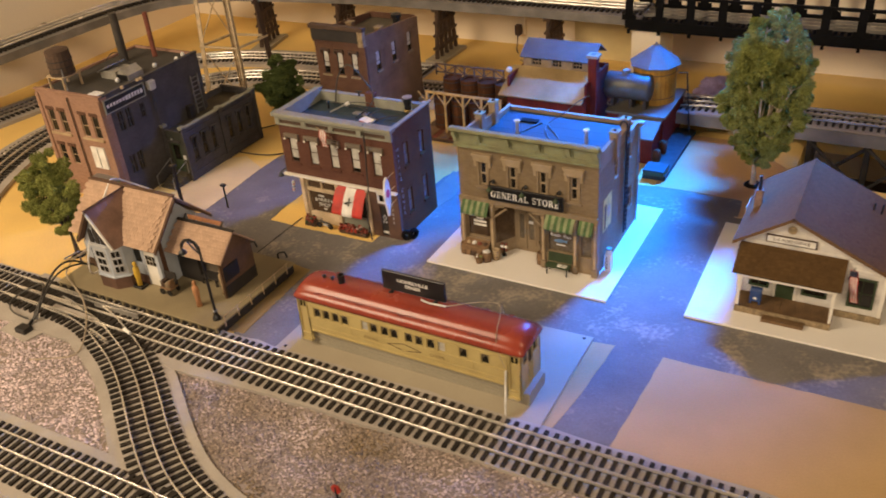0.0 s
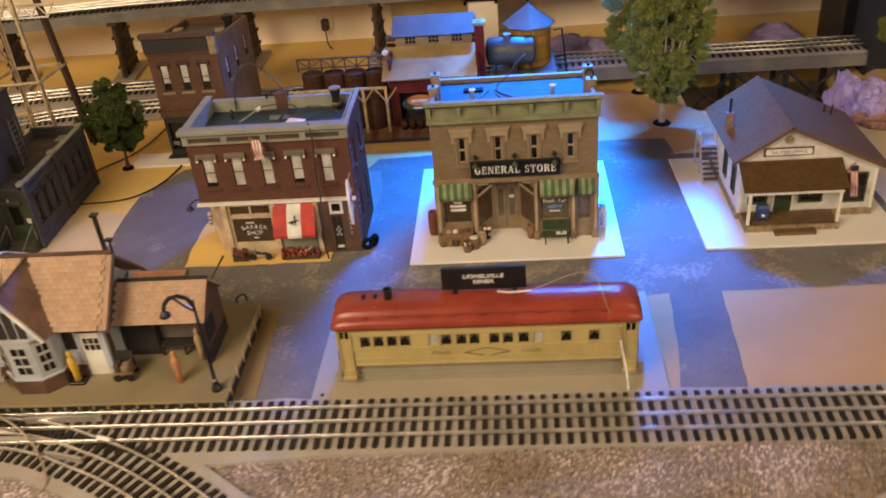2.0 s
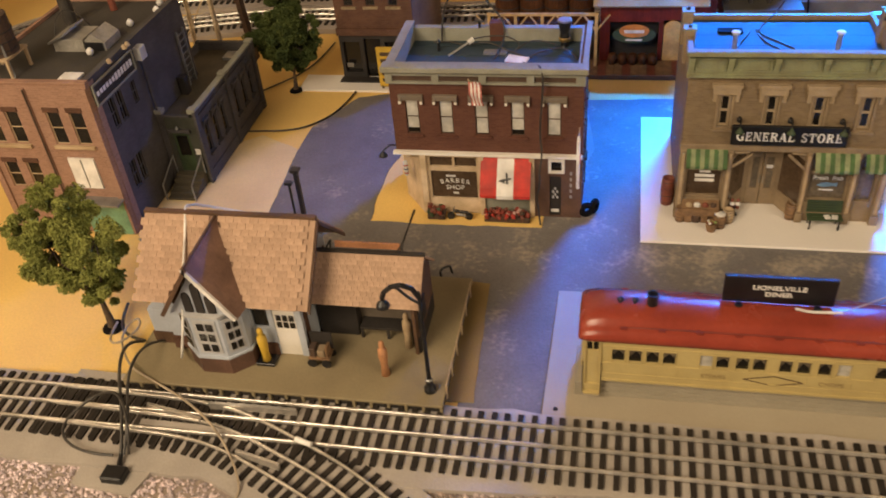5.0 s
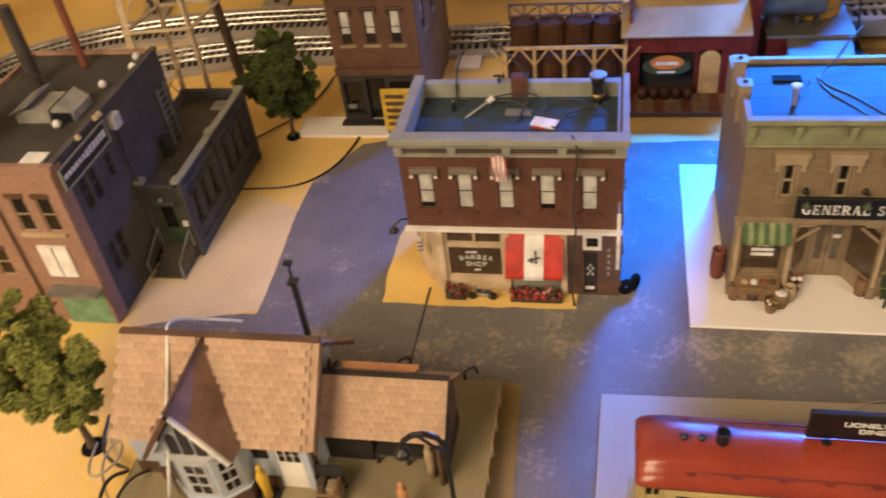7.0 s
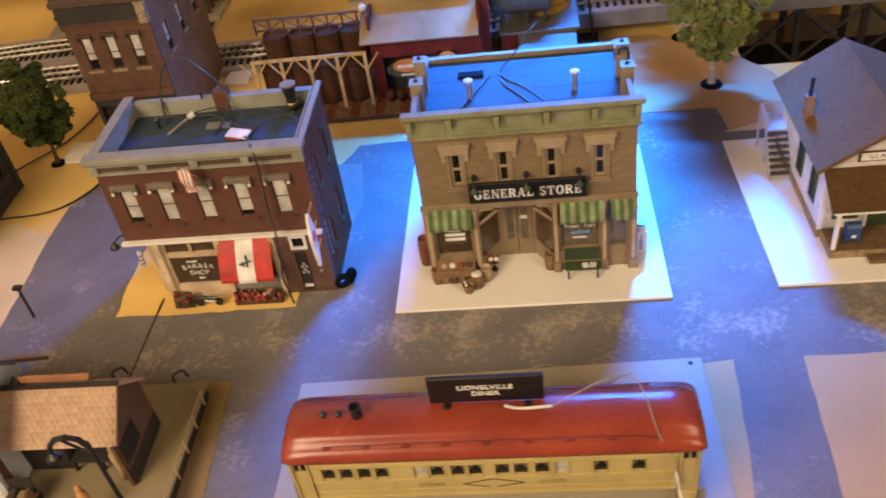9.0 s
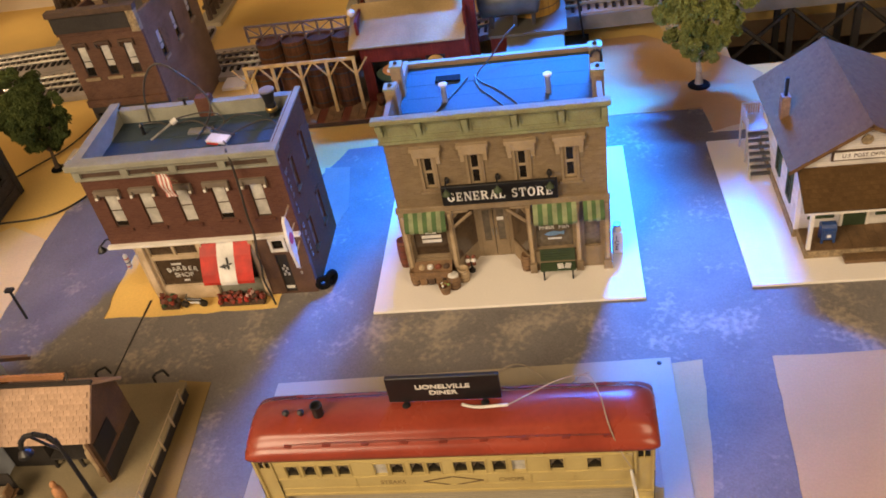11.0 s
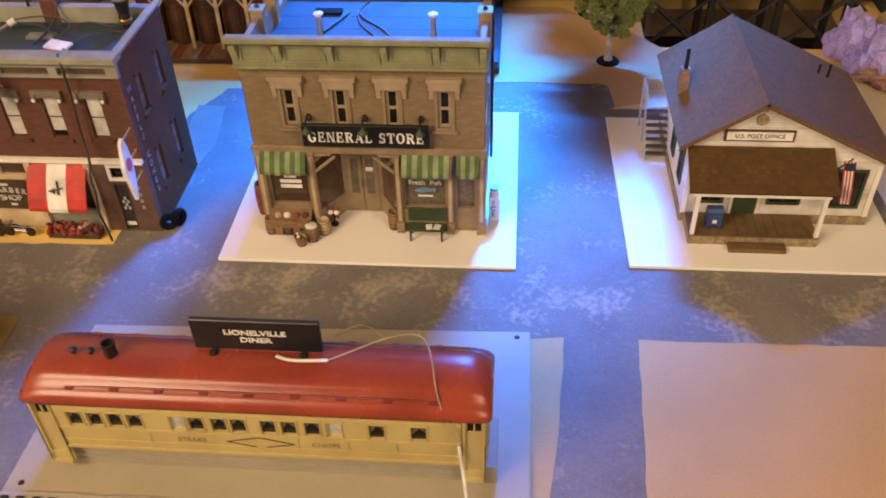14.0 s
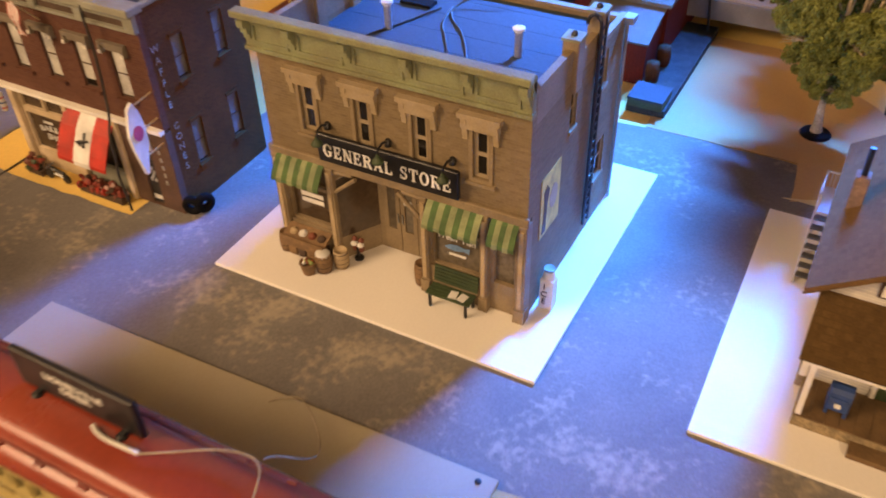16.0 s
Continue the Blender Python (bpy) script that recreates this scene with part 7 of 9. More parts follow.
# ---- tall brick hotel ----
def hotel():
    h = thing("brick_hotel", (-0.302, 0.37, 0.0008), "narrow three-storey dark brick building with dark cornice", "building")
    X0, X1, Y0, Y1 = -0.3440, -0.2540, 0.2930, 0.4480
    N, E = ("n", Y0), ("e", X1)
    wins = [-0.3265, -0.3010, -0.2750]
    holes = [(c - 0.0052, c + 0.0052, 0.0915, 0.1260) for c in wins]
    part("front_wall", pierced(bmesh.new(), N, X0, X1, -0.004, 0, 0.0640, 0.160, holes), BRICK_DARK, h)
    eh = [(y, y + 0.012, 0.092, 0.122) for y in (0.320, 0.365, 0.412)]
    part("right_wall", pierced(bmesh.new(), E, Y0 + 0.004, Y1, -0.004, 0, 0.0008, 0.135, eh), BRICK_SIDE, h)
    part("parapet", prism(bmesh.new(), [(Y0 + 0.004, 0.135), (Y1, 0.135), (Y1, 0.1385), (0.38, 0.1460), (Y0 + 0.004, 0.1540)], X1 - 0.004, X1, "x"), BRICK_SIDE, h)
    part("left_wall", prism(bmesh.new(), [(Y0 + 0.004, 0.0008), (Y1, 0.0008), (Y1, 0.1385), (0.38, 0.1460), (Y0 + 0.004, 0.1540)], X0, X0 + 0.004, "x"), BRICK_DARK, h)
    part("back_wall", B(X0 + 0.004, X1 - 0.004, Y1 - 0.004, Y1, 0.0008, 0.1400), BRICK_DARK, h)
    part("roof", B(X0 + 0.004, X1 - 0.004, Y0 + 0.004, Y1 - 0.004, 0.1290, 0.1315), ROOF_DARK, h)
    part("cornice_panel", sbox(bmesh.new(), N, X0 - 0.001, X1 + 0.001, 0, 0.0040, 0.1440, 0.1620), BLACK_WOOD, h, "dark cornice panel")
    part("cornice_shelf", sbox(bmesh.new(), N, X0 - 0.003, X1 + 0.003, -0.003, 0.0070, 0.1620, 0.1680), DARK_WOOD, h, bevel=0.0005)
    part("cornice_end", sbox(bmesh.new(), N, X1 - 0.006, X1 + 0.003, 0, 0.0075, 0.1400, 0.1622), STONE_BASE, h)
    part("string_course", sbox(bmesh.new(), N, X0 - 0.001, X1 + 0.001, 0, 0.0022, 0.1405, 0.1440), BRICK_DARK, h)
    for c in wins:
        sash(h, N, c - 0.0050, c + 0.0050, 0.0917, 0.1258, BLACK_WOOD, shade=0.3)
        hd = bmesh.new()
        sbox(hd, N, c - 0.0080, c + 0.0080, 0, 0.0026, 0.1282, 0.1308)
        for k in (-1, 1):
            sbox(hd, N, c + k * 0.0075 - 0.001, c + k * 0.0075 + 0.001, 0, 0.003, 0.1238, 0.1288)
        part("window_hood", hd, DARK_WOOD, h)
        part("sill", sbox(bmesh.new(), N, c - 0.0085, c + 0.0085, 0, 0.0024, 0.0880, 0.0907), STONE_BASE, h)
    for u0, u1, z0, z1 in eh:
        sash(h, E, u0, u1, z0, z1, BLACK_WOOD, shade=0.3)
        part("sill", sbox(bmesh.new(), E, u0 - 0.0015, u1 + 0.0015, 0, 0.002, z0 - 0.003, z0), STONE_BASE, h)
    # dark shop front below
    part("ground_front", pierced(bmesh.new(), N, X0, X1, -0.004, 0, 0.0008, 0.0600, [(-0.3400, -0.3200, 0.0100, 0.0480), (-0.3150, -0.2950, 0.0020, 0.0520), (-0.2900, -0.2600, 0.0100, 0.0480)]), BLACK_WOOD, h)
    part("shop_pane", sbox(bmesh.new(), N, -0.3420, -0.2570, -0.0060, -0.0045, 0.0020, 0.0550), GLASS_DARK, h)
    part("fascia", sbox(bmesh.new(), N, X0 - 0.001, X1 + 0.001, 0, 0.0032, 0.0570, 0.0650), BRICK_DARK, h)
    part("notice", sbox(bmesh.new(), N, -0.3380, -0.3300, 0, 0.0010, 0.0170, 0.0220), STEEL, h)
    part("step", B(X0 - 0.002, X1 - 0.03, Y0 - 0.012, Y0, 0.0008, 0.0040), BLACK_WOOD, h)
    for x, y, z in ((-0.3360, 0.305, 0.1315), (-0.3220, 0.36, 0.1315), (-0.2640, 0.35, 0.1315)):
        c = part("chimney", B(x - 0.005, x + 0.005, y - 0.005, y + 0.005, z, z + 0.018), BRICK_SIDE, h, bevel=0.0004)
        part("chimney_cap", B(x - 0.006, x + 0.006, y - 0.006, y + 0.006, z + 0.018, z + 0.020), STONE_BASE, c)
    part("roof_drum", lathe(bmesh.new(), (-0.2700, 0.412, 0.1315), [(0.006, 0), (0.0058, 0.014), (0.0085, 0.015), (0.0085, 0.020), (0.002, 0.022)], 14), BLACK, h)
    return h


hotel()
solid("hotel_board", B(-0.392, -0.262, 0.262, 0.300, -0.001, 0.0024), BOARD_WHITE, "white foam board under the brick building", "board", bevel=0.0004)
ys = thing("yellow_signboard", (-0.2800, 0.270, 0.0024), "yellow signboard with dark unreadable lines on white board", "signboard")
part("panel", B(-0.2940, -0.2640, 0.268, 0.2705, 0.0050, 0.0530), YELLOW, ys)
for k in range(5):
    part("print_bar", B(-0.2900, -0.2700 + 0.002 * (k % 2), 0.2674, 0.2680, 0.0430 - k * 0.0080, 0.0472 - k * 0.0080), BROWN_INK, ys)
for x in (-0.2910, -0.2680):
    part("leg", B(x - 0.001, x + 0.001, 0.268, 0.2705, 0.0024, 0.0060), DARK_WOOD, ys)


# ---- pickle works with vats, boiler and water tank ----
RED_BOARD = courses("dark_red_boards", (0.16, 0.025, 0.018), (0.08, 0.014, 0.01), width=0.0030, height=0.5, joint=0.0002, rough=0.7, vary=0.2)
FRAME_WOOD = material("yellow_tan_wood", (0.50, 0.33, 0.13), 0.7, fine=900, coarse=90, vary=0.15)
SHEET_TAN = material("dusty_tan_roof_sheet", (0.40, 0.29, 0.145), 0.85, fine=700, coarse=18, vary=0.10, gloss=0.1, second=(0.25, 0.178, 0.085))
SHEET_GREY = material("grey_roof_sheet", (0.115, 0.105, 0.085), 0.6, fine=700, coarse=30, vary=0.08)
VAT = courses("brown_vat_staves", (0.11, 0.045, 0.020), (0.05, 0.022, 0.010), width=0.0030, height=0.5, joint=0.00025, rough=0.6, vary=0.25)


def works():
    w = thing("food_works", (0.01, 0.38, 0.0008), "dark red wooden works with tan roof, loading dock and open vats", "factory")
    N = ("n", 0.336)
    X0, X1 = -0.0480, 0.0700
    part("dock", B(-0.1850, 0.0700, 0.3000, 0.4350, 0.0008, 0.0060), DARK_WOOD, w)
    for k in range(28):
        part("dock_plank", B(-0.1850 + k * 0.0091, -0.1764 + k * 0.0091, 0.2995, 0.3355, 0.0060, 0.0072 + 0.0003 * (k % 3)), CRATE if k % 3 else RUST, w)
    part("front_wall", pierced(bmesh.new(), N, X0, X1, -0.003, 0, 0.0060, 0.0760, [(-0.0370, 0.0170, 0.0080, 0.0540), (0.0215, 0.0430, 0.0080, 0.0560)]), RED_BOARD, w)
    part("left_wall", B(X0, X0 + 0.003, 0.339, 0.430, 0.0060, 0.1000), RED_BOARD, w)
    part("right_wall", B(X1 - 0.003, X1, 0.339, 0.430, 0.0060, 0.1000), RED_BOARD, w)
    part("back_wall", B(X0 + 0.003, X1 - 0.003, 0.427, 0.430, 0.0060, 0.1000), RED_BOARD, w)
    part("dark_room", B(X0 + 0.004, X1 - 0.004, 0.352, 0.356, 0.0072, 0.0740), BLACK_WOOD, w)
    part("arch_door", prism(bmesh.new(), [(0.0225, 0.008), (0.0420, 0.008), (0.0420, 0.048)] + [(0.0322 + 0.0098 * math.cos(a * math.pi / 8), 0.046 + 0.0098 * math.sin(a * math.pi / 8)) for a in range(1, 8)] + [(0.0225, 0.048)], 0.3350, 0.3366, "y"), material("ochre_door", (0.55, 0.33, 0.10), 0.7), w, "ochre arched door")
    s = part("sign", tube(bmesh.new(), (0, 0, 0), (0, 0.0016, 0), 0.0165, n=24), material("orange_sign_paint", (0.60, 0.22, 0.04), 0.55), w, "oval orange sign on a green oval board")
    s.matrix_basis = Matrix.Translation((-0.0100, 0.3322, 0.0445)) @ Matrix.Diagonal((1.0, 1, 0.46, 1))
    g = part("sign_ground", tube(bmesh.new(), (0, 0, 0), (0, 0.0016, 0), 0.0165, n=24), GREEN, w, "dark green oval board behind the sign")
    g.matrix_basis = Matrix.Translation((-0.0100, 0.3342, 0.0395)) @ Matrix.Diagonal((1.45, 1, 0.62, 1))
    part("sign_bar", B(-0.0210, 0.0010, 0.3306, 0.3316, 0.0428, 0.0462), PAPER, w)
    part("sign_bar", B(-0.0190, -0.0010, 0.3330, 0.3340, 0.0325, 0.0345), PAPER, w)
    for k in range(5):
        barrel_x = -0.0330 + k * 0.0112
        part("cask", lathe(bmesh.new(), (barrel_x, 0.3270, 0.0074), [(0.0042, 0), (0.0050, 0.0060), (0.0042, 0.0120), (0.0034, 0.0120)], 12), VAT, w, smooth=True)
    # roofs and clerestory
    part("lower_roof", slab(bmesh.new(), [(X0 - 0.008, 0.3230, 0.0780), (X1 - 0.002, 0.3230, 0.0780), (X1 - 0.002, 0.3790, 0.1030), (X0 - 0.008, 0.3790, 0.1030)], 0.0022), SHEET_TAN, w, "dusty tan sheet roof")
    part("back_roof", slab(bmesh.new(), [(X0 - 0.008, 0.4440, 0.0780), (X1 - 0.002, 0.4440, 0.0780), (X1 - 0.002, 0.4020, 0.1030), (X0 - 0.008, 0.4020, 0.1030)], 0.0022), SHEET_TAN, w)
    C = ("n", 0.3790)
    part("clerestory", pierced(bmesh.new(), C, -0.0400, 0.0620, -0.002, 0, 0.1015, 0.1180, [(c - 0.0075, c + 0.0075, 0.1050, 0.1160) for c in (-0.0200, 0.0110, 0.0420)]), TAUPE, w)
    for c in (-0.0200, 0.0110, 0.0420):
        sash(w, C, c - 0.0074, c + 0.0074, 0.1051, 0.1159, TAUPE, rows=2, cols=3, fw=0.0008)
    part("top_roof", slab(bmesh.new(), [(-0.0440, 0.3740, 0.1180), (0.0660, 0.3740, 0.1180), (0.0660, 0.4060, 0.1360), (-0.0440, 0.4060, 0.1360)], 0.0018), SHEET_GREY, w, "grey sheet roof")
    part("top_back", slab(bmesh.new(), [(-0.0440, 0.4330, 0.1180), (0.0660, 0.4330, 0.1180), (0.0660, 0.4060, 0.1360), (-0.0440, 0.4060, 0.1360)], 0.0018), SHEET_GREY, w)
    ch = part("chimney", B(0.0665, 0.0785, 0.3540, 0.3660, 0.0060, 0.1330), RED_BOARD, w, "red square chimney with white cap", bevel=0.0004)
    part("chimney_cap", B(0.0645, 0.0805, 0.3520, 0.3680, 0.1330, 0.1370), TAUPE, ch)
    part("flue_hole", B(0.0695, 0.0755, 0.3570, 0.3630, 0.1370, 0.1374), BLACK, ch)
    # vats under an open frame
    frame = part("vat_frame", B(-0.1740, -0.0500, 0.3190, 0.3215, 0.0680, 0.0712), FRAME_WOOD, w, "yellow-tan wooden frame over the vats")
    for k in range(5):
        x = -0.1720 + k * 0.0300
        part("frame_post", B(x - 0.0017, x + 0.0017, 0.3190, 0.3214, 0.0060, 0.0680), FRAME_WOOD, frame)
        for q in (-1, 1):
            part("frame_brace", tube(bmesh.new(), (x, 0.3202, 0.0500), (x + q * 0.0145, 0.3202, 0.0690), 0.0011, n=5), FRAME_WOOD, frame)
    for row, (y, z, r, hh) in enumerate(((0.3420, 0.0072, 0.0135, 0.0480), (0.3780, 0.0400, 0.0150, 0.0330))):
        for k in range(4):
            x = -0.1580 + k * 0.0290
            v = part("vat", lathe(bmesh.new(), (x, y, z), [(r, 0), (r * 0.98, hh), (r * 0.88, hh), (r * 0.88, hh * 0.9)], 18), VAT, w, "brown wooden vat with dark hoops")
            for q in (0.15, 0.5, 0.85):
                part("hoop", lathe(bmesh.new(), (x, y, z + hh * q), [(r * 1.02, -0.0007), (r * 1.02, 0.0007)], 18), BLACK_WOOD, v)
    part("vat_stage", B(-0.1760, -0.0520, 0.3610, 0.3960, 0.0330, 0.0400), DARK_WOOD, w)
    for k in range(4):
        for y in (0.3640, 0.3930):
            part("stage_post", B(-0.1740 + k * 0.040, -0.1710 + k * 0.040, y - 0.0015, y + 0.0015, 0.0060, 0.0330), DARK_WOOD, w)
    g = part("gallery", B(-0.1700, -0.0560, 0.3480, 0.3500, 0.1020, 0.1040), DARK_WOOD, w, "dark railed gallery over the vats")
    part("gallery_rail", B(-0.1700, -0.0560, 0.3480, 0.3500, 0.0900, 0.0915), DARK_WOOD, g)
    for k in range(8):
        x = -0.1690 + k * 0.0158
        part("gallery_post", B(x - 0.0010, x + 0.0010, 0.3480, 0.3500, 0.0860, 0.1020), DARK_WOOD, g)
        if k < 7:
            part("gallery_brace", tube(bmesh.new(), (x, 0.3490, 0.0910 if k % 2 else 0.1025), (x + 0.0158, 0.3490, 0.1025 if k % 2 else 0.0910), 0.0007, n=5), DARK_WOOD, g)
    part("vent_ball", lathe(bmesh.new(), (-0.0520, 0.3540, 0.1000), [(0.001, 0), (0.0042, 0.003), (0.0042, 0.006), (0.001, 0.009)], 12), PAPER, w)
    return w


works()


def boiler_house():
    b = thing("boiler_house", (0.12, 0.42, 0.0008), "red boiler house carrying a grey boiler and wooden water tank", "boiler house")
    part("house", B(0.0900, 0.1700, 0.3700, 0.4740, 0.0008, 0.0520), RED_BOARD, b)
    part("deck", B(0.0880, 0.1730, 0.3660, 0.4760, 0.0520, 0.0550), SHEET_GREY, b)
    bl = part("boiler", lathe(bmesh.new(), (0, 0, 0), [(0.006, -0.003), (0.0170, 0), (0.0185, 0.0020), (0.0185, 0.0600), (0.0170, 0.0625), (0.006, 0.0650)], 24), material("grey_boiler_steel", (0.10, 0.10, 0.085), 0.45, 0.3, vary=0.15), b, "grey steel boiler drum", smooth=True)
    bl.matrix_basis = Matrix.Translation((0.0810, 0.3960, 0.0830)) @ pose(0, 0, 0, 0, 90, 0)
    for x in (0.0920, 0.1180, 0.1380):
        part("cradle", B(x - 0.002, x + 0.002, 0.3840, 0.4080, 0.0550, 0.0680), BLACK_WOOD, b)
    part("dome", lathe(bmesh.new(), (0.1080, 0.3960, 0.1000), [(0.0052, 0), (0.0050, 0.0042), (0.0058, 0.0048), (0.0058, 0.0060)], 14), STEEL, b)
    tx, ty = 0.1380, 0.4300
    tk = part("tank", lathe(bmesh.new(), (tx, ty, 0.0550), [(0.0300, 0), (0.0295, 0.0530)], 32), courses("ochre_tank_staves", (0.46, 0.24, 0.04), (0.20, 0.10, 0.02), width=0.0042, height=0.5, joint=0.0003, rough=0.6, vary=0.2), b, "ochre wooden water tank")
    for z in (0.0640, 0.0980):
        part("tank_hoop", lathe(bmesh.new(), (tx, ty, z), [(0.0303, -0.0004), (0.0303, 0.0004)], 32), BLACK_WOOD, tk)
    part("tank_roof", lathe(bmesh.new(), (tx, ty, 0.1080), [(0.0360, 0), (0.0360, 0.0012), (0.0010, 0.0270)], 8), SHEET_GREY, tk, "grey faceted tank roof")
    part("roof_knob", lathe(bmesh.new(), (tx, ty, 0.1345), [(0.0016, 0), (0.0020, 0.0016), (0.0006, 0.0030)], 10), STEEL, tk)
    sp = part("spout_pipe", tube(bmesh.new(), (tx + 0.0330, ty, 0.0960), (0.1830, ty, 0.0980), 0.0010, n=8), BLACK, b)
    part("drop_pipe", tube(bmesh.new(), (0.1830, ty, 0.0980), (0.1920, ty, 0.0100), 0.0012, n=8), BLACK, sp)
    part("loading_dock", B(0.1680, 0.1980, 0.2880, 0.4460, 0.0008, 0.0070), material("dark_dock_boards", (0.045, 0.055, 0.06), 0.8, coarse=120, vary=0.2, gloss=0.2), b)
    part("dock_block", B(0.1690, 0.1960, 0.2860, 0.3120, 0.0070, 0.0130), GREEN, b)
    part("dock_block_top", B(0.1685, 0.1965, 0.2855, 0.3125, 0.0130, 0.0148), ROOF_BLUE, b)
    for y in (0.33, 0.36):
        part("cask", lathe(bmesh.new(), (0.1740, y, 0.0070), [(0.0050, 0), (0.0060, 0.0080), (0.0050, 0.0160)], 12), VAT, b, smooth=True)
    part("near_shed", B(0.1100, 0.1670, 0.3300, 0.3700, 0.0008, 0.0380), RED_BOARD, b)
    part("shed_roof", slab(bmesh.new(), [(0.108, 0.325, 0.0390), (0.169, 0.325, 0.0390), (0.169, 0.370, 0.0520), (0.108, 0.370, 0.0520)], 0.002), SHEET_GREY, b)
    return b


boiler_house()


# ---- orange brick factory and grey annex ----
def factory():
    f = thing("brick_factory", (-0.515, 0.06, 0.0008), "orange brick factory with grey side wall, roof tank and stacks", "factory")
    X0, X1, Y0, Y1, T = -0.5800, -0.4590, -0.0220, 0.1640, 0.1500
    N, E = ("n", Y0), ("e", X1)
    cs = [-0.5620, -0.5400, -0.5000, -0.4780]
    holes = [(c - 0.0065, c + 0.0065, 0.0930, 0.1240) for c in cs] + [(c - 0.0065, c + 0.0065, 0.0480, 0.0740) for c in cs[:2]]
    part("front_wall", pierced(bmesh.new(), N, X0, X1, -0.004, 0, 0.0008, T, holes), BRICK_ORANGE, f)
    eh = [(y, y + 0.0100, z, z + 0.0270) for z in (0.0350, 0.0960) for y in (0.000, 0.0140)] + [(0.040, 0.048, 0.100, 0.120)]
    part("side_wall", pierced(bmesh.new(), E, Y0 + 0.004, Y1, -0.004, 0, 0.0008, T, eh), BRICK_GREY, f, "grey painted side wall")
    part("side_corner", sbox(bmesh.new(), E, Y0 + 0.004, Y0 + 0.012, 0, 0.0008, 0.0008, T), BRICK_ORANGE, f)
    part("left_wall", B(X0, X0 + 0.004, Y0 + 0.004, Y1, 0.0008, T), BRICK_ORANGE, f)
    part("back_wall", B(X0 + 0.004, X1 - 0.004, Y1 - 0.004, Y1, 0.0008, T), BRICK_ORANGE, f)
    part("roof", B(X0 + 0.004, X1 - 0.004, Y0 + 0.004, Y1 - 0.004, 0.1440, 0.1470), material("dark_brown_roof_felt", (0.052, 0.046, 0.038), 0.85, coarse=30, vary=0.2), f)
    part("coping", B(X0 - 0.0015, X1 + 0.0015, Y0 - 0.0015, Y0 + 0.004, T, T + 0.0020), BRICK_ORANGE, f)
    part("coping", B(X1 - 0.004, X1 + 0.0015, Y0 + 0.004, Y1, T, T + 0.0020), BRICK_GREY, f)
    for u in (X0 + 0.0025, -0.5200, X1 - 0.0035):
        part("pilaster", sbox(bmesh.new(), N, u - 0.0030, u + 0.0030, 0, 0.0018, 0.0008, 0.1460), BRICK_ORANGE, f)
    part("down_pipe", tube(bmesh.new(), (-0.5180, Y0 - 0.0020, 0.0008), (-0.5180, Y0 - 0.0020, 0.1450), 0.0010, n=6), DARK_WOOD, f)
    for u0, u1, z0, z1 in holes:
        sash(f, N, u0, u1, z0, z1, TAN_TRIM)
        part("lintel", sbox(bmesh.new(), N, u0 - 0.001, u1 + 0.001, 0, 0.0012, z1, z1 + 0.0040), BRICK_DARK, f)
    for i in (0, 2):
        part("sill", sbox(bmesh.new(), N, cs[i] - 0.0085, cs[i + 1] + 0.0085, 0, 0.0026, 0.0895, 0.0925), TAN_TRIM, f)
    for u0, u1, z0, z1 in eh:
        sash(f, E, u0, u1, z0, z1, BRICK_GREY, cols=2)
    board = part("white_board", sbox(bmesh.new(), N, -0.5010, -0.4760, 0, 0.0020, 0.0500, 0.0800), PAPER, f, "white double board on the front wall")
    part("board_split", sbox(bmesh.new(), N, -0.4890, -0.4880, 0.0020, 0.0026, 0.0510, 0.0790), STEEL, board)
    part("canopy", sbox(bmesh.new(), N, -0.5050, -0.4600, 0, 0.0140, 0.0380, 0.0400), STEEL, f)
    part("green_front", sbox(bmesh.new(), N, -0.5030, -0.4620, 0, 0.0020, 0.0008, 0.0380), material("mint_green_paint", (0.20, 0.38, 0.23), 0.6), f, "mint green shop front")
    sg = part("side_sign", sbox(bmesh.new(), E, -0.0180, 0.0520, 0.0010, 0.0030, 0.1285, 0.1455), BLACK, f, "black side sign in a pale frame")
    part("sign_frame", pierced(bmesh.new(), E, -0.0190, 0.0530, 0.0028, 0.0040, 0.1275, 0.1465, [(-0.0170, 0.0510, 0.1290, 0.1450)]), GREY_TRIM, sg)
    for k in range(12):
        u, tall = -0.0145 + 0.0054 * k, 0.0040 if k < 6 else 0.0058
        part("sign_bar", sbox(bmesh.new(), E, u, u + 0.0036, 0.0030, 0.0034, 0.1370 - tall / 2, 0.1370 + tall / 2), PAPER, sg)
    # roof tank on legs
    tk = part("roof_tank", lathe(bmesh.new(), (-0.5480, 0.0050, 0.1650), [(0.0165, 0), (0.0158, 0.0310), (0.0160, 0.0315), (0.0070, 0.0345)], 18), DARK_WOOD, f, "dark wooden roof tank on a pale stand")
    for z in (0.1690, 0.1760, 0.1840):
        part("hoop", lathe(bmesh.new(), (-0.5480, 0.0050, z), [(0.0168, -0.0005), (0.0168, 0.0005)], 18), BLACK_WOOD, tk)
    part("tank_deck", B(-0.5640, -0.5320, -0.0110, 0.0210, 0.1630, 0.1650), TAN_TRIM, tk)
    for x in (-0.5620, -0.5340):
        for y in (-0.0090, 0.0190):
            part("tank_leg", B(x - 0.0012, x + 0.0012, y - 0.0012, y + 0.0012, 0.1470, 0.1630), TAN_TRIM, tk)
    part("tank_spout", tube(bmesh.new(), (-0.5380, -0.0030, 0.1900), (-0.5330, -0.0080, 0.1480), 0.0012, n=6), STEEL, tk)
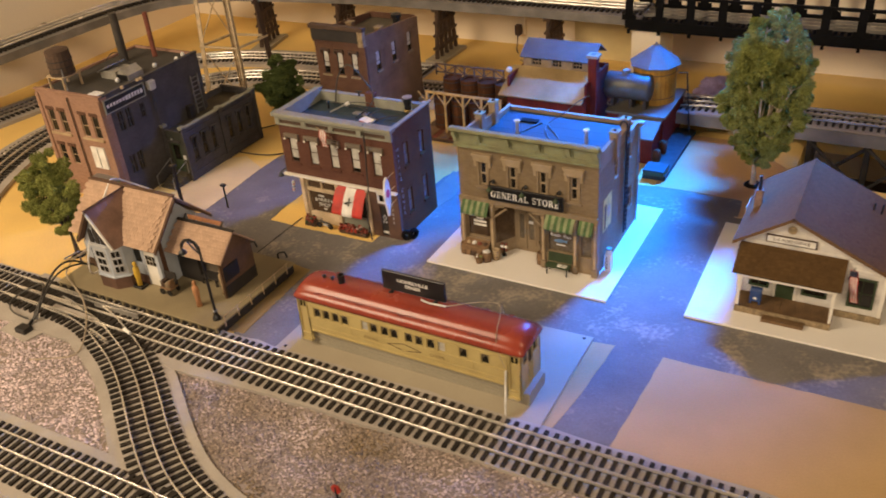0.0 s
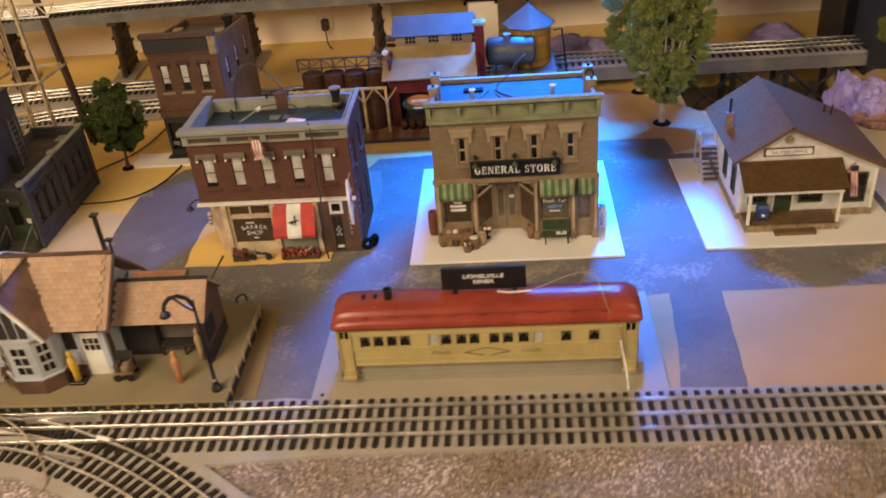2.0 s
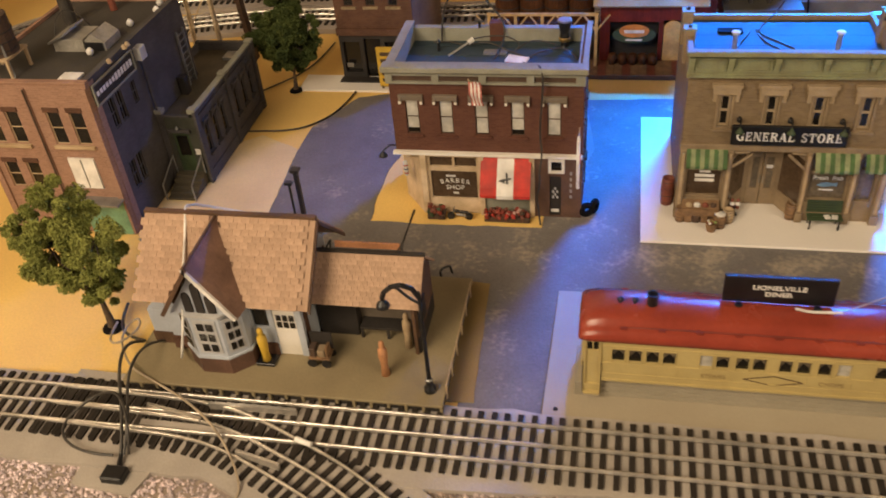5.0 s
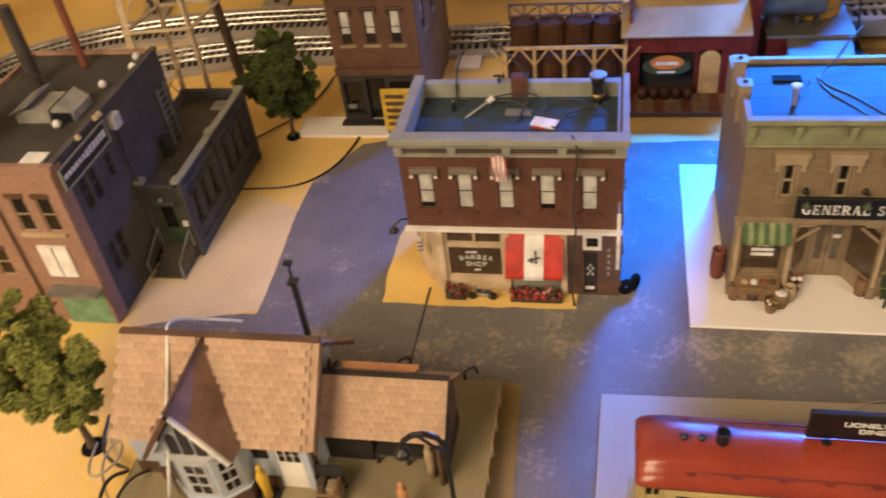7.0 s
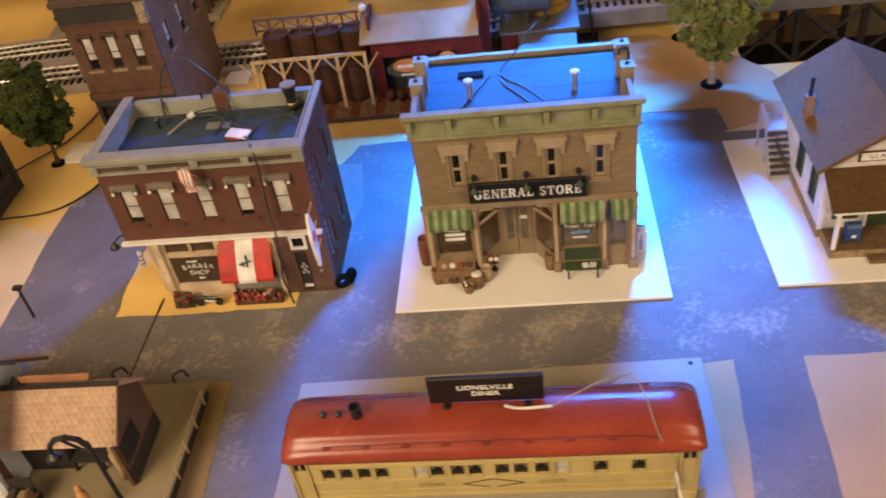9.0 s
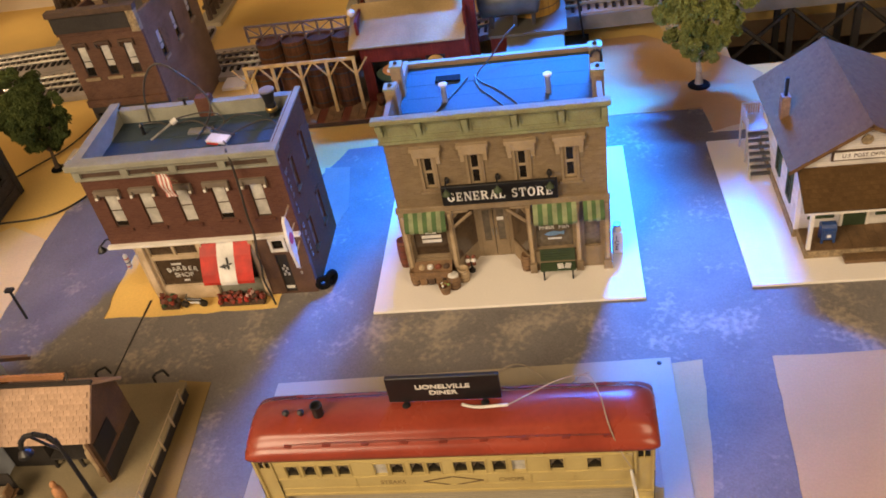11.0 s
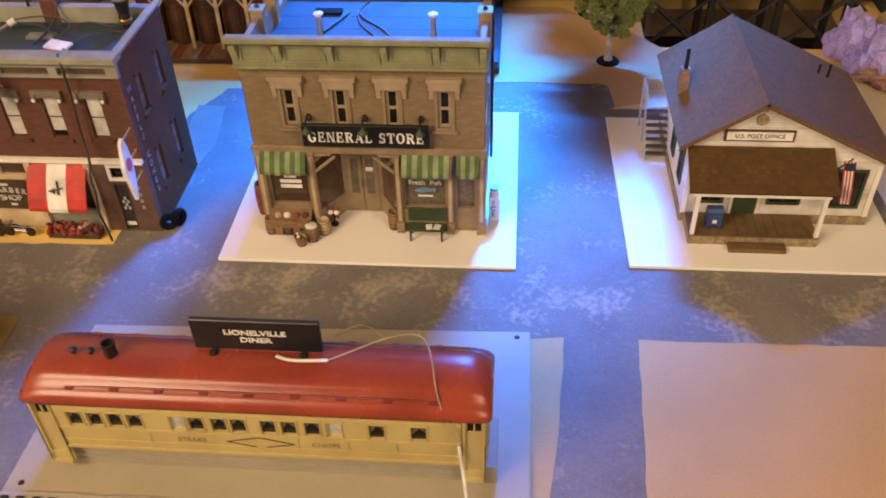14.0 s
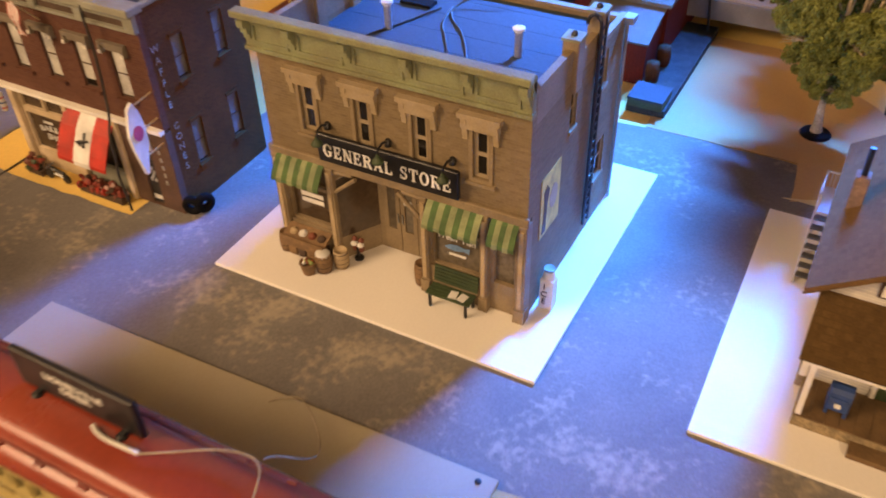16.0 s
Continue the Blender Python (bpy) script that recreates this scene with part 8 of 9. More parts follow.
    part("tall_flue", tube(bmesh.new(), (-0.5450, 0.1080, 0.1470), (-0.5450, 0.1080, 0.2150), 0.0065, 0.0055, n=14), material("dark_stack_metal", (0.09, 0.08, 0.07), 0.5, 0.4), f, "dark metal smoke stack")
    part("thin_flue", tube(bmesh.new(), (-0.5150, 0.1380, 0.1470), (-0.5200, 0.1430, 0.2080), 0.0035, n=12), RUST, f, "thin rusty smoke stack")
    part("roof_house", B(-0.5250, -0.4950, 0.0450, 0.0750, 0.1470, 0.1580), material("grey_vent_sheet", (0.34, 0.32, 0.28), 0.6, 0.2), f)
    part("house_roof", slab(bmesh.new(), [(-0.5280, 0.042, 0.1560), (-0.5100, 0.042, 0.1640), (-0.5100, 0.078, 0.1640), (-0.5280, 0.078, 0.1560)], 0.0015), STEEL, f)
    part("vent_hood", prism(bmesh.new(), [(-0.4980, 0.1470), (-0.4760, 0.1470), (-0.4760, 0.1540), (-0.4870, 0.1620), (-0.4980, 0.1540)], 0.0480, 0.0760, "y"), bpy.data.materials["grey_vent_sheet"], f)
    part("vent_mouth", B(-0.4965, -0.4775, 0.0468, 0.0482, 0.1472, 0.1545), BLACK, f)
    part("hatch", B(-0.4900, -0.4720, -0.0130, 0.0010, 0.1470, 0.1492), PAPER, f, "pale roof hatch")
    for x, y in ((-0.4860, 0.0380), (-0.4780, 0.1000), (-0.4650, 0.1300), (-0.4700, 0.1480)):
        part("roof_ball", lathe(bmesh.new(), (x, y, 0.1470), [(0.0010, 0), (0.0032, 0.0020), (0.0034, 0.0046), (0.0012, 0.0070)], 12), PAPER, f, smooth=True)
    for y in (0.018, 0.046, 0.052):
        part("lamp_head", lathe(bmesh.new(), (X1 + 0.0020, y, 0.1500), [(0.0030, 0), (0.0022, 0.0022), (0.0008, 0.0036)], 10), TAN_TRIM, f)
    unit = part("wall_unit", sbox(bmesh.new(), E, 0.0590, 0.0700, 0.0005, 0.0080, 0.1320, 0.1440), BAY_GREY, f, "pale grey wall unit beside the sign", bevel=0.0006)
    part("unit_pipe", tube(bmesh.new(), (X1 + 0.0030, 0.0650, 0.0100), (X1 + 0.0030, 0.0650, 0.1320), 0.0011, n=8), BRICK_GREY, unit)
    wire("cable", [(-0.5300, 0.055, 0.148), (-0.5350, 0.070, 0.170), (-0.5200, 0.085, 0.172), (-0.5120, 0.090, 0.150)], 0.0006, CABLE, "dark cable", "cable", f)
    f.scale = (1.0, 1.0, 1.035)
    return f


def annex():
    a = thing("grey_annex", (-0.440, 0.145, 0.0008), "low grey brick annex with dark sunken roof and green corner door", "building")
    X0, X1, Y0, Y1, T = -0.4585, -0.4210, 0.0660, 0.2240, 0.0790
    XB, MID = -0.4840, 0.1450
    N, E = ("n", Y0), ("e", X1)
    eh = [(y - 0.0046, y + 0.0046, 0.0270, 0.0610) for y in (0.0850, 0.1050, 0.1250, 0.1620, 0.1830, 0.2040)]
    part("side_wall", pierced(bmesh.new(), E, Y0 + 0.003, Y1, -0.003, 0, 0.0008, T, eh), BRICK_GREY, a)
    part("front_wall", pierced(bmesh.new(), N, X0, X1, -0.003, 0, 0.0008, T - 0.004, [(-0.4480, -0.4310, 0.0140, 0.0580)]), material("dull_green_boards", (0.055, 0.058, 0.042), 0.7, coarse=90, vary=0.2), a, "dull green front with a door")
    part("back_wall", B(XB, X1 - 0.003, Y1 - 0.003, Y1, 0.0008, T), BRICK_GREY, a)
    part("inner_wall", B(XB, XB + 0.003, 0.1660, Y1 - 0.003, 0.0008, T), BRICK_GREY, a)
    part("roof", B(X0, X1 - 0.003, Y0 + 0.003, Y1 - 0.003, 0.0690, 0.0710), ROOF_DARK, a)
    part("back_roof", B(XB + 0.003, X0, 0.1660, Y1 - 0.003, 0.0690, 0.0710), ROOF_DARK, a)
    part("coping", B(X1 - 0.0050, X1 + 0.0014, Y0 - 0.001, Y1 + 0.001, T, T + 0.0018), GREY_TRIM, a, "pale grey coping")
    part("coping", B(XB, X1 - 0.0050, Y1 - 0.0040, Y1 + 0.001, T, T + 0.0018), BRICK_GREY, a)
    part("front_coping", B(X0, X1 - 0.0050, Y0 - 0.0010, Y0 + 0.0034, T - 0.004, T - 0.0022), BRICK_GREY, a)
    part("base_course", sbox(bmesh.new(), E, Y0 + 0.003, Y1, 0, 0.0016, 0.0008, 0.0120), BRICK_GREY, a)
    part("cornice", sbox(bmesh.new(), E, Y0 + 0.003, Y1, 0, 0.0020, 0.0700, 0.0735), BRICK_GREY, a)
    d = part("door", sbox(bmesh.new(), N, -0.4480, -0.4310, -0.0026, -0.0012, 0.0140, 0.0580), GREEN, a)
    part("door_pane", sbox(bmesh.new(), N, -0.4450, -0.4340, -0.0012, -0.0006, 0.0320, 0.0540), GLASS_DARK, d)
    part("door_head", sbox(bmesh.new(), N, -0.4510, -0.4280, 0, 0.0030, 0.0590, 0.0625), BRICK_GREY, a)
    part("notice", sbox(bmesh.new(), N, -0.4285, -0.4235, 0, 0.0008, 0.0340, 0.0400), PAPER, a, "white paper notice")
    part("door_lamp", lathe(bmesh.new(), (-0.4395, Y0 - 0.004, 0.0640), [(0.0020, 0), (0.0014, 0.0016), (0.0006, 0.0030)], 10), STEEL, a)
    for u0, u1, z0, z1 in eh:
        sash(a, E, u0, u1, z0, z1, BRICK_GREY, fw=0.0008)
        hd = bmesh.new()
        sbox(hd, E, u0 - 0.0022, u1 + 0.0022, 0, 0.0030, z1 + 0.0010, z1 + 0.0036)
        for u in (u0 - 0.0010, u1 + 0.0010):
            bracket(hd, E, u, 0.0022, 0.0026, z1 - 0.0050, z1 + 0.0010)
        part("window_hood", hd, BRICK_GREY, a)
        part("sill", sbox(bmesh.new(), E, u0 - 0.0018, u1 + 0.0018, 0, 0.0024, z0 - 0.0022, z0), BRICK_GREY, a)
    for y in (Y0 + 0.0020, MID, Y1 - 0.0030):
        p = part("pier", sbox(bmesh.new(), E, y - 0.0034, y + 0.0034, 0, 0.0028, 0.0008, T + 0.0024), BRICK_GREY, a)
        part("pier_cap", sbox(bmesh.new(), E, y - 0.0040, y + 0.0040, -0.0046, 0.0034, T + 0.0024, T + 0.0048), GREY_TRIM, p)
    part("corner_post", B(X0, X0 + 0.0060, Y0 - 0.0020, Y0 + 0.0045, 0.0008, T), BRICK_GREY, a)
    part("corner_cap", B(X0 - 0.0005, X0 + 0.0068, Y0 - 0.0028, Y0 + 0.0052, T, T + 0.0040), GREY_TRIM, a)
    part("roof_hatch", B(-0.4440, -0.4290, 0.1960, 0.2130, 0.0710, 0.0740), STEEL, a, "pale metal roof hatch")
    # short ladder from the roof up the factory wall
    ladder = part("roof_ladder", B(-0.4575, -0.4555, 0.1380, 0.1400, 0.0710, 0.1280), STEEL, a)
    part("ladder_rail", B(-0.4575, -0.4555, 0.1520, 0.1540, 0.0710, 0.1280), STEEL, ladder)
    for k in range(8):
        part("rung", B(-0.4570, -0.4560, 0.1400, 0.1520, 0.0770 + k * 0.0066, 0.0782 + k * 0.0066), STEEL, ladder)
    part("vent_box", B(-0.4575, -0.4500, 0.1180, 0.1270, 0.0710, 0.0900), BLACK_WOOD, a)
    for k in range(5):
        part("step", B(-0.4530, -0.4240, 0.0330 + k * 0.0064, Y0, 0.0008 + k * 0.0026, 0.0034 + k * 0.0026), ROOF_DARK, a)
    for x in (-0.4535, -0.4235):
        bm = tube(bmesh.new(), (x, 0.0320, 0.0008), (x, 0.0320, 0.0190), 0.0008, n=6)
        tube(bm, (x, 0.0320, 0.0190), (x, 0.0640, 0.0330), 0.0008, n=6)
        part("stair_rail", tube(bm, (x, 0.0640, 0.0140), (x, 0.0640, 0.0330), 0.0008, n=6), STEEL, a)
    return a


factory()
annex()
lamp = thing("street_lamp", (-0.3180, 0.0200, 0.0012), "thin black street lamp beside the grey annex", "street lamp")
part("pole", tube(bmesh.new(), (-0.3180, 0.0200, 0.0012), (-0.3180, 0.0200, 0.0340), 0.0012, n=8), BLACK, lamp)
part("head", B(-0.3215, -0.3145, 0.0175, 0.0225, 0.0340, 0.0365), BLACK, lamp)


# ---- trees ----
LEAF_OLIVE = material("olive_foliage", (0.265, 0.280, 0.078), 0.95, gloss=0.05, fine=900, coarse=75, vary=0.3, second=(0.150, 0.165, 0.042))
LEAF_DARK = material("dark_green_foliage", (0.085, 0.105, 0.032), 0.95, gloss=0.05, fine=900, coarse=60, vary=0.35, second=(0.045, 0.062, 0.022))
for leaf in (LEAF_OLIVE, LEAF_DARK):
    tl = leaf.node_tree
    isle, span, lift = tl.nodes.new("ShaderNodeNewGeometry"), tl.nodes.new("ShaderNodeMapRange"), [n for n in tl.nodes if n.bl_idname == "ShaderNodeHueSaturation"][0]
    span.inputs["To Min"].default_value, span.inputs["To Max"].default_value = 0.70, 1.32
    tl.links.new(isle.outputs["Random Per Island"], span.inputs["Value"]), tl.links.new(span.outputs["Result"], lift.inputs["Value"])
BARK = material("pale_bark", (0.60, 0.48, 0.31), 0.85, fine=700, coarse=90, vary=0.25)
BARK_DARK = material("dark_bark", (0.10, 0.07, 0.045), 0.85, fine=700, coarse=90, vary=0.25)


def tree(x, y, z, trunk_h, lobes, leaf, bark, label, seed, r=0.004, leaves=7000, size=0.0020, base=None):
    """Tapered trunk, limbs to each lobe of the crown, and the crown as thousands of small leaves."""
    rnd = random.Random(seed)
    t = thing("tree", (x, y, z), label, "tree", "trees of the layout")
    bm = bmesh.new()
    p0, steps = Vector((x, y, z)), 4
    lean = Vector((rnd.uniform(-0.06, 0.06), rnd.uniform(-0.06, 0.06), 1))
    for k in range(steps):
        a, b = p0 + lean * trunk_h * k / steps, p0 + lean * trunk_h * (k + 1) / steps
        tube(bm, a, b, r * (1.25 if k == 0 else 1) * (1 - 0.14 * k), r * (1 - 0.14 * (k + 1)), n=10)
    head = p0 + lean * trunk_h
    for cx, cy, cz, rr in lobes:
        c = Vector((x + cx, y + cy, z + cz))
        mid = head.lerp(c, 0.5) + Vector((rnd.uniform(-1, 1), rnd.uniform(-1, 1), 0)) * rr * 0.25
        tube(bm, head - lean * trunk_h * 0.1, mid, r * 0.5, r * 0.3, n=7)
        tube(bm, mid, c, r * 0.3, r * 0.12, n=6)
        for _ in range(5):
            d = Vector((rnd.gauss(0, 1), rnd.gauss(0, 1), rnd.gauss(0, 0.7))).normalized()
            tube(bm, c - d * rr * 0.1, c + d * rr * 0.75, r * 0.14, r * 0.05, n=5)
    part("trunk", bm, bark, t)
    verts, faces = [], []
    total = sum(q[3] ** 2 for q in lobes)
    for cx, cy, cz, rr in lobes:
        clumps = []
        for _ in range(max(8, int(26 * rr / 0.03))):
            d = Vector((rnd.gauss(0, 1), rnd.gauss(0, 1), rnd.gauss(0, 1))).normalized()
            clumps.append((Vector((x + cx, y + cy, z + cz)) + d * rr * rnd.uniform(0.50, 1.0), rr * rnd.uniform(0.20, 0.36)))
        for _ in range(int(leaves * rr * rr / total)):
            c, cr = clumps[rnd.randrange(len(clumps))]
            q = Vector((rnd.gauss(0, 1), rnd.gauss(0, 1), rnd.gauss(0, 1))).normalized()
            p = c + Vector((q.x, q.y, q.z * 0.85)) * cr * rnd.uniform(0.45, 1.05)
            u = (q * 0.7 + Vector((rnd.gauss(0, 0.6), rnd.gauss(0, 0.6), rnd.gauss(0, 0.5) - 0.6))).normalized()
            v = u.orthogonal().normalized()
            s = size * rnd.uniform(0.7, 1.6)
            b = len(verts)
            w = u.cross(v) * s * 0.25
            verts += [tuple(p - u * s), tuple(p + v * s * 0.42 + w), tuple(p + u * s), tuple(p - v * s * 0.42 + w)]
            faces.append((b, b + 1, b + 2, b + 3))
    me = bpy.data.meshes.new("crown")
    me.from_pydata(verts, [], faces)
    me.materials.append(leaf)
    crown = new("crown", me)
    crown.parent, crown.matrix_parent_inverse = t, Matrix.Translation(-t.location)
    if base:
        part("base_disc", lathe(bmesh.new(), (x, y, z), [(base, 0), (base * 0.9, 0.0016), (r * 1.6, 0.0026)], 18), MATT_BLACK, t, "dark round base")
    return t


tree(0.304, 0.316, 0.0012, 0.034, [(0.004, 0.0, 0.038, 0.014), (-0.010, 0.004, 0.048, 0.016), (0.002, 0.0, 0.052, 0.020), (0.018, 0.0, 0.056, 0.018), (-0.024, 0.0, 0.070, 0.022), (0.010, 0.0, 0.070, 0.028), (0.030, 0.004, 0.092, 0.024), (-0.030, 0.004, 0.104, 0.027), (-0.024, 0.0, 0.164, 0.025), (0.030, 0.0, 0.164, 0.022), (0.002, 0.008, 0.112, 0.038), (0.030, -0.004, 0.132, 0.027), (-0.022, 0.0, 0.138, 0.031), (0.008, 0.0, 0.166, 0.034), (0.018, 0.004, 0.190, 0.022), (-0.006, -0.004, 0.200, 0.022)], LEAF_OLIVE, BARK, "tall olive-green model tree on a dark round base", 1, leaves=115000, size=0.0014, base=0.0115)
tree(0.290, 0.425, 0.0012, 0.036, [(0.0, 0.0, 0.072, 0.026), (-0.026, 0.0, 0.088, 0.028), (0.026, 0.0, 0.090, 0.028), (0.0, 0.004, 0.112, 0.038), (-0.022, 0.0, 0.130, 0.030), (0.030, 0.0, 0.132, 0.028), (0.004, 0.0, 0.160, 0.032), (0.014, 0.0, 0.178, 0.020)], LEAF_OLIVE, BARK, "olive-green model tree standing behind the tallest tree", 6, leaves=60000, size=0.0014, base=0.0110)
tree(-0.395, 0.262, 0.0008, 0.026, [(0.0, 0.0, 0.044, 0.022), (-0.018, 0.0, 0.050, 0.018), (0.018, 0.0, 0.052, 0.018), (0.0, -0.004, 0.064, 0.032), (-0.020, 0.0, 0.070, 0.026), (0.018, 0.004, 0.068, 0.024), (0.006, -0.010, 0.082, 0.024), (0.0, 0.006, 0.094, 0.024), (0.003, 0.0, 0.112, 0.016)], LEAF_DARK, BARK_DARK, "small dark green model tree near the brick building", 2, r=0.003, leaves=52000, size=0.0014, base=0.008)
tree(-0.420, -0.147, 0.0008, 0.034, [(0.0, 0.0, 0.060, 0.026), (-0.024, 0.0, 0.078, 0.028), (0.016, 0.0, 0.090, 0.026), (-0.008, 0.0, 0.116, 0.026), (-0.034, 0.0, 0.100, 0.020), (0.006, 0.0, 0.040, 0.016)], LEAF_OLIVE, BARK_DARK, "bushy green model tree behind the station", 3, r=0.0035, leaves=44000, size=0.0014, base=0.009)

FORK = [(-0.42, -0.2365), (-0.36, -0.2385), (-0.31, -0.2410), (-0.275, -0.2480), (-0.24, -0.2620), (-0.20, -0.2805), (-0.16, -0.3050), (-0.12, -0.3345), (-0.08, -0.3640), (-0.04, -0.3890), (0.0, -0.4060), (0.05, -0.4190), (0.11, -0.4250)]
SIDING_PATH = [(-0.70, -0.431), (-0.30, -0.429), (-0.10, -0.427), (0.02, -0.4265), (0.12, -0.4255), (0.20, -0.4215), (0.245, -0.4140), (0.275, -0.4035), (0.303, -0.387), (0.340, -0.366), (0.385, -0.338), (0.45, -0.302), (0.52, -0.275)]


def smooth_path(points, n=6):
    """A Catmull-Rom curve through the points."""
    out = []
    for i in range(len(points) - 1):
        p = [Vector((*points[max(0, min(len(points) - 1, i + k))], 0)) for k in (-1, 0, 1, 2)]
        for j in range(n):
            t = j / n
            q = 0.5 * ((2 * p[1]) + (p[2] - p[0]) * t + (2 * p[0] - 5 * p[1] + 4 * p[2] - p[3]) * t * t + (3 * p[1] - p[0] - 3 * p[2] + p[3]) * t ** 3)
            out.append((q.x, q.y))
    return out + [points[-1]]


FORK, SIDING_PATH = smooth_path(FORK), smooth_path(SIDING_PATH)
track("fork_track", FORK, "curved three-rail track forking off from the front line", bed=0.0375, z=0.0048)
track("siding_track", SIDING_PATH, "curved three-rail siding at the table's near edge", bed=0.0375, z=0.0046)
LOOP = smooth_path([(-0.52, -0.2385), (-0.60, -0.205), (-0.675, -0.125), (-0.735, -0.02), (-0.765, 0.08), (-0.765, 0.20), (-0.72, 0.32), (-0.64, 0.41), (-0.52, 0.452), (-0.38, 0.462), (-0.20, 0.474)])
track("loop_track", LOOP, "outer loop of three-rail track round the town's end", bed=0.040)
OUTER = smooth_path([(-0.95, -0.20), (-0.94, 0.0), (-0.92, 0.15), (-0.89, 0.28), (-0.83, 0.42), (-0.72, 0.50), (-0.55, 0.535), (-0.30, 0.545)])
track("outer_track", OUTER, "outermost three-rail track along the table's far side", bed=0.040)
rise = lambda x, y: 0.030 * min(1.0, max(0.0, (x + 0.05) / 0.25))
REAR = [(-0.20 + 0.1 * k, 0.474) for k in range(9)]
track("rear_track", REAR, "rear three-rail track rising onto a grey deck", bed=0.034, height=rise)

# grey deck and black trestle under the rear track
deck = thing("trestle_deck", (0.6, 0.474, 0.0), "grey track deck on black cross-braced trestle bents", "trestle")
part("girder", B(0.10, 0.62, 0.437, 0.511, 0.017, 0.0345), material("grey_deck_paint", (0.24, 0.225, 0.21), 0.6, coarse=30, vary=0.08), deck)
for k in range(4):
    x = 0.352 + k * 0.072
    bent = part("bent", B(x - 0.0035, x + 0.0035, 0.440, 0.447, -0.100, 0.017), BLACK_WOOD, deck)
    part("bent_post", B(x - 0.0035, x + 0.0035, 0.500, 0.507, -0.100, 0.017), BLACK_WOOD, bent)
    part("brace", tube(tube(bmesh.new(), (x, 0.4420, -0.050), (x + 0.072, 0.4420, 0.015), 0.0026, n=5), (x, 0.4400, 0.015), (x + 0.072, 0.4400, -0.050), 0.0026, n=5), BLACK_WOOD, bent)

# upper line on tall bents
def upper():
    u = thing("upper_line", (-0.3, 0.62, 0.0), "raised grey track deck on tall dark trestle bents", "elevated track")
    path = smooth_path([(-0.935, -0.10), (-0.93, 0.10), (-0.925, 0.28), (-0.91, 0.42), (-0.86, 0.525), (-0.76, 0.590), (-0.60, 0.622), (-0.44, 0.640), (-0.20, 0.645), (0.06, 0.645)])
    part("deck", ribbon(bmesh.new(), path, 0.0, 0.040, 0.098, 0.112), bpy.data.materials["grey_deck_paint"], u)
    for k in (-1, 0, 1):
        part("rail", rail_head(ribbon(bmesh.new(), path, k * GAUGE / 2, 0.0009, 0.1155, 0.1195), path, k * GAUGE / 2, 0.1190), RAIL, u, smooth=True)
    for x, y, a in along(path, 0.0093):
        lay_tie(u, x, y, 0.1121, math.degrees(a))
    for x, y, a in ((-0.70, 0.605, 12), (-0.525, 0.632, 5), (-0.315, 0.645, 0), (-0.10, 0.645, 0)):
        m = pose(x, y, 0, 0, 0, a)
        bm = B(-0.007, 0.007, -0.034, 0.034, 0.091, 0.098)
        bm.transform(m)
        b = part("bent", bm, DARK_WOOD, u, "dark timber trestle bent")
        for i in range(5):
            dy = -0.026 + i * 0.013
            bm = tube(bmesh.new(), (0.0, dy * 1.45, 0.0), (0.0, dy, 0.092), 0.0042, 0.0038, n=6)
            bm.transform(m)
            part("bent_leg", bm, DARK_WOOD, b)
        for z in (0.022, 0.045, 0.068):
            for q in (-1, 1):
                w = 0.030 * (1.45 - 0.45 * z / 0.092)
                bm = B(q * 0.0042 - 0.0012, q * 0.0042 + 0.0012, -w, w, z, z + 0.0045)
                bm.transform(m)
                part("bent_girt", bm, DARK_WOOD, b)
        bm = B(-0.018, 0.018, -0.050, 0.046, -0.001, 0.006)
        bm.transform(m)
        part("footing", bm, BOARD_GREY, b)
    for y in (-0.05, 0.08, 0.21, 0.34):
        part("wall_bracket", prism(bmesh.new(), [(-1.020, 0.060), (-1.020, 0.0985), (-0.905, 0.0985), (-0.905, 0.0925)], y - 0.004, y + 0.004, "y"), DARK_WOOD, u, "dark wall bracket")
    return u


upper()


def girder_bridge():
    g = thing("girder_bridge", (0.6, 0.645, 0.0), "black lattice girder bridge carrying the upper line", "bridge")
    x0, x1, z0, z1 = 0.045, 1.20, 0.096, 0.150
    for y in (0.600, 0.690):
        s = part("girder", B(x0, x1, y - 0.003, y + 0.003, z0 - 0.002, z0 + 0.014), MATT_BLACK, g)
        part("top_chord", B(x0, x1, y - 0.003, y + 0.003, z1 - 0.004, z1), MATT_BLACK, s)
        n = 24
        for k in range(n + 1):
            x = x0 + (x1 - x0) * k / n
            part("upright", B(x - 0.006, x + 0.006, y - 0.002, y + 0.002, z0, z1), MATT_BLACK, s)
            part("knee", B(x - 0.011, x + 0.011, y - 0.0018, y + 0.0018, z0 + 0.013, z0 + 0.021), MATT_BLACK, s)
            part("stub", B(x - 0.0022, x + 0.0022, y - 0.002, y + 0.002, z0 - 0.008, z0 - 0.002), MATT_BLACK, s)
    part("floor", B(x0, x1, 0.603, 0.687, z0 + 0.002, z0 + 0.008), MATT_BLACK, g)
    for k in (-1, 0, 1):
        part("rail", B(x0, x1, 0.645 + k * GAUGE / 2 - 0.0011, 0.645 + k * GAUGE / 2 + 0.0011, z0 + 0.0115, z0 + 0.017), RAIL, g)
    for k in range(int((x1 - x0) / 0.0093)):
        lay_tie(g, x0 + k * 0.0093, 0.645, z0 + 0.0081, 0)
    part("pier", B(x0 + 0.004, x0 + 0.05, 0.605, 0.685, 0.0, z0), WALL, g, "pale bridge pier")
    part("far_pier", B(x1 - 0.06, x1 - 0.01, 0.605, 0.685, 0.0, z0), WALL, g)
    return g


girder_bridge()


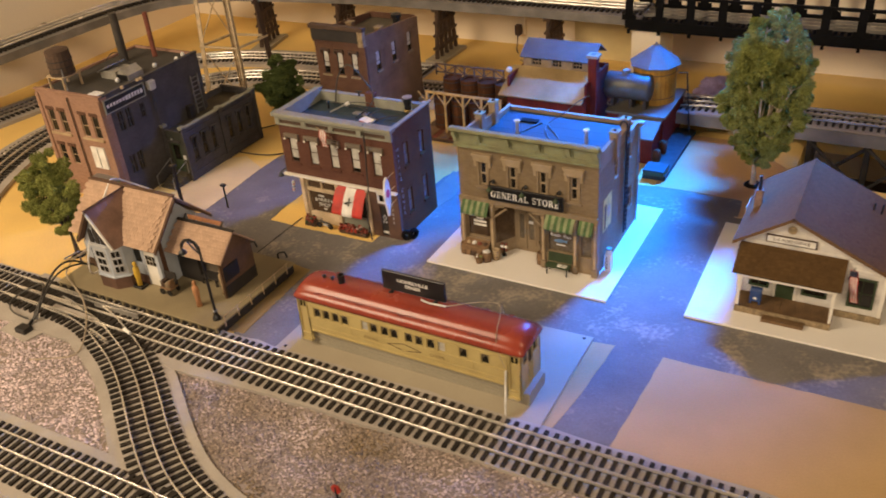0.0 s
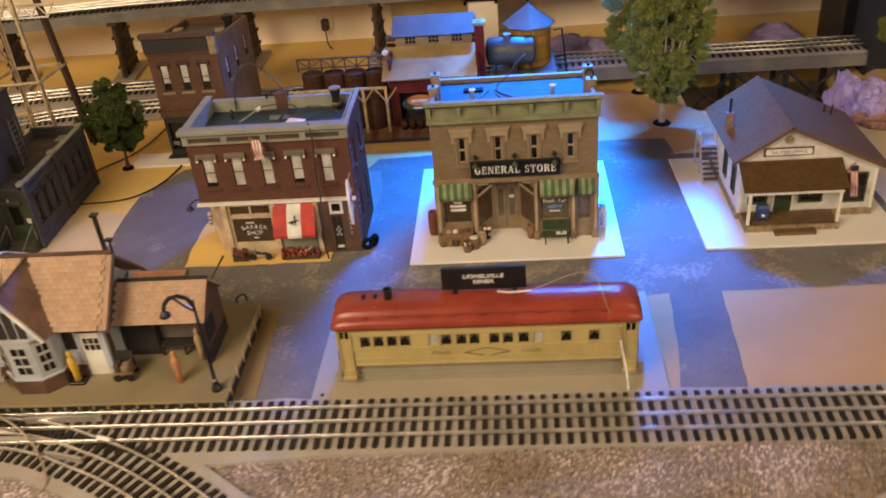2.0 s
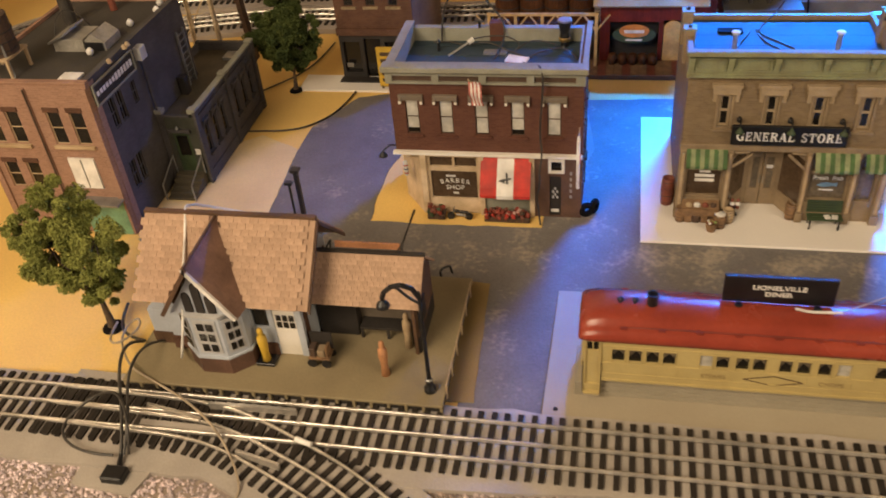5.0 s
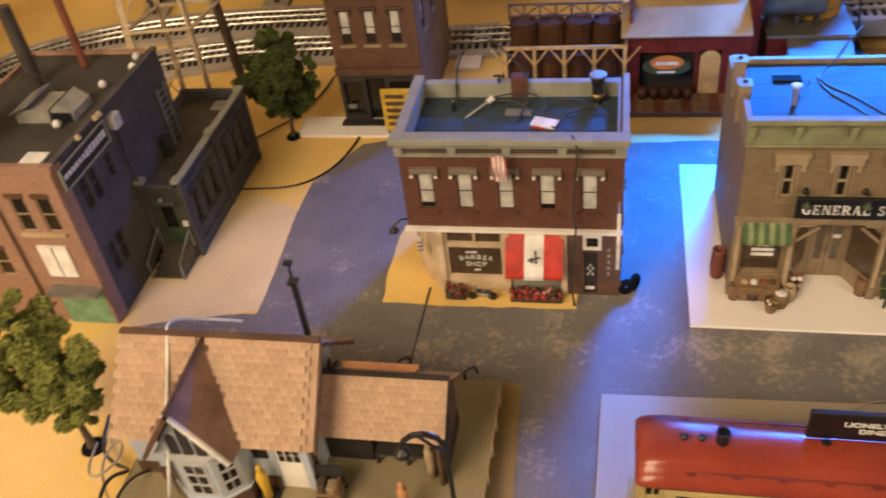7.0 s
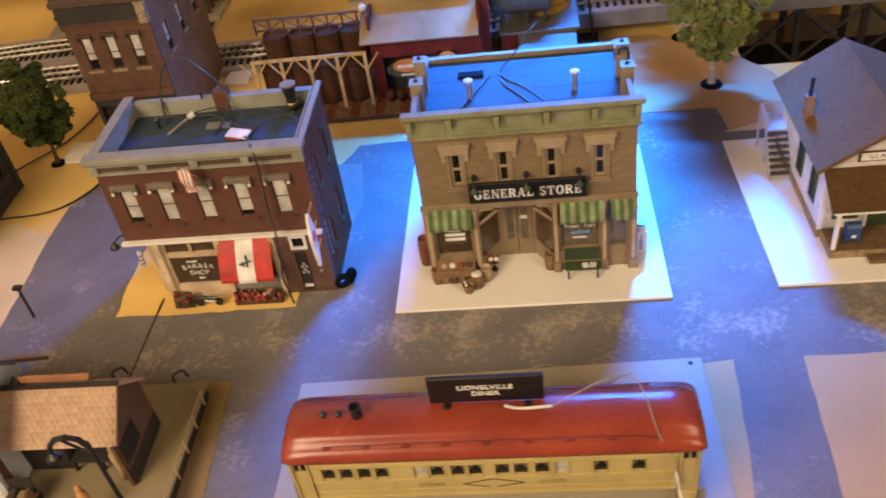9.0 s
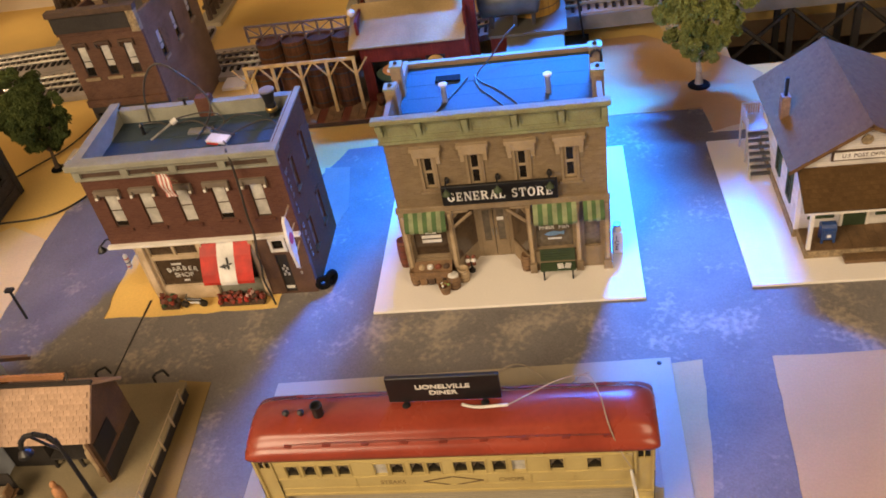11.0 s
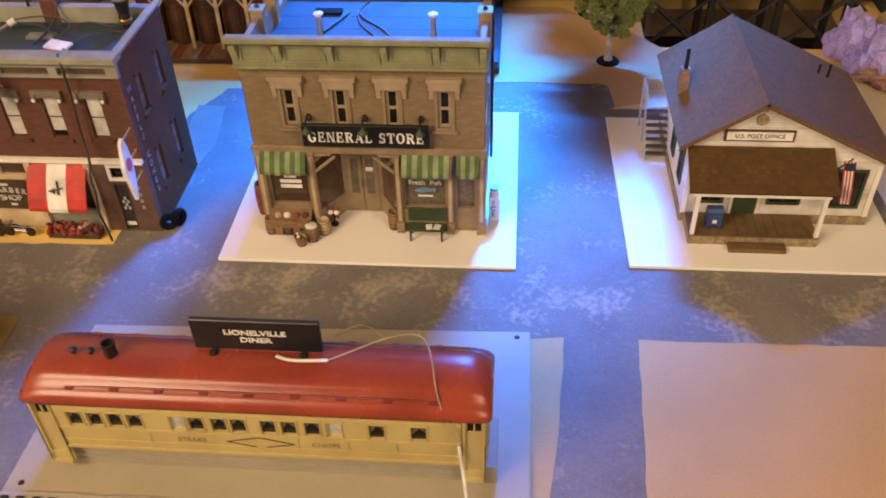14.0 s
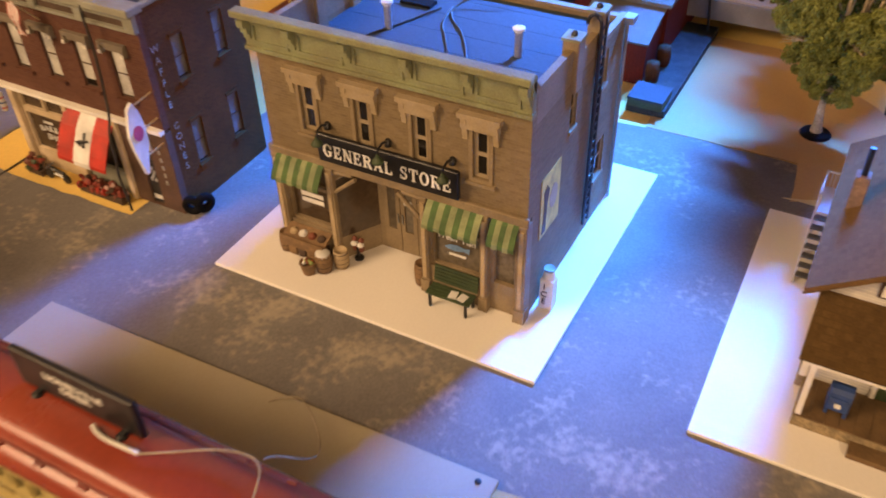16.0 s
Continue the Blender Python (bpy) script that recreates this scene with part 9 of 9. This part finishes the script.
# lattice power tower
def tower():
    t = thing("lattice_tower", (-0.513, 0.303, 0.0), "tall pale lattice power tower with dark legs behind the annex", "tower")
    cx, cy, h = -0.513, 0.303, 0.50
    legs = []
    for k, (x, y) in enumerate(((-0.560, 0.262), (-0.478, 0.272), (-0.473, 0.352), (-0.550, 0.338))):
        a = Vector((x, y, 0.0))
        b = Vector((cx + (x - cx) * 0.42, cy + (y - cy) * 0.42, h))
        w = (0.0085, 0.0045, 0.0110, 0.0045)[k]
        bm = bmesh.new()
        for dx, dy, sx, sy in ((0, 0, w, 0.0016), (0, 0, 0.0016, w)):
            sx, sy = math.copysign(sx, cx - x), math.copysign(sy, cy - y)
            lo = [bm.verts.new((a.x + p * sx, a.y + q * sy, a.z)) for p, q in ((0, 0), (1, 0), (1, 1), (0, 1))]
            hi = [bm.verts.new((b.x + p * sx * 0.8, b.y + q * sy * 0.8, b.z)) for p, q in ((0, 0), (1, 0), (1, 1), (0, 1))]
            fs = [bm.faces.new(lo), bm.faces.new(hi)] + [bm.faces.new((lo[m], lo[(m + 1) % 4], hi[(m + 1) % 4], hi[m])) for m in range(4)]
            bmesh.ops.recalc_face_normals(bm, faces=fs)
        legs.append((a, b))
        part("leg", bm, DARK_WOOD if k == 2 else BARK, t, "dark angle-section leg" if k == 2 else "pale wooden angle-section leg")
    for f in (0.24, 0.47, 0.66, 0.84):
        for (a, b), (c, d) in zip(legs, legs[1:] + legs[:1]):
            part("cross_bar", tube(bmesh.new(), a.lerp(b, f), c.lerp(d, f), 0.0022, n=5), BARK, t)
    for f, g in ((0.0, 0.24), (0.24, 0.47), (0.66, 0.84)):
        for (a, b), (c, d) in (legs[0:2], (legs[3], legs[0])):
            part("diagonal", tube(bmesh.new(), a.lerp(b, f), c.lerp(d, g), 0.0010, n=5), BARK, t)
    arm = part("cross_arm", tube(bmesh.new(), (cx - 0.09, cy - 0.02, 0.215), (cx + 0.075, cy - 0.02, 0.215), 0.0018, n=6), BARK, t, "pale lattice cross arm")
    for k in range(8):
        x = cx - 0.09 + k * 0.0206
        part("arm_lace", tube(bmesh.new(), (x, cy - 0.02, 0.215), (x + 0.0103, cy - 0.02, 0.200), 0.0008, n=5), PAPER, arm)
        part("arm_lace", tube(bmesh.new(), (x + 0.0103, cy - 0.02, 0.200), (x + 0.0206, cy - 0.02, 0.215), 0.0008, n=5), PAPER, arm)
    part("low_chord", tube(bmesh.new(), (cx - 0.08, cy - 0.02, 0.200), (cx + 0.065, cy - 0.02, 0.200), 0.0012, n=6), PAPER, arm)
    return t


tower()

# ---- hill and rocks beyond the post office ----
def hill():
    n, verts, faces = 60, [], []
    for j in range(n + 1):
        for i in range(n + 1):
            x, y = 0.515 + 0.75 * i / n, 0.205 + 0.150 * j / n
            edge = y - (0.300 - 0.50 * (x - 0.535)) if x < 0.62 else y - 0.2575
            edge = min(edge, (x - 0.545) * 1.3)
            f = max(0.0, min(1.0, edge / 0.035))
            z = 0.047 * f * f * (3 - 2 * f) + (0.006 * noise.noise((x * 40, y * 40, 0)) if f > 0 else 0) - 0.003
            verts.append((x, y, z))
    for j in range(n):
        for i in range(n):
            a = j * (n + 1) + i
            faces.append((a, a + 1, a + n + 2, a + n + 1))
    me = bpy.data.meshes.new("hill")
    me.from_pydata(verts, [], faces)
    me.materials.append(SAND)
    me.polygons.foreach_set("use_smooth", [True] * len(me.polygons))
    tagged(new("hill", me), "sandy ochre hill beyond the post office", "hill", kind="structure")


hill()
# the lavender carries the blue light that the strip lamps' beams don't bring here
ROCK = material("blue_lit_rock", (0.46, 0.38, 0.72), 0.8, fine=500, coarse=60, vary=0.25, second=(0.28, 0.22, 0.46), bump=0.6)
ROCK_RED = material("red_brown_strata", (0.34, 0.19, 0.14), 0.85, fine=500, coarse=40, vary=0.3, second=(0.16, 0.08, 0.06), bump=0.6)
rnd = random.Random(8)


def rock(x, y, z, size, squash, mat, label, seed, facets=2.6, turn=None):
    bm = bmesh.new()
    bmesh.ops.create_icosphere(bm, subdivisions=3, radius=1.0)
    for v in bm.verts:
        q = v.co.normalized()
        d = 1 + 0.40 * noise.noise(q * 1.7 + Vector((seed * 3.1, 0, 0))) + 0.22 * noise.noise(q * 4.5 + Vector((0, seed, 0)))
        v.co = Vector((round(q.x * d * facets) / facets, round(q.y * d * facets) / facets, round(q.z * d * facets) / facets)) * 0.6 + q * d * 0.4
    bm.transform(Matrix.Translation((x, y, z)) @ pose(0, 0, 0, rnd.uniform(-12, 12), rnd.uniform(-12, 12), rnd.uniform(0, 180) if turn is None else turn) @ Matrix.Diagonal((size * squash[0], size * squash[1], size * squash[2], 1)))
    return solid("rock", bm, mat, label, "rock", "rocks of the hillside")


for k in range(11):
    f = k / 10
    rock(0.532 + 0.026 * f + rnd.uniform(-0.006, 0.006), 0.338 - 0.060 * f + rnd.uniform(-0.005, 0.005), 0.010 + 0.030 * ((k * 7) % 5) / 5, rnd.uniform(0.013, 0.019), (1.0, 1.0, 1.25), ROCK, "plaster rock face on the hillside, blue light in its lavender colour", k)
for k in range(9):
    rock(0.572 + 0.030 * k, 0.268 - 0.0010 * k, 0.012 + 0.014 * (k % 3), 0.024, (1.7, 0.55, 0.55), ROCK_RED, "red-brown plaster rock strata on the hillside", 30 + k, facets=5, turn=-8)
tree(0.589, 0.285, 0.045, 0.030, [(0.0, 0.0, 0.058, 0.024), (-0.020, 0.0, 0.080, 0.026), (0.020, 0.0, 0.082, 0.026), (0.0, 0.0, 0.105, 0.028), (0.0, 0.0, 0.130, 0.020)], LEAF_OLIVE, BARK, "olive-green model tree on the sandy hill", 4, leaves=34000, size=0.0015, base=0.0100)
for x, y, s in ((0.52, 0.60, 0.030), (0.20, 0.60, 0.03), (0.245, 0.61, 0.022), (-0.08, 0.70, 0.02)):
    bm = bmesh.new()
    bmesh.ops.create_icosphere(bm, subdivisions=3, radius=1.0)
    for v in bm.verts:
        q = v.co.normalized()
        v.co = q * (1 + 0.5 * noise.noise(q * 2.2 + Vector((x * 30, 0, 0))))
    bm.transform(Matrix.Translation((x, y, s * 0.25)) @ Matrix.Diagonal((s * 1.3, s * 0.7, s * 0.7, 1)))
    solid("rock", bm, ROCK, "plaster rock at the foot of the wall, blue light in its lavender colour", "rock", "rocks of the hillside", smooth=True)

# ---- near gravel, ground cover of the front corner ----
sheet("ballast_bed", [(-1.01, -0.268), (-0.30, -0.276), (0.0, -0.262), (0.4, -0.256), (1.2, -0.252), (1.2, -0.75), (-1.01, -0.75)], -0.001, 0.0026, GRAVEL, "grey-pink gravel bed at the table's near side", "ground", wobble=0.0025, seed=21)


def gravel():
    rng = np.random.default_rng(4)
    n = 70000
    x, y = rng.uniform(-0.46, 0.62, n), rng.uniform(-0.50, -0.258, n)
    keep = np.ones(n, bool)
    pts = np.array([(p[0], p[1]) for path in (FORK, SIDING_PATH) for p in along(path, 0.008)])
    for i in range(0, n, 4000):
        d = np.hypot(x[i:i + 4000, None] - pts[None, :, 0], y[i:i + 4000, None] - pts[None, :, 1]).min(1)
        keep[i:i + 4000] = d > 0.039 + rng.uniform(-0.003, 0.004, len(d))
    keep &= y < -0.263 + rng.uniform(-0.004, 0.004, n)
    keep &= ~((x < -0.14) & (y > -0.283))
    x, y = x[keep], y[keep]
    m = len(x)
    s = 0.0008 + 0.0014 * rng.random(m) ** 2
    base = np.array([(1, 0, 0), (-1, 0, 0), (0, 1, 0), (0, -1, 0), (0, 0, 1), (0, 0, -1)], float)
    faces0 = np.array([(0, 2, 4), (2, 1, 4), (1, 3, 4), (3, 0, 4), (2, 0, 5), (1, 2, 5), (3, 1, 5), (0, 3, 5)])
    v = base[None] * s[:, None, None] * rng.uniform(0.6, 1.3, (m, 6, 3))
    a = rng.uniform(0, 6.28, m)
    c, q = np.cos(a)[:, None], np.sin(a)[:, None]
    vx, vy = v[:, :, 0] * c - v[:, :, 1] * q, v[:, :, 0] * q + v[:, :, 1] * c
    v = np.stack([vx + x[:, None], vy + y[:, None], v[:, :, 2] * 0.8 + 0.0028 + s[:, None] * 0.3], 2).reshape(-1, 3)
    f = (faces0[None] + 6 * np.arange(m)[:, None, None]).reshape(-1, 3)
    me = bpy.data.meshes.new("gravel")
    me.from_pydata(v.tolist(), [], f.tolist())
    me.materials.append(STONES)
    # a paler lot of grains lies outside the fork's curve
    me.materials.append(STONES_PALE)
    fork = np.array(sorted(FORK))
    outside = (x < 0.06) & (y < np.interp(x, fork[:, 0], fork[:, 1]))
    me.polygons.foreach_set("material_index", np.repeat(outside.astype(np.int32), 8))
    tagged(new("gravel", me), "loose grey-pink gravel grains strewn over the front corner", "gravel", kind="stuff")


def grains(name, colour, second, patch):
    m = material(name, colour, 0.9, fine=1500, coarse=13, vary=0.2, second=second, bump=0.1, patch=patch)
    t = m.node_tree
    geo, span, hsv = t.nodes.new("ShaderNodeNewGeometry"), t.nodes.new("ShaderNodeMapRange"), [n for n in t.nodes if n.bl_idname == "ShaderNodeHueSaturation"][0]
    span.inputs["To Min"].default_value, span.inputs["To Max"].default_value = 0.42, 1.40
    t.links.new(geo.outputs["Random Per Island"], span.inputs["Value"]), t.links.new(span.outputs["Result"], hsv.inputs["Value"])
    return m


STONES = grains("gravel_grains", (0.49, 0.41, 0.425), (0.25, 0.185, 0.115), 0.485)
STONES_PALE = grains("pale_gravel_grains", (0.68, 0.57, 0.59), (0.50, 0.41, 0.385), 0.42)
gravel()


def switch_stand(x, y, target):
    t = thing("switch_stand", (x, y, 0.0026), "black switch lever stand" + (" with a red round target" if target else " with a bent lever"), "switch stand", "switch stands")
    part("plate", B(x - 0.0075, x + 0.0075, y - 0.0260, y - 0.002, 0.0026, 0.0056), ROADBED, t)
    for dx in (-0.0055, 0.0050):
        part("slide_bar", B(x + dx - 0.0022, x + dx + 0.0022, y - 0.0320, y, 0.0056, 0.0078), BLACK, t)
    part("foot", lathe(bmesh.new(), (x, y, 0.0026), [(0.0080, 0), (0.0070, 0.0040), (0.0036, 0.0090), (0.0028, 0.0130)], 12), BLACK, t)
    part("lever", tube(bmesh.new(), (x, y, 0.0140), (x + (0 if target else 0.004), y, 0.0300), 0.0012, n=8), BLACK, t)
    if target:
        part("target", tube(bmesh.new(), (x, y - 0.0008, 0.0275), (x, y + 0.0008, 0.0275), 0.0044, n=16), RED, t, "red round target")
    else:
        part("handle", tube(bmesh.new(), (x + 0.0005, y, 0.0120), (x + 0.0110, y - 0.002, 0.0105), 0.0014, n=8), BLACK, t)
        part("grip", lathe(bmesh.new(), (x + 0.004, y, 0.0270), [(0.0014, 0), (0.0020, 0.003), (0.0014, 0.0070)], 8), BLACK, t)


switch_stand(0.1170, -0.3560, True)
switch_stand(0.1730, -0.3560, False)


# ---- loose wiring and small things on the ground ----
def lay(points, r, mat, label, name="cable"):
    return wire(name, points, r, mat, label, "cable", group="loose wiring")


junction = thing("junction_box", (-0.343, -0.290, 0.0026), "small black cable connector lying at the turnout", "connector", "loose wiring")
part("body", B(-0.351, -0.335, -0.297, -0.285, 0.0026, 0.0110), BLACK, junction, bevel=0.001)
part("strain_relief", tube(bmesh.new(), (-0.343, -0.2855, 0.0070), (-0.345, -0.2760, 0.0100), 0.0022, 0.0015, n=8), BLACK, junction)
solid("roadbed_end", prism(bmesh.new(), [(-0.372, -0.300), (-0.326, -0.304), (-0.318, -0.276), (-0.372, -0.272)], -0.001, 0.0056), ROADBED, "grey foam offcut under the turnout's edge", "roadbed", kind="structure")
lay([(-0.345, -0.276, 0.010), (-0.350, -0.255, 0.024), (-0.368, -0.220, 0.034), (-0.378, -0.190, 0.030), (-0.372, -0.172, 0.014), (-0.392, -0.166, 0.010), (-0.412, -0.150, 0.006), (-0.420, -0.120, 0.003)], 0.0013, CABLE, "dark grey cable looped over the turnout")
lay([(-0.343, -0.276, 0.010), (-0.342, -0.262, 0.024), (-0.358, -0.225, 0.036), (-0.366, -0.186, 0.026), (-0.354, -0.166, 0.012), (-0.346, -0.156, 0.010)], 0.0011, CABLE, "dark grey cable reaching the platform")
lay([(-0.340, -0.275, 0.010), (-0.338, -0.268, 0.026), (-0.356, -0.240, 0.034), (-0.385, -0.235, 0.020), (-0.402, -0.262, 0.012), (-0.372, -0.282, 0.014), (-0.350, -0.278, 0.011)], 0.0010, CABLE, "dark cable coil lying over the rails")
lay([(-0.412, -0.150, 0.010), (-0.404, -0.178, 0.018), (-0.386, -0.190, 0.026), (-0.378, -0.168, 0.024), (-0.392, -0.148, 0.018), (-0.400, -0.168, 0.014), (-0.372, -0.205, 0.020), (-0.352, -0.212, 0.016), (-0.312, -0.231, 0.016), (-0.280, -0.255, 0.016), (-0.256, -0.284, 0.010), (-0.252, -0.300, 0.005), (-0.274, -0.312, 0.004), (-0.296, -0.323, 0.004)], 0.0009, CABLE_TAN, "thin tan wire trailing across the turnout")
part("plug", tube(tube(bmesh.new(), (-0.3480, -0.158, 0.0105), (-0.3410, -0.155, 0.0115), 0.0022, 0.0026, n=10), (-0.3410, -0.155, 0.0115), (-0.3385, -0.154, 0.0118), 0.0014, n=8), PAPER, junction, "white cable plug")
part("rail_cap", tube(bmesh.new(), (-0.226, -0.2535, 0.0155), (-0.214, -0.2570, 0.0155), 0.0021, 0.0017, n=8), PAPER, bpy.data.objects["fork_track"], "small white insulating cap")
part("frog_plate", prism(bmesh.new(), [(-0.345, -0.2440), (-0.300, -0.2445), (-0.262, -0.2490), (-0.262, -0.2540), (-0.300, -0.2500), (-0.345, -0.2490)], 0.0080, 0.0100), ROADBED, bpy.data.objects["fork_track"], "grey moulded plate")
for (x0, y0), (x1, y1) in (((-0.300, -0.2275), (-0.235, -0.2268)), ((-0.265, -0.2660), (-0.232, -0.2740)), ((-0.345, -0.2330), (-0.300, -0.2420))):
    guard = thing("guard_rail", (x0, y0, 0.008), "short silvery guard rail inside the turnout", "rail", "guard rails of the turnout")
    part("rail_bar", ribbon(bmesh.new(), [(x0, y0), ((x0 + x1) / 2, (y0 + y1) / 2 + 0.0004), (x1, y1)], 0.0, 0.0011, 0.0080, 0.0140), RAIL, guard)
lay([(-0.452, 0.160, 0.002), (-0.420, 0.166, 0.002), (-0.372, 0.168, 0.002), (-0.345, 0.186, 0.002), (-0.326, 0.224, 0.002), (-0.322, 0.260, 0.002)], 0.0010, CABLE, "black cable lying on the ochre ground")
lay([(-0.470, 0.235, 0.002), (-0.446, 0.243, 0.002), (-0.428, 0.268, 0.002), (-0.402, 0.300, 0.002), (-0.388, 0.345, 0.002), (-0.384, 0.390, 0.002)], 0.0010, CABLE, "black cable lying on the ochre ground")
outlet = thing("wall_outlet", (-0.206, 0.737, 0.038), "beige wall outlet with a brown plug and cord", "outlet")
part("plate", B(-0.219, -0.193, 0.733, 0.740, 0.020, 0.072), WALL, outlet, bevel=0.002)
part("plug", B(-0.211, -0.199, 0.722, 0.733, 0.022, 0.042), DARK_WOOD, outlet, "brown plug", bevel=0.002)
wire("cord", [(-0.205, 0.724, 0.024), (-0.203, 0.718, 0.010), (-0.200, 0.705, 0.002), (-0.190, 0.690, 0.001)], 0.0012, DARK_WOOD, "brown cord", "cord", outlet)
solid("foam_pad", B(-0.243, -0.214, 0.405, 0.446, 0.0004, 0.0050), BOARD_WHITE, "small white foam pad on the ground near the rear track", "foam pad", bevel=0.0005)
sheet("street_seam", [(-0.2062, 0.034), (-0.2048, 0.034), (-0.2052, -0.058), (-0.2066, -0.058)], 0.0004, 0.0011, BLACK_WOOD, "dark narrow seam between two street boards", "seam", wobble=0.0002, seed=12)
